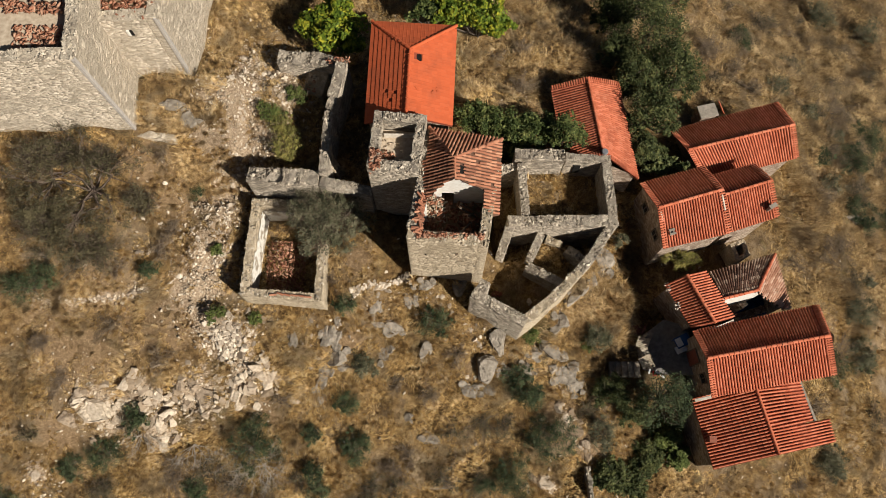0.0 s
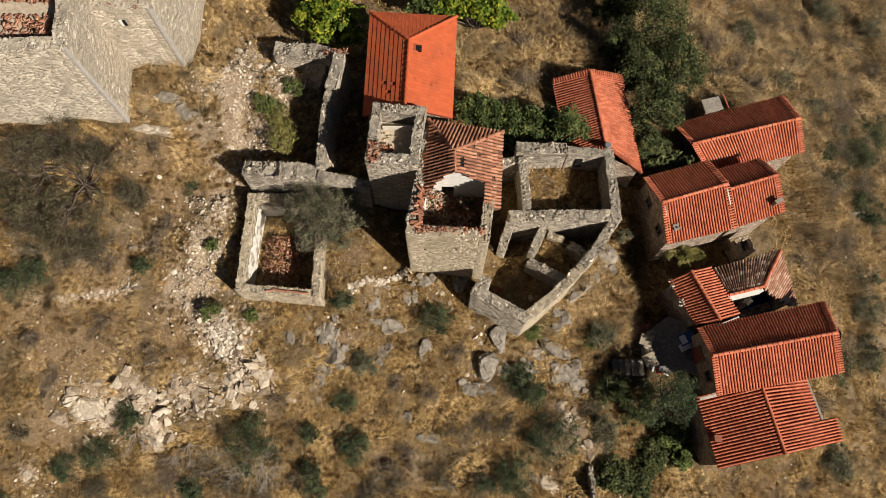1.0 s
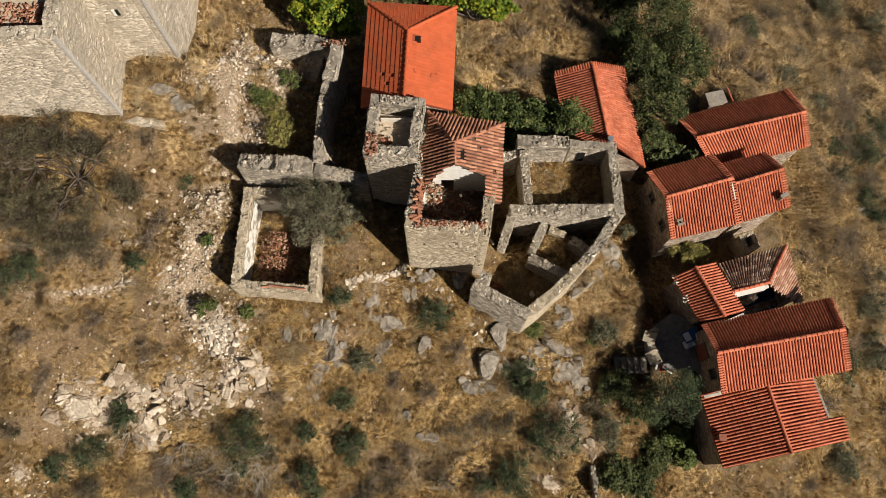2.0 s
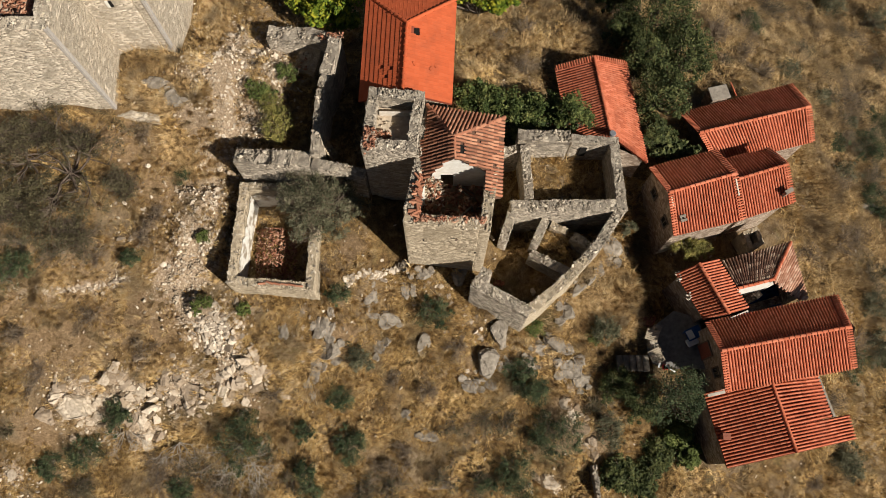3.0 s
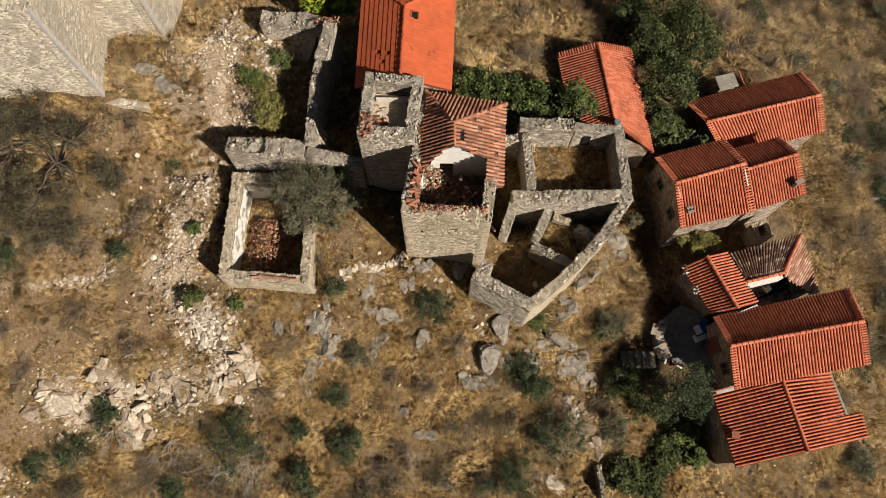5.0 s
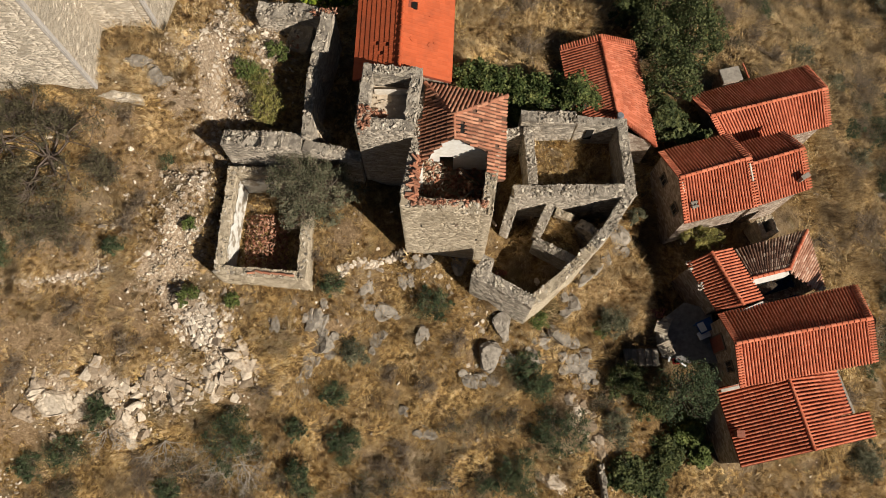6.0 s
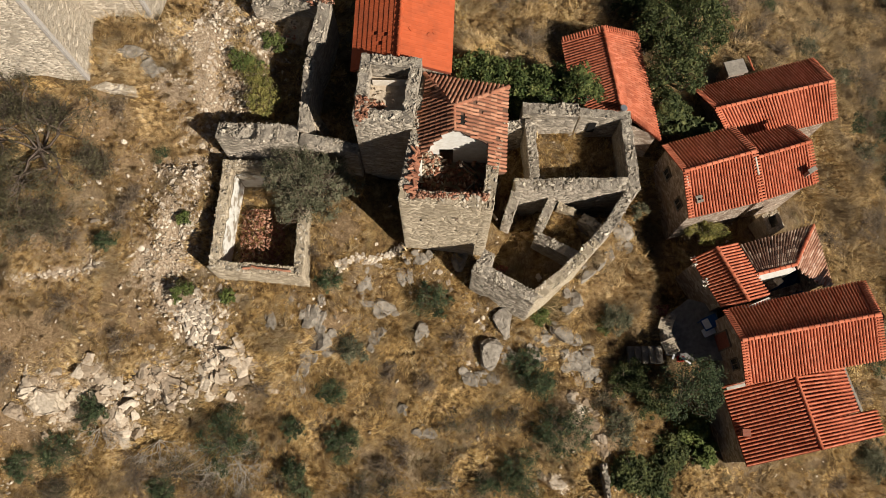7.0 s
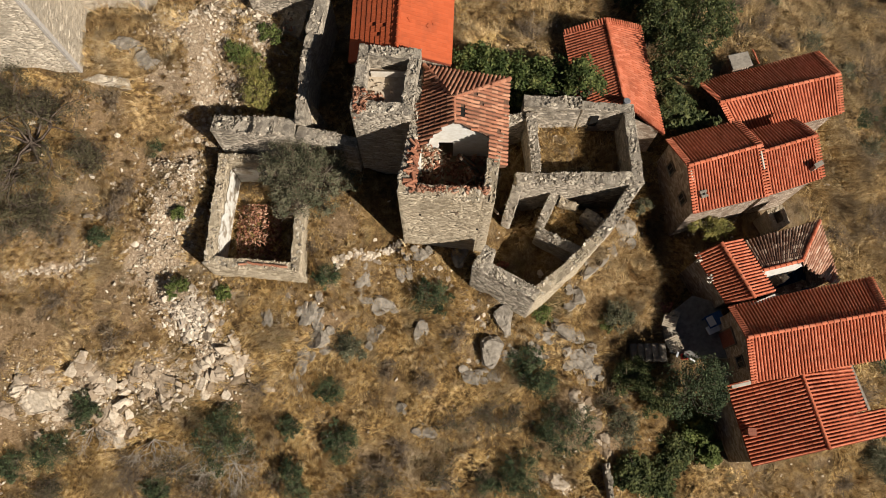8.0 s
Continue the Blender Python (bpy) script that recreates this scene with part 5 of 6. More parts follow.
def big_trees():
    tx, ty = -7.66, 28.93
    plant("tree", "leafy tree turning yellow-green", "tree", tx, ty, 6, [(0, 0, 3.2, 2.1, 1.6, 1.6), (-1.4, 0.6, 2.6, 1.3, 1.2, 1.2), (1.0, -0.9, 2.5, 1.2, 1.0, 1.1), (0.2, 1.6, 3.0, 1.5, 1.4, 1.3)], L_LIME, 0.15, 75, 60, 0.14)
    tx, ty = 2.40, 31.53
    plant("tree", "leafy tree turning yellow-green", "tree", tx, ty, 6, [(0, 0.4, 3.0, 1.9, 1.4, 1.5), (-2.2, 0.8, 2.8, 1.7, 1.3, 1.3), (1.3, -0.4, 2.4, 1.4, 1.0, 1.1)], L_LIME, 0.15, 75, 55, 0.14)
    tx, ty = -1.19, 32.00
    plant("tree", "small leafy green tree", "tree", tx, ty, 5, [(0, 0.3, 2.2, 1.3, 1.1, 1.1)], L_GREEN, 0.13, 60, 40, 0.1)
    for px_, py_, rx, ry, hh in ((15.48, 31.41, 2.70, 2.56, 6.6), (17.00, 28.99, 2.10, 1.99, 5.4), (15.03, 36.29, 2.40, 2.28, 6.5), (14.91, 25.26, 1.90, 1.80, 4.6), (20.25, 43.57, 2.40, 2.28, 6.5), (13.15, 36.00, 1.50, 1.42, 3.6), (13.12, 31.17, 1.40, 1.33, 3.2), (14.40, 22.73, 1.10, 1.04, 3.4), (14.06, 28.58, 1.70, 1.61, 4.6)):
        plant("tree", "dark green tree with dense small leaves", "tree", px_, py_, hh, [(0, 0, hh * 0.72, rx, ry, hh * 0.4), (rx * 0.5, -ry * 0.4, hh * 0.6, rx * 0.6, ry * 0.6, hh * 0.3), (-rx * 0.5, -ry * 0.5, hh * 0.55, rx * 0.6, ry * 0.6, hh * 0.3), (rx * 0.3, ry * 0.5, hh * 0.6, rx * 0.6, ry * 0.6, hh * 0.3)], L_DARK, 0.085, 66, 62, 0.16, 40)
    for px_, py_, r, hh in ((2.39, 23.33, 1.7, 3.0), (4.47, 22.73, 1.8, 3.4), (6.43, 23.00, 1.5, 3.0), (8.30, 22.60, 1.4, 4.6), (4.88, 21.73, 1.1, 2.4)):
        plant("bush", "dense glossy green fig bush", "bush", px_, py_, hh, [(0, 0, hh * 0.62, r, r * 0.9, hh * 0.42), (r * 0.6, 0.2, hh * 0.5, r * 0.6, r * 0.6, hh * 0.3), (-r * 0.6, 0.3, hh * 0.5, r * 0.6, r * 0.6, hh * 0.3)], L_GREEN, 0.1, 58, 44, 0.1, group="fig bushes")
    for px_, py_, r, hh in ((15.51, 22.37, 1.4, 3.0), (17.06, 21.94, 1.0, 2.6)):
        plant("bush", "dark broad-leaved bush between houses", "bush", px_, py_, hh, [(0, 0, hh * 0.65, r, r * 0.8, hh * 0.35), (r * 0.5, -0.3, hh * 0.55, r * 0.6, r * 0.5, hh * 0.3)], L_DARK, 0.16, 50, 45, 0.1)
    tx, ty = -7.33, 15.22
    plant("olive_tree", "silvery grey-green olive tree beside the cottage ruin", "tree", tx, ty, 6, [(0, 0, 3.0, 1.8, 1.7, 1.3), (-1.2, 0.9, 2.9, 1.3, 1.2, 1.0), (1.3, 0.7, 2.7, 1.3, 1.1, 1.0), (-0.6, -1.3, 2.5, 1.3, 1.0, 0.9), (1.2, -1.1, 2.3, 1.2, 1.0, 0.9), (2.1, 0.2, 2.2, 0.8, 0.8, 0.7), (-1.9, 0.4, 2.4, 0.9, 0.8, 0.6), (0.2, 1.7, 2.6, 1.1, 0.7, 0.7)], L_OLIVE, 0.05, 90, 60, 0.16, 1500)
    for px_, py_, r, mat, leaf, hh, label in ((15.00, 5.02, 1.85, L_SCRUB, 0.06, 5.4, "grey-green olive tree beside the stepped path"), (16.66, 2.83, 1.1, L_WEED, 0.11, 2.8, "bright green leafy tree by the annex"), (11.84, 0.13, 1.1, L_DARK, 0.09, 1.5, "dark broad-leaved thicket beside the annex"), (13.64, -0.28, 1.2, L_DARK, 0.08, 1.2, "dark broad-leaved thicket beside the annex"), (14.74, 1.37, 1.2, L_DARK, 0.09, 1.2, "dark broad-leaved thicket beside the annex"), (17.24, 1.42, 0.8, L_WEED, 0.11, 2.0, "bright green leafy bush"), (11.90, 5.77, 1.25, L_DARK, 0.06, 1.5, "dark thicket on the shaded bank"), (13.60, 4.65, 1.30, L_DARK, 0.06, 1.5, "dark thicket on the shaded bank")):
        plant("tree", label, "tree", px_, py_, hh, [(0, 0, hh * 0.6, r, r, hh * 0.42), (r * 0.5, r * 0.4, hh * 0.55, r * 0.6, r * 0.6, hh * 0.3), (-r * 0.5, -r * 0.4, hh * 0.5, r * 0.6, r * 0.6, hh * 0.3), (r * 0.4, -r * 0.5, hh * 0.5, r * 0.55, r * 0.55, hh * 0.3)], mat, leaf, 62, 52, 0.13, 80)
    tx, ty = 17.71, 15.25
    plant("bush", "sparse yellow-green bush beside the house wall", "bush", tx, ty, 2, [(0, 0, 1.2, 1.3, 0.8, 0.8), (-0.9, 0.3, 1.0, 0.8, 0.6, 0.6)], L_MEADOW, 0.05, 95, 50, 0.06, 150)
    # low thorn thicket on the slope, about the bare tree
    for px_, py_, r, hh in ((-25.6, 14.6, 1.5, 1.7), (-25.4, 18.4, 1.5, 1.7), (-21.2, 18.5, 1.2, 1.4), (-19.6, 16.6, 1.2, 1.3), (-22.6, 13.9, 1.3, 1.4), (-23.6, 18.8, 1.2, 1.5)):
        plant("bare_bush", "large leafless grey-brown thorn bush", "bush", px_, py_, hh, [(0, 0, hh * 0.55, r, r * 0.85, hh * 0.45), (r * 0.4, -r * 0.3, hh * 0.4, r * 0.6, r * 0.6, hh * 0.35), (-r * 0.4, r * 0.3, hh * 0.4, r * 0.6, r * 0.6, hh * 0.35)], L_THORN, 0.05, 34, 44, 0.07, 420, M_THORN, group="thorn thicket")


def branching(r, start, heading, length, thick, depth, out, tips, droop=0.0):
    """Grows one limb and its forks; fills out with (start, end, r0, r1) and tips with the ends of the twigs."""
    end = start + heading * length
    out.append((start, end, thick, thick * 0.62))
    if depth == 0:
        tips.append(end)
        return
    for k in range(r.choice((2, 3, 3)) if depth > 1 else 3):
        turn = Vector((r.gauss(0, 0.55), r.gauss(0, 0.55), r.gauss(0.02 - droop, 0.3)))
        at_ = start.lerp(end, 1.0 if k == 0 else r.uniform(0.5, 1.0))
        branching(r, at_, (heading + turn).normalized(), length * r.uniform(0.6, 0.85), thick * (0.62 if k == 0 else 0.45), depth - 1, out, tips, droop)


def bare_tree(name, label, x, y, seed, limbs, reach, thick, depth, bark, leaves=None, rise=0.55, trunk_h=0.9, per=26, leaf=0.05, fan=(0, 6.283)):
    """A spreading bare tree or dead bush with forked limbs, and sparse leaves where it has any."""
    r = random.Random(seed)
    z = at(x, y)
    t = thing(name, label, "tree" if trunk_h > 0.5 else "shrub", x, y, z)
    out, tips = [], []
    top = Vector((0.15, 0.25, trunk_h))
    out.append((Vector((0, 0, -0.3)), top, thick * 1.5, thick * 1.1))
    for i in range(limbs):
        a = fan[0] + (fan[1] - fan[0]) * (i + r.uniform(0.1, 0.9)) / limbs
        branching(r, top * r.uniform(0.6, 1.0), Vector((math.cos(a), math.sin(a), rise * r.uniform(0.5, 1.5))).normalized(), reach * r.uniform(0.28, 0.42), thick, depth, out, tips, 0.06)
    main = [o for o in out if o[2] > thick * 0.2]
    fine = [o for o in out if o[2] <= thick * 0.2]
    for part_name, rows in (("trunk", main), ("twig_mass", fine)):
        if rows:
            w, f = sticks([o[0] for o in rows], [o[1] for o in rows], np.array([o[2] for o in rows]), np.array([o[3] for o in rows]), 0.07)
            tagged(part(part_name, fast_mesh(part_name, w, f), bark, t), kind="stuff" if part_name == "twig_mass" else "")
    if leaves:
        pts = np.array([tuple(p) for p in tips])
        w, f = leaf_cards(pts, np.full(len(pts), 0.32), per, leaf)
        part("crown", fast_mesh("crown", w, f), leaves, t)


big_trees()
bare_tree("bare_tree", "old half-bare olive tree with forked grey limbs on the slope", -22.3, 16.6, 5, 9, 4.4, 0.11, 4, M_THORN, L_THORN, 0.45, 1.2, 20)
bare_tree("bare_tree", "low half-bare thorn tree among dry grass", -24.6, 17.2, 8, 7, 3.0, 0.09, 4, M_THORN, L_THORN, 0.5, 0.7, 20)
bare_tree("bare_tree", "low half-bare thorn tree among dry grass", -23.6, 15.0, 9, 7, 2.6, 0.08, 4, M_THORN, L_THORN, 0.5, 0.6, 20)
for dx_, dy_, seed_, reach_ in ((-13.0, 1.3, 21, 3.2), (-16.9, 1.5, 22, 2.2), (-20.4, 2.2, 23, 2.2), (-12.0, 0.2, 24, 2.4)):
    bare_tree("dead_bush", "bleached dead bush with bare forked branches", dx_, dy_, seed_, 7, reach_, 0.05, 3, M_DEADWOOD, None, 0.35, 0.25, fan=(3.3, 6.2))
for sx, sy, sr, sk in ((-16.45, 17.82, 0.65, "scrub"), (-19.25, 12.60, 0.7, "scrub"), (-26.40, 11.14, 1.5, "scrub"), (-22.54, 13.45, 1.7, "thorn"), (-24.18, 12.72, 1.3, "thorn"), (-21.63, 13.04, 0.8, "grey"), (-25.72, 13.27, 1.2, "thorn"), (-25.17, 0.42, 1.15, "scrub"), (-22.84, 1.00, 1.4, "scrub"), (-23.09, -1.32, 1.1, "thorn"),
                       (-16.92, -1.04, 0.9, "scrub"), (-12.60, 1.70, 1.95, "scrub"), (-11.16, 1.20, 1.1, "thorn"), (-8.81, 2.44, 0.75, "scrub"), (-8.47, -0.10, 0.95, "scrub"), (-2.10, 1.31, 0.9, "grey"), (-5.00, -1.19, 1.1, "thorn"), (0.82, 2.76, 0.8, "thorn"), (4.50, 3.34, 1.1, "thorn"), (1.11, 8.00, 0.9, "grey"), (-18.95, 7.27, 1.0, "grey"), (-25.49, 5.77, 1.2, "grey"), (-22.30, 9.19, 1.2, "grey"), (-18.41, 20.23, 1.0, "grey"), (-24.89, 18.7, 1.2, "grey"), (-18.66, 13.86, 0.9, "grey"), (10.23, 4.37, 1.0, "thorn"), (26.92, -0.56, 1.0, "grey"), (-2.89, 6.22, 0.7, "grey"), (-10.75, 4.64, 0.7, "grey"), (-18.13, 0.42, 1.3, "grey"), (32.24, 22.91, 1.4, "grey"), (34.93, 16.21, 1.4, "thorn"), (26.06, 35.32, 1.5, "grey"), (44.58, 42.89, 1.6, "grey"), (42.16, 48.01, 1.6, "grey"), (3.75, 29.87, 0.7, "grey"), (23.51, 36.56, 1.3, "grey"), (-6.30, 4.39, 1.0, "scrub"),
                       (-5.57, 1.69, 1.15, "scrub"), (-5.20, 6.94, 0.9, "olive"), (5.18, 6.61, 0.95, "scrub"), (5.89, 5.31, 1.25, "scrub"), (7.46, 2.08, 1.6, "scrub"), (4.74, -0.09, 1.6, "scrub"),
                       (3.00, -0.61, 0.8, "scrub"), (-0.55, 9.85, 1.25, "scrub"), (-6.43, 10.79, 0.9, "scrub"), (-7.25, 12.33, 0.9, "grey"), (10.82, 9.30, 0.9, "olive"), (13.04, 16.70, 0.6, "olive"),
                       (-20.65, 3.22, 1.0, "scrub"), (29.59, 0.65, 1.2, "olive"), (34.39, 9.72, 1.5, "olive"), (42.13, 32.93, 1.8, "scrub"), (37.29, 27.94, 1.5, "scrub"), (34.18, 24.78, 1.2, "olive"), (37.29, 24.91, 1.4, "thorn"), (31.89, 18.21, 1.7, "grey"), (28.27, 16.84, 1.2, "grey"),
                       (2.83, 3.66, 1.4, "thorn"), (-3.17, -0.81, 1.2, "thorn"), (11.22, 2.87, 1.2, "olive"), (-10.46, 20.69, 1.15, "lime"), (-10.89, 22.12, 1.0, "lime"), (-11.57, 22.70, 0.8, "green"), (-9.92, 24.02, 0.7, "green"),
                       (6.11, 9.31, 0.7, "green"), (5.86, 30.92, 0.9, "grey"), (5.50, 27.42, 1.1, "grey"), (34.81, 48.07, 2.4, "thorn"), (37.18, 42.23, 1.4, "thorn"), (40.36, 36.92, 1.5, "thorn"), (31.46, 44.97, 1.6, "thorn"), (23.62, 33.44, 1.0, "thorn"), (45.22, 49.18, 1.6, "thorn"), (50.78, 51.85, 1.5, "olive"), (50.39, 46.04, 1.4, "thorn"), (42.18, 53.10, 1.2, "thorn"), (45.84, 53.84, 1.8, "olive"), (34.06, 18.89, 1.5, "grey"),
                       (30.47, 8.17, 1.5, "scrub"), (35.15, 5.09, 1.2, "thorn"), (30.15, 1.27, 1.2, "olive"), (27.84, 4.93, 1.3, "grey"), (-15.97, -0.25, 1.3, "thorn"), (-13.95, -0.58, 1.5, "grey"), (-26.23, 8.03, 1.0, "grey"), (-18.00, 15.23, 0.7, "grey"),
                       (10.22, 9.11, 0.6, "green"), (-14.91, 14.01, 0.5, "green"), (-14.89, 9.96, 0.6, "green"), (-12.41, 9.82, 0.5, "green"), (14.14, 35.60, 1.6, "grey"), (-9.92, -0.36, 1.0, "thorn"), (0.12, -0.07, 1.2, "thorn")):
    shrub(sx, sy, sr, sk)
for sx, sy, sr, sk in ((35.32, 48.44, 2.4, "thorn"), (29.08, 42.35, 1.6, "thorn"), (40.60, 50.19, 1.5, "grey"), (36.93, 38.49, 1.3, "thorn"), (38.55, 34.06, 1.6, "thorn"), (41.98, 31.90, 1.8, "scrub"), (45.14, 55.12, 1.3, "olive"), (47.89, 48.99, 1.4, "grey"), (50.15, 45.36, 1.4, "thorn"), (23.23, 36.48, 1.1, "grey"), (27.11, 33.40, 1.1, "grey"), (34.99, 28.39, 1.3, "grey"), (38.04, 25.78, 1.4, "thorn"), (30.54, 48.95, 1.3, "thorn")):
    shrub(sx, sy, sr, sk)
for sx, sy, sr, sk in ((-13.87, -0.57, 1.5, "thorn"), (-11.74, -0.99, 1.3, "thorn"), (-15.17, 0.70, 1.2, "thorn"), (-23.52, -1.37, 1.3, "thorn"), (-8.26, -1.32, 0.9, "scrub"), (-4.79, -0.91, 1.1, "thorn"), (-18.54, -0.63, 1.0, "grey"), (-16.83, -1.43, 0.9, "scrub"), (-27.52, 2.20, 0.9, "thorn"), (-30.23, -1.91, 1.2, "scrub"), (-0.81, 5.17, 1.0, "grey"), (2.96, -0.37, 1.0, "thorn"), (-3.06, 0.30, 1.1, "grey")):
    shrub(sx, sy, sr, sk)
for _ in range(44):
    sx, sy = random.uniform(27, 44), random.uniform(8, 44)
    if not (sx < 30 and sy < 29):
        shrub(sx, sy, random.uniform(0.7, 1.8), random.choice(("grey", "thorn", "olive", "scrub", "thorn")))


# ---- rocks and rubble ----
def crag(seed, flat, material, cuts=12):
    """A weathered block: a round lump split along flat planes, with a rough skin and bedding cracks."""
    r = random.Random(seed)
    bm = bmesh.new()
    bmesh.ops.create_icosphere(bm, subdivisions=4, radius=0.62)
    planes = [(Vector((r.gauss(0, 1), r.gauss(0, 1), r.gauss(0, 0.8))).normalized(), r.uniform(0.27, 0.47)) for _ in range(cuts)]
    planes.append((Vector((r.gauss(0, 0.15), r.gauss(0, 0.15), 1)).normalized(), r.uniform(0.22, 0.34)))
    lift = [r.uniform(-0.04, 0.05) for _ in range(64)]
    for v in bm.verts:
        for n, d in planes:
            over = v.co.dot(n) - d
            if over > 0:
                v.co -= n * over
        p = v.co.copy()
        q = Vector((p.x * 5 + seed, p.y * 5, p.z * 9))
        step = lift[int(math.floor(p.x * 2.6 + p.y * 0.8 + 8) * 5 + math.floor(p.y * 3.2 - p.x * 0.5 + 8)) % 64]
        v.co = p * (1 + 0.09 * noise.noise(q) + 0.06 * noise.noise(q * 2.9)) + Vector((0, 0, step))
        v.co.z *= flat
    me = bpy.data.meshes.new("block")
    bm.to_mesh(me)
    bm.free()
    me.materials.append(material)
    return me


SLABS = [crag(400 + i, 0.75, M_ROCK) for i in range(9)]
CRAGS = [crag(440 + i, 0.85, M_PALE) for i in range(9)]


def boulder(x, y, sx, sy, turn, material, label="grey weathered limestone outcrop in dry grass", sunk=0.0):
    """An outcrop: one main block sunk in the slope with a few split pieces about it."""
    t = thing("rock_outcrop", label, "rock", x, y, at(x, y), "hillside outcrops")
    protos = SLABS if material == M_ROCK else CRAGS
    c, q = math.cos(radians(turn)), math.sin(radians(turn))
    if material == M_ROCK:
        sx, sy = sx * 1.3, sy * 1.3
    tall = (1.0 if material == M_ROCK else 0.8) * min(sx, sy)
    bits = [(0, 0, sx, sy, tall)]
    for _ in range(random.randint(2, 3) if sx * sy > 0.6 else 1):
        a, f = random.uniform(0, 6.28), random.uniform(0.35, 0.6)
        bits.append((math.cos(a) * sx * 0.5, math.sin(a) * sy * 0.5, sx * f, sy * f * random.uniform(0.7, 1.2), tall * 0.8))
    for u, v, wx, wy, wz in bits:
        px_, py_ = x + u * c - v * q, y + u * q + v * c
        ob = new("block", random.choice(protos))
        ob.matrix_basis = Matrix.LocRotScale((px_, py_, at(px_, py_) + wz * (0.05 - sunk)), Euler((random.gauss(0.1, 0.1), random.gauss(-0.12, 0.1), radians(turn) + random.gauss(0, 0.15))), (wx, wy, wz))
        under(ob, t)


for bx, by, sx, sy in ((-7.55, 8.87, 0.85, 1.64), (-7.11, 7.38, 0.98, 1.11), (-7.95, 6.18, 0.72, 1.11), (-8.24, 4.99, 0.46, 1.31), (-9.95, 8.63, 0.52, 0.85), (-4.0, 7.83, 0.79, 0.92), (-1.24, 8.07, 0.66, 0.98), (3.02, 6.74, 1.31, 1.4), (1.88, 5.52, 1.11, 0.79), (3.25, 5.67, 0.98, 0.59), (3.84, 9.04, 0.98, 1.44), (4.22, 6.94, 0.66, 0.79),
                       (7.61, 8.42, 1.44, 0.72), (8.66, 6.79, 1.44, 1.31), (6.46, 8.1, 0.85, 0.59), (8.11, 10.27, 0.98, 0.98), (5.71, 7.0, 1.11, 0.72), (11.74, 14.89, 1.11, 1.44), (-4.55, 10.77, 0.59, 1.11), (-2.35, 11.58, 0.85, 1.31), (-3.58, 9.36, 1.31, 0.85)):
    boulder(bx, by, sx, sy, random.uniform(-22, 4), M_ROCK)
for bx, by, sx, sy in ((10.61, 13.54, 0.79, 0.79), (9.09, 11.91, 0.72, 1.64), (-0.63, 2.36, 1.11, 0.52), (-0.04, -0.78, 1.31, 0.46), (-2.28, 3.74, 0.52, 0.52), (1.02, 12.3, 0.8, 1.1), (-1.12, 12.2, 0.8, 0.8), (36.4, 22.27, 1.1, 0.7), (-16.39, 21.48, 1.2, 0.9), (-17.36, 22.43, 1.1, 0.7), (9.4, 6.0, 1.2, 0.9)):
    boulder(bx, by, sx, sy, random.uniform(-22, 12), M_ROCK)
for bx, by, sx, sy in ((8.09, 4.55, 1.04, 0.72), (8.63, 3.80, 0.88, 0.64), (9.21, 3.05, 1.20, 0.80), (9.96, 2.19, 1.04, 0.72), (9.03, 4.34, 0.64, 0.56), (9.61, 3.60, 0.72, 0.48), (8.11, 3.10, 0.80, 0.64), (10.37, 1.32, 0.72, 0.88), (7.14, -0.32, 1.60, 0.96), (5.75, -0.79, 0.96, 0.64), (8.69, 5.78, 0.88, 0.72), (11.83, 0.11, 0.56, 1.20)):
    boulder(bx, by, sx, sy, random.uniform(-50, -10), M_PALE, "pale split limestone in a narrow gully")
for bx, by, sx, sy in ((-23.69, 3.69, 2.89, 2.03), (-21.79, 4.46, 0.98, 0.79), (-16.3, 4.86, 1.51, 1.97), (-13.97, 5.22, 1.38, 2.03), (-12.08, 6.19, 1.05, 0.79), (-11.91, 9.81, 0.59, 0.72), (-11.75, 6.93, 0.72, 0.72), (-19.11, 3.21, 0.79, 1.11), (-19.1, 1.68, 1.38, 1.11), (-20.15, 4.65, 1.44, 0.85), (-15.38, 5.71, 1.11, 0.79),
                       (-12.48, 4.3, 0.72, 0.72), (-17.64, 5.46, 0.85, 0.98), (-20.36, 5.83, 0.92, 0.59), (-22.05, 3.27, 1.31, 0.92), (-12.9, 5.64, 0.98, 0.72), (-9.93, 4.61, 0.72, 0.52), (-13.77, 6.06, 0.92, 0.66), (-17.21, 4.35, 0.72, 0.66), (-14.88, 4.54, 0.66, 0.72), (-27.78, -0.31, 0.9, 0.9)):
    boulder(bx, by, sx, sy, random.uniform(-25, 25), M_PALE, "pale buff limestone block on the rubble slope", 0.1 if sx > 1.2 else 0.0)


def rubble(name, label, spots, n, lo, hi, protos):
    t = thing(name, label, "rubble", spots[0][0], spots[0][1], at(*spots[0][:2]))
    for _ in range(n):
        sx, sy, r = random.choice(spots)
        x, y = random.gauss(sx, r * 0.55), random.gauss(sy, r * 0.55)
        s = lo + (hi - lo) * random.random() ** 2.2
        stone_at("stone", random.choice(protos), x, y, at(x, y) + s * 0.12, s, t, 0.45)


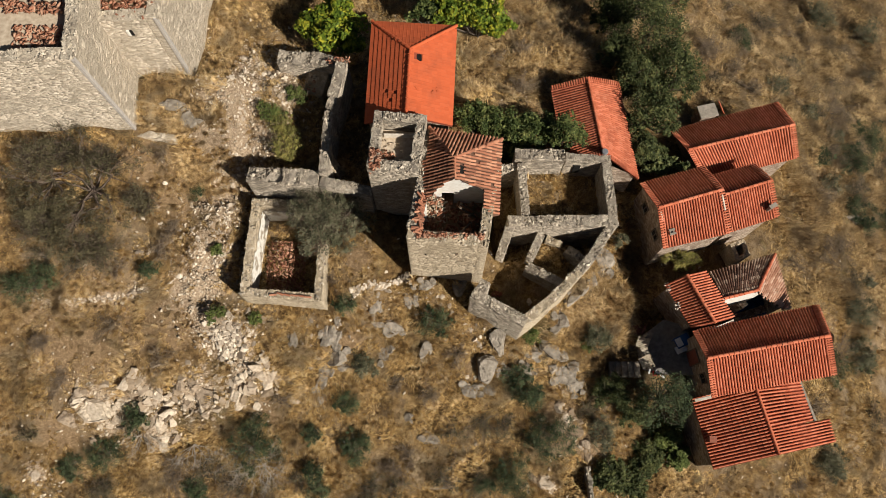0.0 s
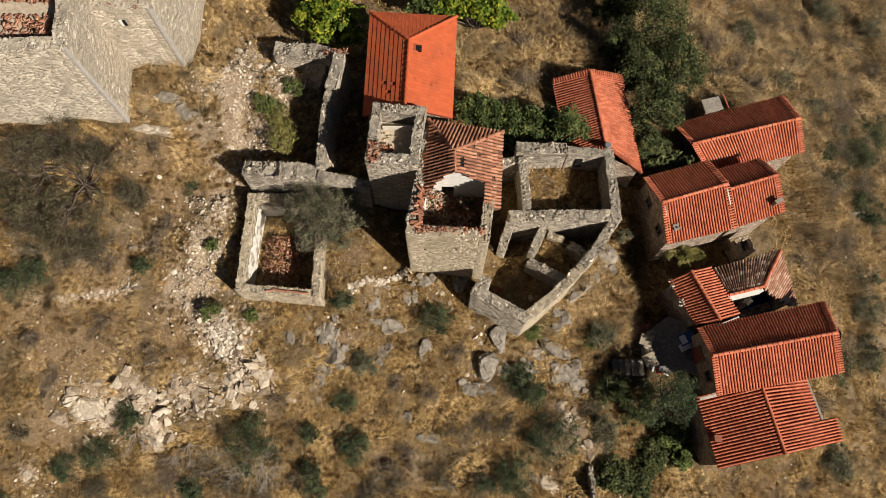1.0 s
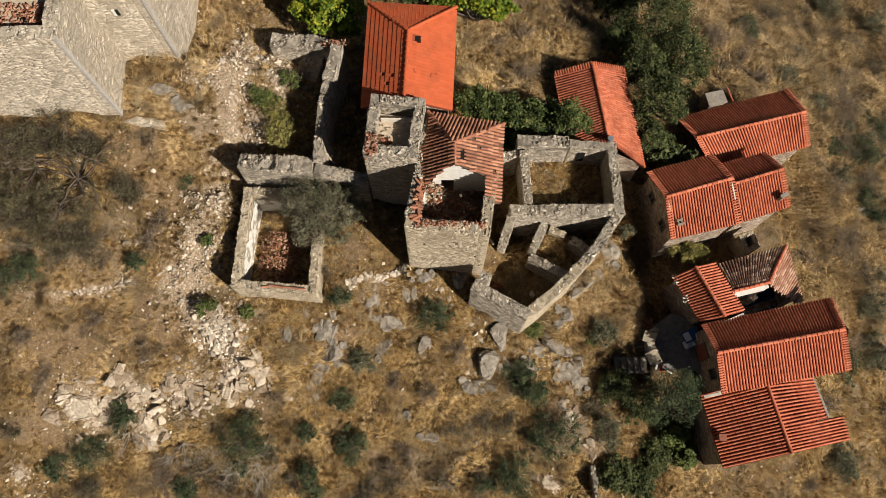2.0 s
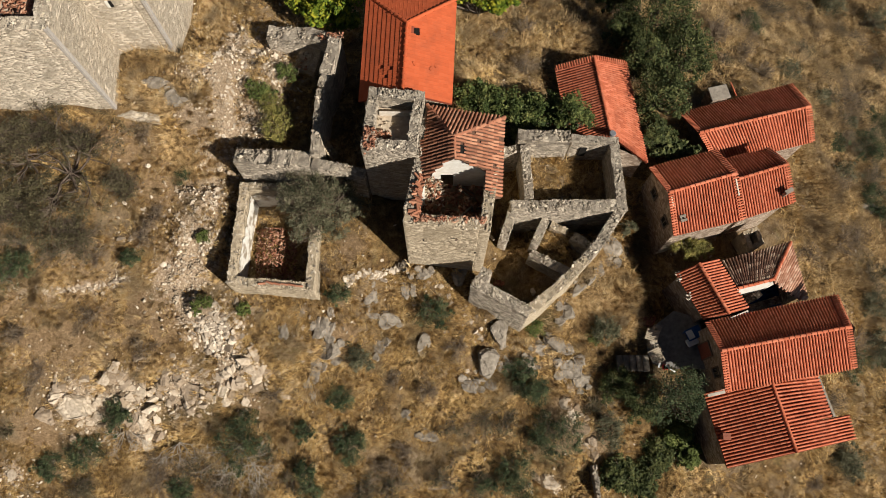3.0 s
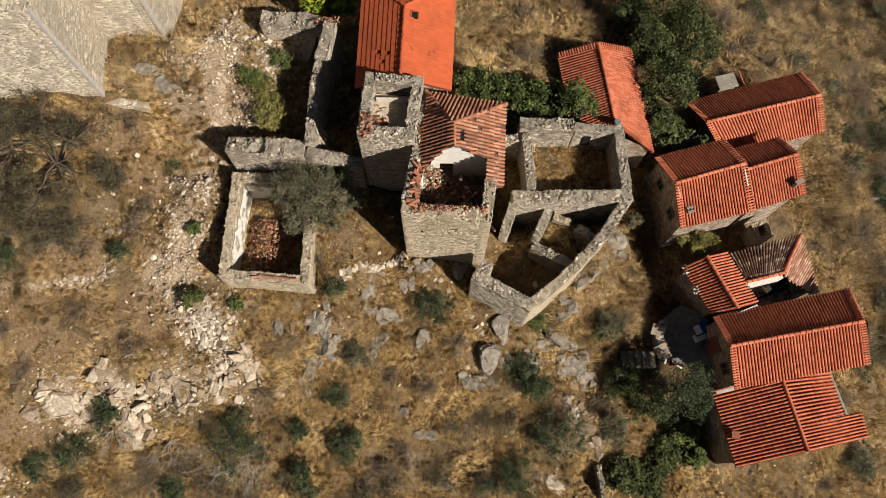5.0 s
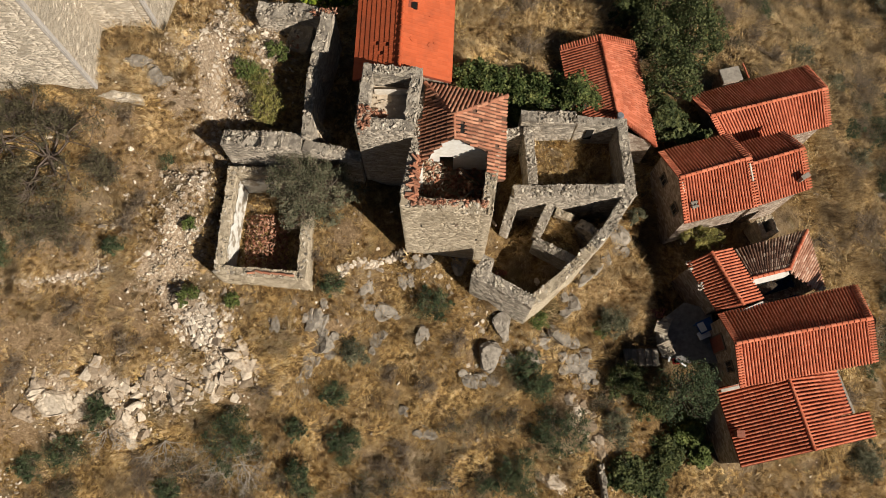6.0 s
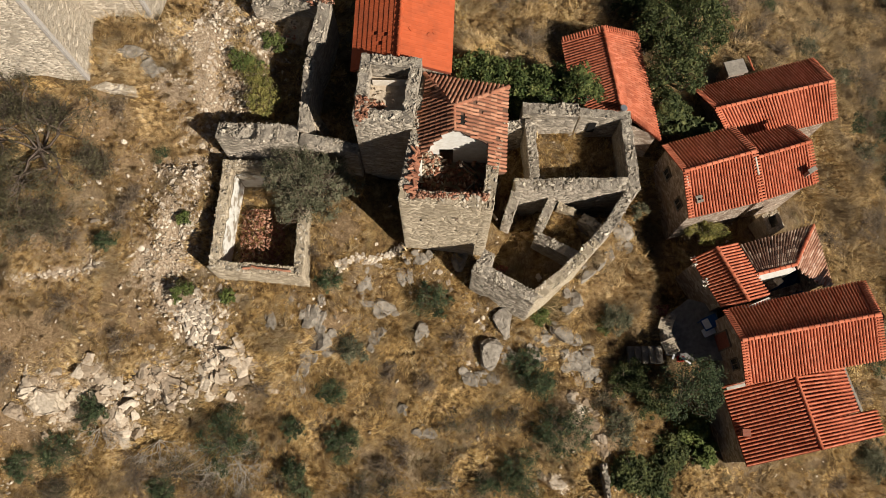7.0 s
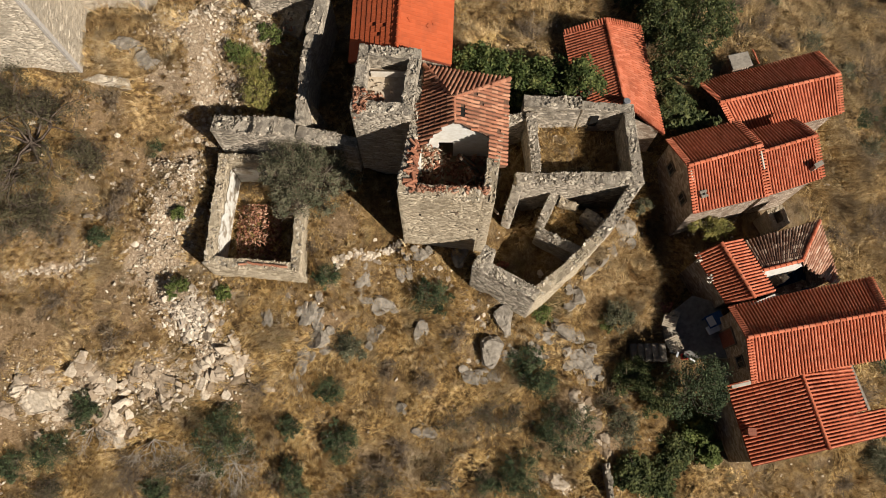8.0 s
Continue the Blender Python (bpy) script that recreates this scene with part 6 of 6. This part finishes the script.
rubble("rubble_slope", "slide of pale limestone blocks below the ruins", ((-23.56, 4.30, 1.6), (-21.11, 4.85, 1.6), (-18.98, 4.88, 1.6), (-16.45, 4.91, 1.8), (-13.93, 5.44, 1.7), (-12.48, 6.31, 1.4), (-19.05, 3.00, 1.2)), 260, 0.2, 0.85, PALES)
rubble("stone_heap", "heap of light grey wall stones below the cottage", ((-14.9, 8.9, 0.95), (-14.0, 8.5, 0.95), (-13.2, 9.2, 0.9), (-14.4, 7.7, 0.7)), 250, 0.2, 0.5, LOOSE)
rubble("path_rubble", "rubble stones strewn down the village path", ((-13.12, 26.46, 1.6), (-13.30, 23.92, 1.7), (-13.56, 21.48, 1.6), (-14.09, 19.28, 1.0), (-14.71, 16.61, 1.2), (-14.91, 14.01, 1.5), (-11.43, 25.50, 1.5), (-10.89, 24.09, 1.2)), 420, 0.1, 0.36, LOOSE)
rubble("upper_slope_stones", "scattered field stones among dry grass", ((-17.01, 11.95, 2.5), (-15.60, 13.65, 2.0), (-7.87, 8.43, 1.8), (-2.93, 12.35, 1.5), (2.95, 6.97, 2.2), (-27.41, -0.38, 1.5), (-0.76, 11.73, 1.5), (1.82, 9.77, 1.6), (-18.60, 16.47, 2.5)), 210, 0.14, 0.42, LOOSE)
def stone_line(name, label, points, n, lo, hi, wide, protos):
    """A low broken line of field stones along the given points."""
    t = thing(name, label, "wall", *points[0], at(*points[0]))
    for _ in range(n):
        f = random.random() * (len(points) - 1)
        i = int(f)
        p = Vector(points[i]).lerp(Vector(points[i + 1]), f - i) + Vector((random.gauss(0, wide), random.gauss(0, wide)))
        size = random.uniform(lo, hi)
        stone_at("stone", random.choice(protos), p.x, p.y, at(p.x, p.y) + size * 0.12, size, t)


stone_line("terrace_edge", "low dry-stone terrace edge in the grass", ((-5.91, 11.34), (-2.35, 12.92)), 120, 0.18, 0.4, 0.12, LOOSE)
stone_line("field_edge", "low pale dry-stone field edge on the slope", ((-26.06, 10.59), (-24.33, 10.64), (-22.42, 11.01), (-20.63, 11.36), (-19.34, 11.63)), 170, 0.1, 0.28, 0.1, LOOSE + PALES)
stone_line("track_edge", "thin line of pale stones in long dry grass", ((29.20, 30.43), (30.87, 28.82), (33.03, 27.56)), 36, 0.15, 0.35, 0.12, PALES)


# small stones over the whole slope, joined
def gravel(n):
    protos = []
    for i in range(6):
        me = hull(700 + i, 1.1, 0.9, 0.6, 8)
        bmx = bmesh.new()
        bmx.from_mesh(me)
        bmesh.ops.triangulate(bmx, faces=bmx.faces)
        protos.append((np.array([v.co[:] for v in bmx.verts]), np.array([[v.index for v in f.verts] for f in bmx.faces])))
        bmx.free()
        bpy.data.meshes.remove(me)
    x, y = rng.uniform(-31, 34, n * 8), rng.uniform(-3, 36, n * 8)
    keep = rng.random(n * 8) < 0.008 + 0.95 * pale_at(x, y) ** 1.2 + 0.05 * bare_at(x, y)
    x, y = x[keep][:n], y[keep][:n]
    z = surface(x, y)
    verts, faces, count = [], [], 0
    for i in range(len(x)):
        v, f = protos[i % 6]
        s = 0.08 + 0.32 * random.random() ** 2.5
        c, q = math.cos(i), math.sin(i)
        verts.append(np.stack([(v[:, 0] * c - v[:, 1] * q) * s + x[i], (v[:, 0] * q + v[:, 1] * c) * s + y[i], v[:, 2] * s + z[i] + s * 0.1], 1))
        faces.append(f + count)
        count += len(v)
    tagged(part("gravel", fast_mesh("gravel", np.concatenate(verts), np.concatenate(faces)), M_GRAVEL), "small loose stones strewn over the slope", "stones", kind="stuff")


gravel(14000)

# ---- dry grass ----
BUILT = (((3.6, 6.2), (10.1, 13.0)), ((6.0, 7.6), (11.6, 13.2)), ((8.0, 9.8), (14.0, 15.4)), ((-4.6, 3.6), (12.6, 20.6)), ((-5.2, 0.9), (20.4, 28)), ((-40, -19.6), (20.6, 60)), ((-20.5, -16.2), (24.7, 60)), ((16.3, 27), (5, 11.5)), ((15, 26), (15.4, 22)), ((8.2, 14), (20.5, 28)), ((17.6, 28), (22.3, 28)), ((16.8, 25.5), (11, 17)), ((17.5, 26.5), (0.5, 6)), ((14.2, 17.6), (6.2, 9.6)))


def grass(n, blades, name, lo, hi, x0, x1, y0, y1, material=None, stony=0.0):
    """Dry tussocks: long thin blades that fall outward from each foot, more to the lee. stony: how far they grow among loose stones and on bare earth."""
    x, y = rng.uniform(x0, x1, n), rng.uniform(y0, y1, n)
    dens = 0.6 * value_noise(x / 2.6, y / 2.6, 11) + 0.4 * value_noise(x / 0.8, y / 0.8, 12)
    keep = (dens > 0.2 + 0.27 * rng.random(n)) & (pale_at(x, y) < 0.2 + stony + 0.75 * rng.random(n)) & (bare_at(x, y) < 0.3 + stony + 0.9 * rng.random(n))
    for (bx0, bx1), (by0, by1) in BUILT:
        keep &= ~((x > bx0) & (x < bx1) & (y > by0) & (y < by1))
    x, y = x[keep], y[keep]
    z = surface(x, y)
    tall = lo + (hi - lo) * value_noise(x / 1.9, y / 1.9, 13)
    wind = 2.6 + value_noise(x / 2.4, y / 2.4, 14) * 5.0
    bx, by = np.repeat(x, blades), np.repeat(y, blades)
    m = len(bx)
    bx, by = bx + rng.normal(0, 0.06, m), by + rng.normal(0, 0.06, m)
    az = np.where(rng.random(m) < 0.78, np.repeat(wind, blades) + rng.normal(0, 0.38, m), rng.uniform(0, 6.28, m))
    length = np.repeat(tall, blades) * rng.uniform(0.5, 1.25, m)
    lean = rng.uniform(0.6, 1.4, m)
    base = np.stack([bx, by, np.repeat(z, blades) - 0.03], 1)
    d = np.stack([np.cos(az) * np.sin(lean), np.sin(az) * np.sin(lean), np.cos(lean)], 1)
    side = np.stack([-np.sin(az), np.cos(az), np.zeros(m)], 1) * (0.009 + 0.012 * rng.random(m))[:, None]
    tip = base + d * length[:, None]
    verts = np.concatenate([base - side, base + side, tip])
    i = np.arange(m)
    faces = np.stack([i, i + m, i + 2 * m], 1)
    tagged(part(name, fast_mesh(name, verts, faces), material or M_STRAW), "dry straw-coloured grass tufts on the hillside", "grass", kind="stuff")


grass(58000, 14, "dry_grass", 0.25, 0.8, -31, 36, -3, 38)
grass(12500, 18, "far_grass", 0.6, 1.6, 14, 48, 14, 50, M_STRAW_FAR)
grass(4200, 18, "slope_grass", 0.8, 1.9, 34, 60, 36, 62, M_STRAW_FAR)
grass(1900, 80, "tall_tussocks", 0.55, 1.15, -30, 40, -3, 40, M_STRAW_PALE)
grass(420, 50, "lane_bank_grass", 0.7, 1.4, 1.5, 12.0, 23.5, 37.0, M_STRAW_PALE)
grass(560, 36, "slope_tussocks", 0.4, 0.95, -19.5, -13.2, 11.5, 20.3, M_STRAW_PALE)
grass(760, 34, "slope_tussocks", 0.35, 0.8, -30, -17, 5.5, 12.5, M_STRAW_PALE, 0.3)
grass(420, 60, "ledge_grass", 0.5, 1.0, 8.2, 13.3, 9.2, 15.5, M_STRAW_PALE)
grass(60, 60, "alley_grass", 0.6, 1.1, 3.65, 4.5, 15.6, 18.6, M_STRAW_PALE)
grass(560, 70, "slope_tussocks", 0.7, 1.4, 18, 45, 22, 48, M_STRAW_PALE)
grass(110, 60, "castle_bank_grass", 0.6, 1.2, -19.6, -15.6, 21.0, 24.8, M_STRAW_PALE)
grass(420, 60, "path_side_grass", 0.45, 0.95, -17.2, -14.2, 18.0, 30.0, M_STRAW_PALE, 0.35)
grass(170, 45, "path_side_grass", 0.35, 0.7, -13.2, -10.8, 19.5, 29.0, M_STRAW_PALE, 0.35)

# ---- small things about the houses ----
chimney(15.85, 16.28, 0.2, 0.85, "small square cement chimney on the tiles", 0.34, 0.34, 15)
chimney(23.09, 18.32, -0.6, 0.75, "slanting cement chimney on the roof wing", 0.5, 0.2, 30)
c = thing("flue_cowl", "round zinc chimney cowl on the roof", "chimney", 11.04, 21.39, 2.0)
for nm, r, z0, z1 in (("pipe", 0.13, 0.0, 0.75), ("cap", 0.24, 0.75, 0.85), ("ring", 0.17, 0.55, 0.6)):
    bm = bmesh.new()
    bmesh.ops.create_cone(bm, cap_ends=True, segments=16, radius1=r, radius2=r * 0.8, depth=z1 - z0, matrix=Matrix.Translation((0, 0, (z0 + z1) / 2)))
    part(nm, bm, M_METAL, c)


def rooftop_hut():
    x, y = 20.05, 26.82
    h = thing("outhouse", "small flat-roofed cement outhouse behind the long house", "shed", x, y, -6)
    part("masonry_body", box(-0.6, 0.6, -0.45, 0.45, -2.5, 4.2), M_HOUSE, h)
    part("roof_slab", box(-0.72, 0.72, -0.55, 0.55, 4.21, 4.36, 0.03), M_CEMENT, h)
    h.rotation_euler.z = radians(14)
    row_of(T_NEW, "coping_tile", (21.15, 26.42, -1.50), (20.85, 27.50, -1.50), h)


rooftop_hut()


def yard():
    x, y = 16.14, 8.48
    c = [(14.51, 9.79, -2.95), (14.27, 7.31, -2.95), (15.82, 6.96, -2.95), (18.15, 6.91, -2.95), (17.61, 10.41, -2.95), (15.92, 10.86, -2.95)]
    slab("yard_paving", c, 0.35, M_YARD, tagged(thing("yard", "grey cement yard beside the long house", "yard", x, y, -3.1), kind="structure"))
    w = thing("yard_wall", "broken low stone wall round the yard", "wall", *(14.46, 8.84), -3.2)
    wall(w, "stone_wall", (14.41, 9.77, -2.20), (13.96, 8.72, -2.30), 0.45, M_GREY, rough=0.2, cap_set=PALES)
    wall(w, "stone_wall", (13.95, 8.64, -2.30), (14.49, 7.24, -2.40), 0.5, M_GREY, rough=0.2, cap_set=PALES)
    for i in range(5):
        s = thing("stone_step", "weathered stone step of the yard stair", "step", *(12.79, 7.44), -4, "yard stair")
        bx, by = 13.83, 7.28
        z = -2.95 - i * 0.18
        part("tread", box(-0.2, 0.2, -0.55, 0.55, -0.5, 0.0, 0.02), M_ROCK, s)
        s.location = (bx - i * 0.4, by + 0.02 * i, z)
        s.rotation_euler.z = radians(random.uniform(-4, 4))


yard()


def yard_things():
    z = -2.95
    x, y = 16.96, 9.22
    t = thing("garden_table", "faded blue plastic table in the yard", "table", x, y, z)
    part("tabletop", box(-0.55, 0.55, -0.4, 0.4, 0.66, 0.71, 0.02), M_BLUE, t)
    for lx in (-0.45, 0.45):
        for ly in (-0.32, 0.32):
            part("leg", box(lx - 0.03, lx + 0.03, ly - 0.03, ly + 0.03, 0, 0.66), M_BLUE, t)
    part("tray", box(-0.5, -0.05, -0.3, 0.3, 0.712, 0.76, 0.02), M_WHITE, t, "pale tray on the table")
    t.rotation_euler.z = radians(25)
    x, y = 16.90, 8.69
    b = thing("enamel_basin", "white enamel basin on a stand in the yard", "basin", x, y, z)
    part("bowl", box(-0.4, 0.4, -0.26, 0.26, 0.3, 0.5, 0.04), M_WHITE, b)
    part("stand", box(-0.3, 0.3, -0.2, 0.2, 0.0, 0.3), M_WOOD, b)
    b.rotation_euler.z = radians(25)
    x, y = 15.08, 6.99
    r = thing("red_crate", "red plastic crate at the yard's edge", "crate", x, y, z)
    part("body", box(-0.22, 0.22, -0.16, 0.16, 0, 0.3, 0.02), M_RED, r)
    # near-black plate paints the shade inside the solid crate
    part("inside", box(-0.18, 0.18, -0.12, 0.12, 0.28, 0.305), M_DARK, r)
    for dx, dy, a, l, m in ((-0.4, 0.35, 70, 0.9, M_WHITE), (0.25, -0.1, -35, 0.8, M_WHITE)):
        p = thing("board", "pale painted board lying at the yard's edge", "board", x + dx, y + dy, z + 0.28)
        part("plank", box(-l / 2, l / 2, -0.06, 0.06, 0, 0.04, 0.008), m, p)
        p.rotation_euler.z = radians(a)
        p.rotation_euler.y = radians(8)


yard_things()
hedge_wall = thing("low_wall", "broken low stone wall beside a dark hedge", "wall", *(10.53, -0.31), at(*(10.53, -0.31)))
wall(hedge_wall, "stone_wall", (10.66, -1.51, -4.30), (10.42, 0.68, -4.10), 0.25, M_GREY, rough=0.18)


def slatted_panel(x, y, z, turn, tip):
    p = thing("slatted_panel", "sun-bleached slatted wooden panel on the yard wall", "panel", x, y, z, "yard panels")
    for i in range(6):
        part("slat", box(-0.42, 0.42, -0.36 + i * 0.13, -0.27 + i * 0.13, 0.04, 0.065, 0.004), M_PALLET, p)
    for sx in (-0.36, 0.36):
        part("bearer", box(sx - 0.04, sx + 0.04, -0.38, 0.4, 0.0, 0.038), M_PALLET, p)
    p.rotation_euler = (radians(tip), radians(-4), radians(turn))


slatted_panel(14.26, 7.72, -2.18, 25, 6)
slatted_panel(14.11, 8.99, -2.12, -20, -5)
debris("brick_heap", "broken red bricks on the enclosure floor", M_BRICK, 22, (3.66, 11.61), (0.3, 0.2), (0.18, 0.32), 1.05, flat=0.5)
debris("brick_heap", "broken red bricks heaped at the yard wall", M_BRICK, 60, (13.99, 10.06), (0.7, 0.3), (0.18, 0.32), -2.9, flat=0.5)
debris("eave_mortar", "crumbling pale mortar along a broken eave", M_OLDPLASTER, 16, (16.19, 11.40), (0.16, 0.3), (0.12, 0.3), -0.45, (0.3, 0))
debris("eave_mortar", "crumbling pale mortar along a broken eave", M_OLDPLASTER, 14, (15.63, 12.65), (0.2, 0.35), (0.12, 0.28), -0.42, (0.3, 0))

# cement dressings along verges and broken eaves
for p, q, z0, w in (((19.26, 18.84, 1.50), (19.57, 17.86, 1.00), 0.02, 0.1), ((14.93, 17.55, 1.45), (15.16, 16.99, 1.05), 0.02, 0.1), ((18.57, 9.71, 0.10), (19.86, 10.28, -0.10), 0.0, 0.2), ((17.74, 9.64, -0.20), (18.57, 9.71, 0.10), 0.0, 0.16), ((16.89, 4.90, -0.40), (17.90, 5.13, -0.10), 0.0, 0.2)):
    p, q = Vector(p), Vector(q)
    d = q - p
    f = thing("mortar_fillet", "pale mortar fillet dressing a roof edge", "mortar", p.x, p.y, p.z, "roof mortar")
    ob = part("fillet", box(-w / 2, w / 2, 0, d.length, -0.12, z0 + 0.1, 0.02), M_OLDPLASTER, f)
    f.rotation_euler = (math.asin(d.z / d.length), 0, math.atan2(-d.x, d.y))

tarp = thing("blue_tarp", "crumpled blue tarpaulin inside the collapsing house", "tarp", 22.58, 12.07, -4.2)
bm = bmesh.new()
bmesh.ops.create_grid(bm, x_segments=14, y_segments=8, size=1.0)
for v in bm.verts:
    v.co = (v.co.x * 1.4, v.co.y * 0.72, 0.5 + 0.16 * noise.noise(v.co * 3.0) + 0.05 * noise.noise(v.co * 9.0))
bmesh.ops.solidify(bm, geom=list(bm.faces), thickness=0.02)
part("sheet", bm, M_BLUE, tarp)
part("bundle", box(-0.9, 0.9, -0.45, 0.45, 0.0, 0.42, 0.05), M_WOOD, tarp, "stacked timber under the tarpaulin")
tarp.rotation_euler.z = radians(12)


def window(x, y, z, toward_, w=0.6, h=0.9, door=False):
    """A small casement or plank door set on a house wall; toward_: degrees its face looks to."""
    t = thing("plank_door" if door else "casement_window", "weathered reddish plank door in a stone wall" if door else "small dark wooden casement window in a stone wall", "door" if door else "window", x, y, z)
    if door:
        for i in range(4):
            part("plank", box(-w / 2 + i * w / 4 + 0.004, -w / 2 + (i + 1) * w / 4 - 0.004, -0.06, 0.0, 0.0, h), M_DOOR, t)
    else:
        part("pane", box(-w / 2, w / 2, -0.02, 0.0, 0.0, h), M_GLASS, t)
        part("mullion", box(-0.025, 0.025, -0.05, 0.0, 0.0, h), M_WOOD, t)
    for x0, x1, z0, z1, nm in ((-w / 2 - 0.07, -w / 2, -0.02, h + 0.07, "jamb"), (w / 2, w / 2 + 0.07, -0.02, h + 0.07, "jamb"), (-w / 2, w / 2, h, h + 0.08, "lintel"), (-w / 2 - 0.1, w / 2 + 0.1, -0.08, -0.02, "sill")):
        part(nm, box(x0, x1, -0.08, 0.02, z0, z1, 0.008), M_WOOD if nm != "sill" else M_CEMENT, t)
    t.rotation_euler.z = radians(toward_ + 90)


def on_west_wall(n_end, s_end, f, z, **more):
    """Sets a window on the wall that runs from the north eave's end to the south one."""
    p, q = Vector(n_end[:2]), Vector(s_end[:2])
    d = (q - p).normalized()
    out = Vector((d.y, -d.x))
    c = p.lerp(q, f) - out * 0.2
    window(c.x, c.y, z, math.degrees(math.atan2(out.y, out.x)), **more)


on_west_wall((14.06, 20.11, 0.10), (15.38, 15.29, 0.10), 0.72, -1.6)
on_west_wall((14.06, 20.11, 0.10), (15.38, 15.29, 0.10), 0.3, -1.6)
on_west_wall((17.00, 9.49, 0.00), (17.93, 5.12, 0.00), 0.35, -2.95, w=0.95, h=2.0, door=True)
on_west_wall((17.00, 9.49, 0.00), (17.93, 5.12, 0.00), 0.7, -1.6)

shed = thing("roofless_shed", "small roofless stone shed between two houses", "ruin", 21.94, 16.10, -6)
ring(shed, [(21.62, 15.27, -3.00), (22.66, 15.78, -3.00), (22.28, 17.03, -2.90), (21.24, 16.60, -2.90)], 0.3, M_WARM, rough=0.06, caps=0.6)
stack = thing("brick_chimney", "low reddish brick chimney at the annex eave", "chimney", 18.37, 2.47, -2.6)
part("shaft", box(-0.2, 0.2, -0.18, 0.18, 0.0, 0.8, 0.02), M_BRICK, stack)
part("cap_slab", box(-0.25, 0.25, -0.22, 0.22, 0.8, 0.86, 0.01), M_BRICK, stack)
boulder(5.82, 11.25, 0.5, 0.42, 20, M_PALE, "pale stone block on the bare floor of the enclosure")
boulder(28.09, 20.38, 0.6, 0.4, 10, M_PALE, "white limestone block on dry grass")

# ---- tile pieces on the terrace ruin ----
debris("wall_tiles", "broken red roof tiles on a ruined wall head", M_SHERD, 46, (-7.0, 25.8), (0.75, 0.22), (0.14, 0.3), 6.86, (0.08, 0))
debris("ground_tiles", "broken red roof tiles beside a green bush", M_SHERD, 40, (-9.3, 24.3), (0.22, 0.6), (0.14, 0.3), lambda x, y: at(x, y) + 0.06)
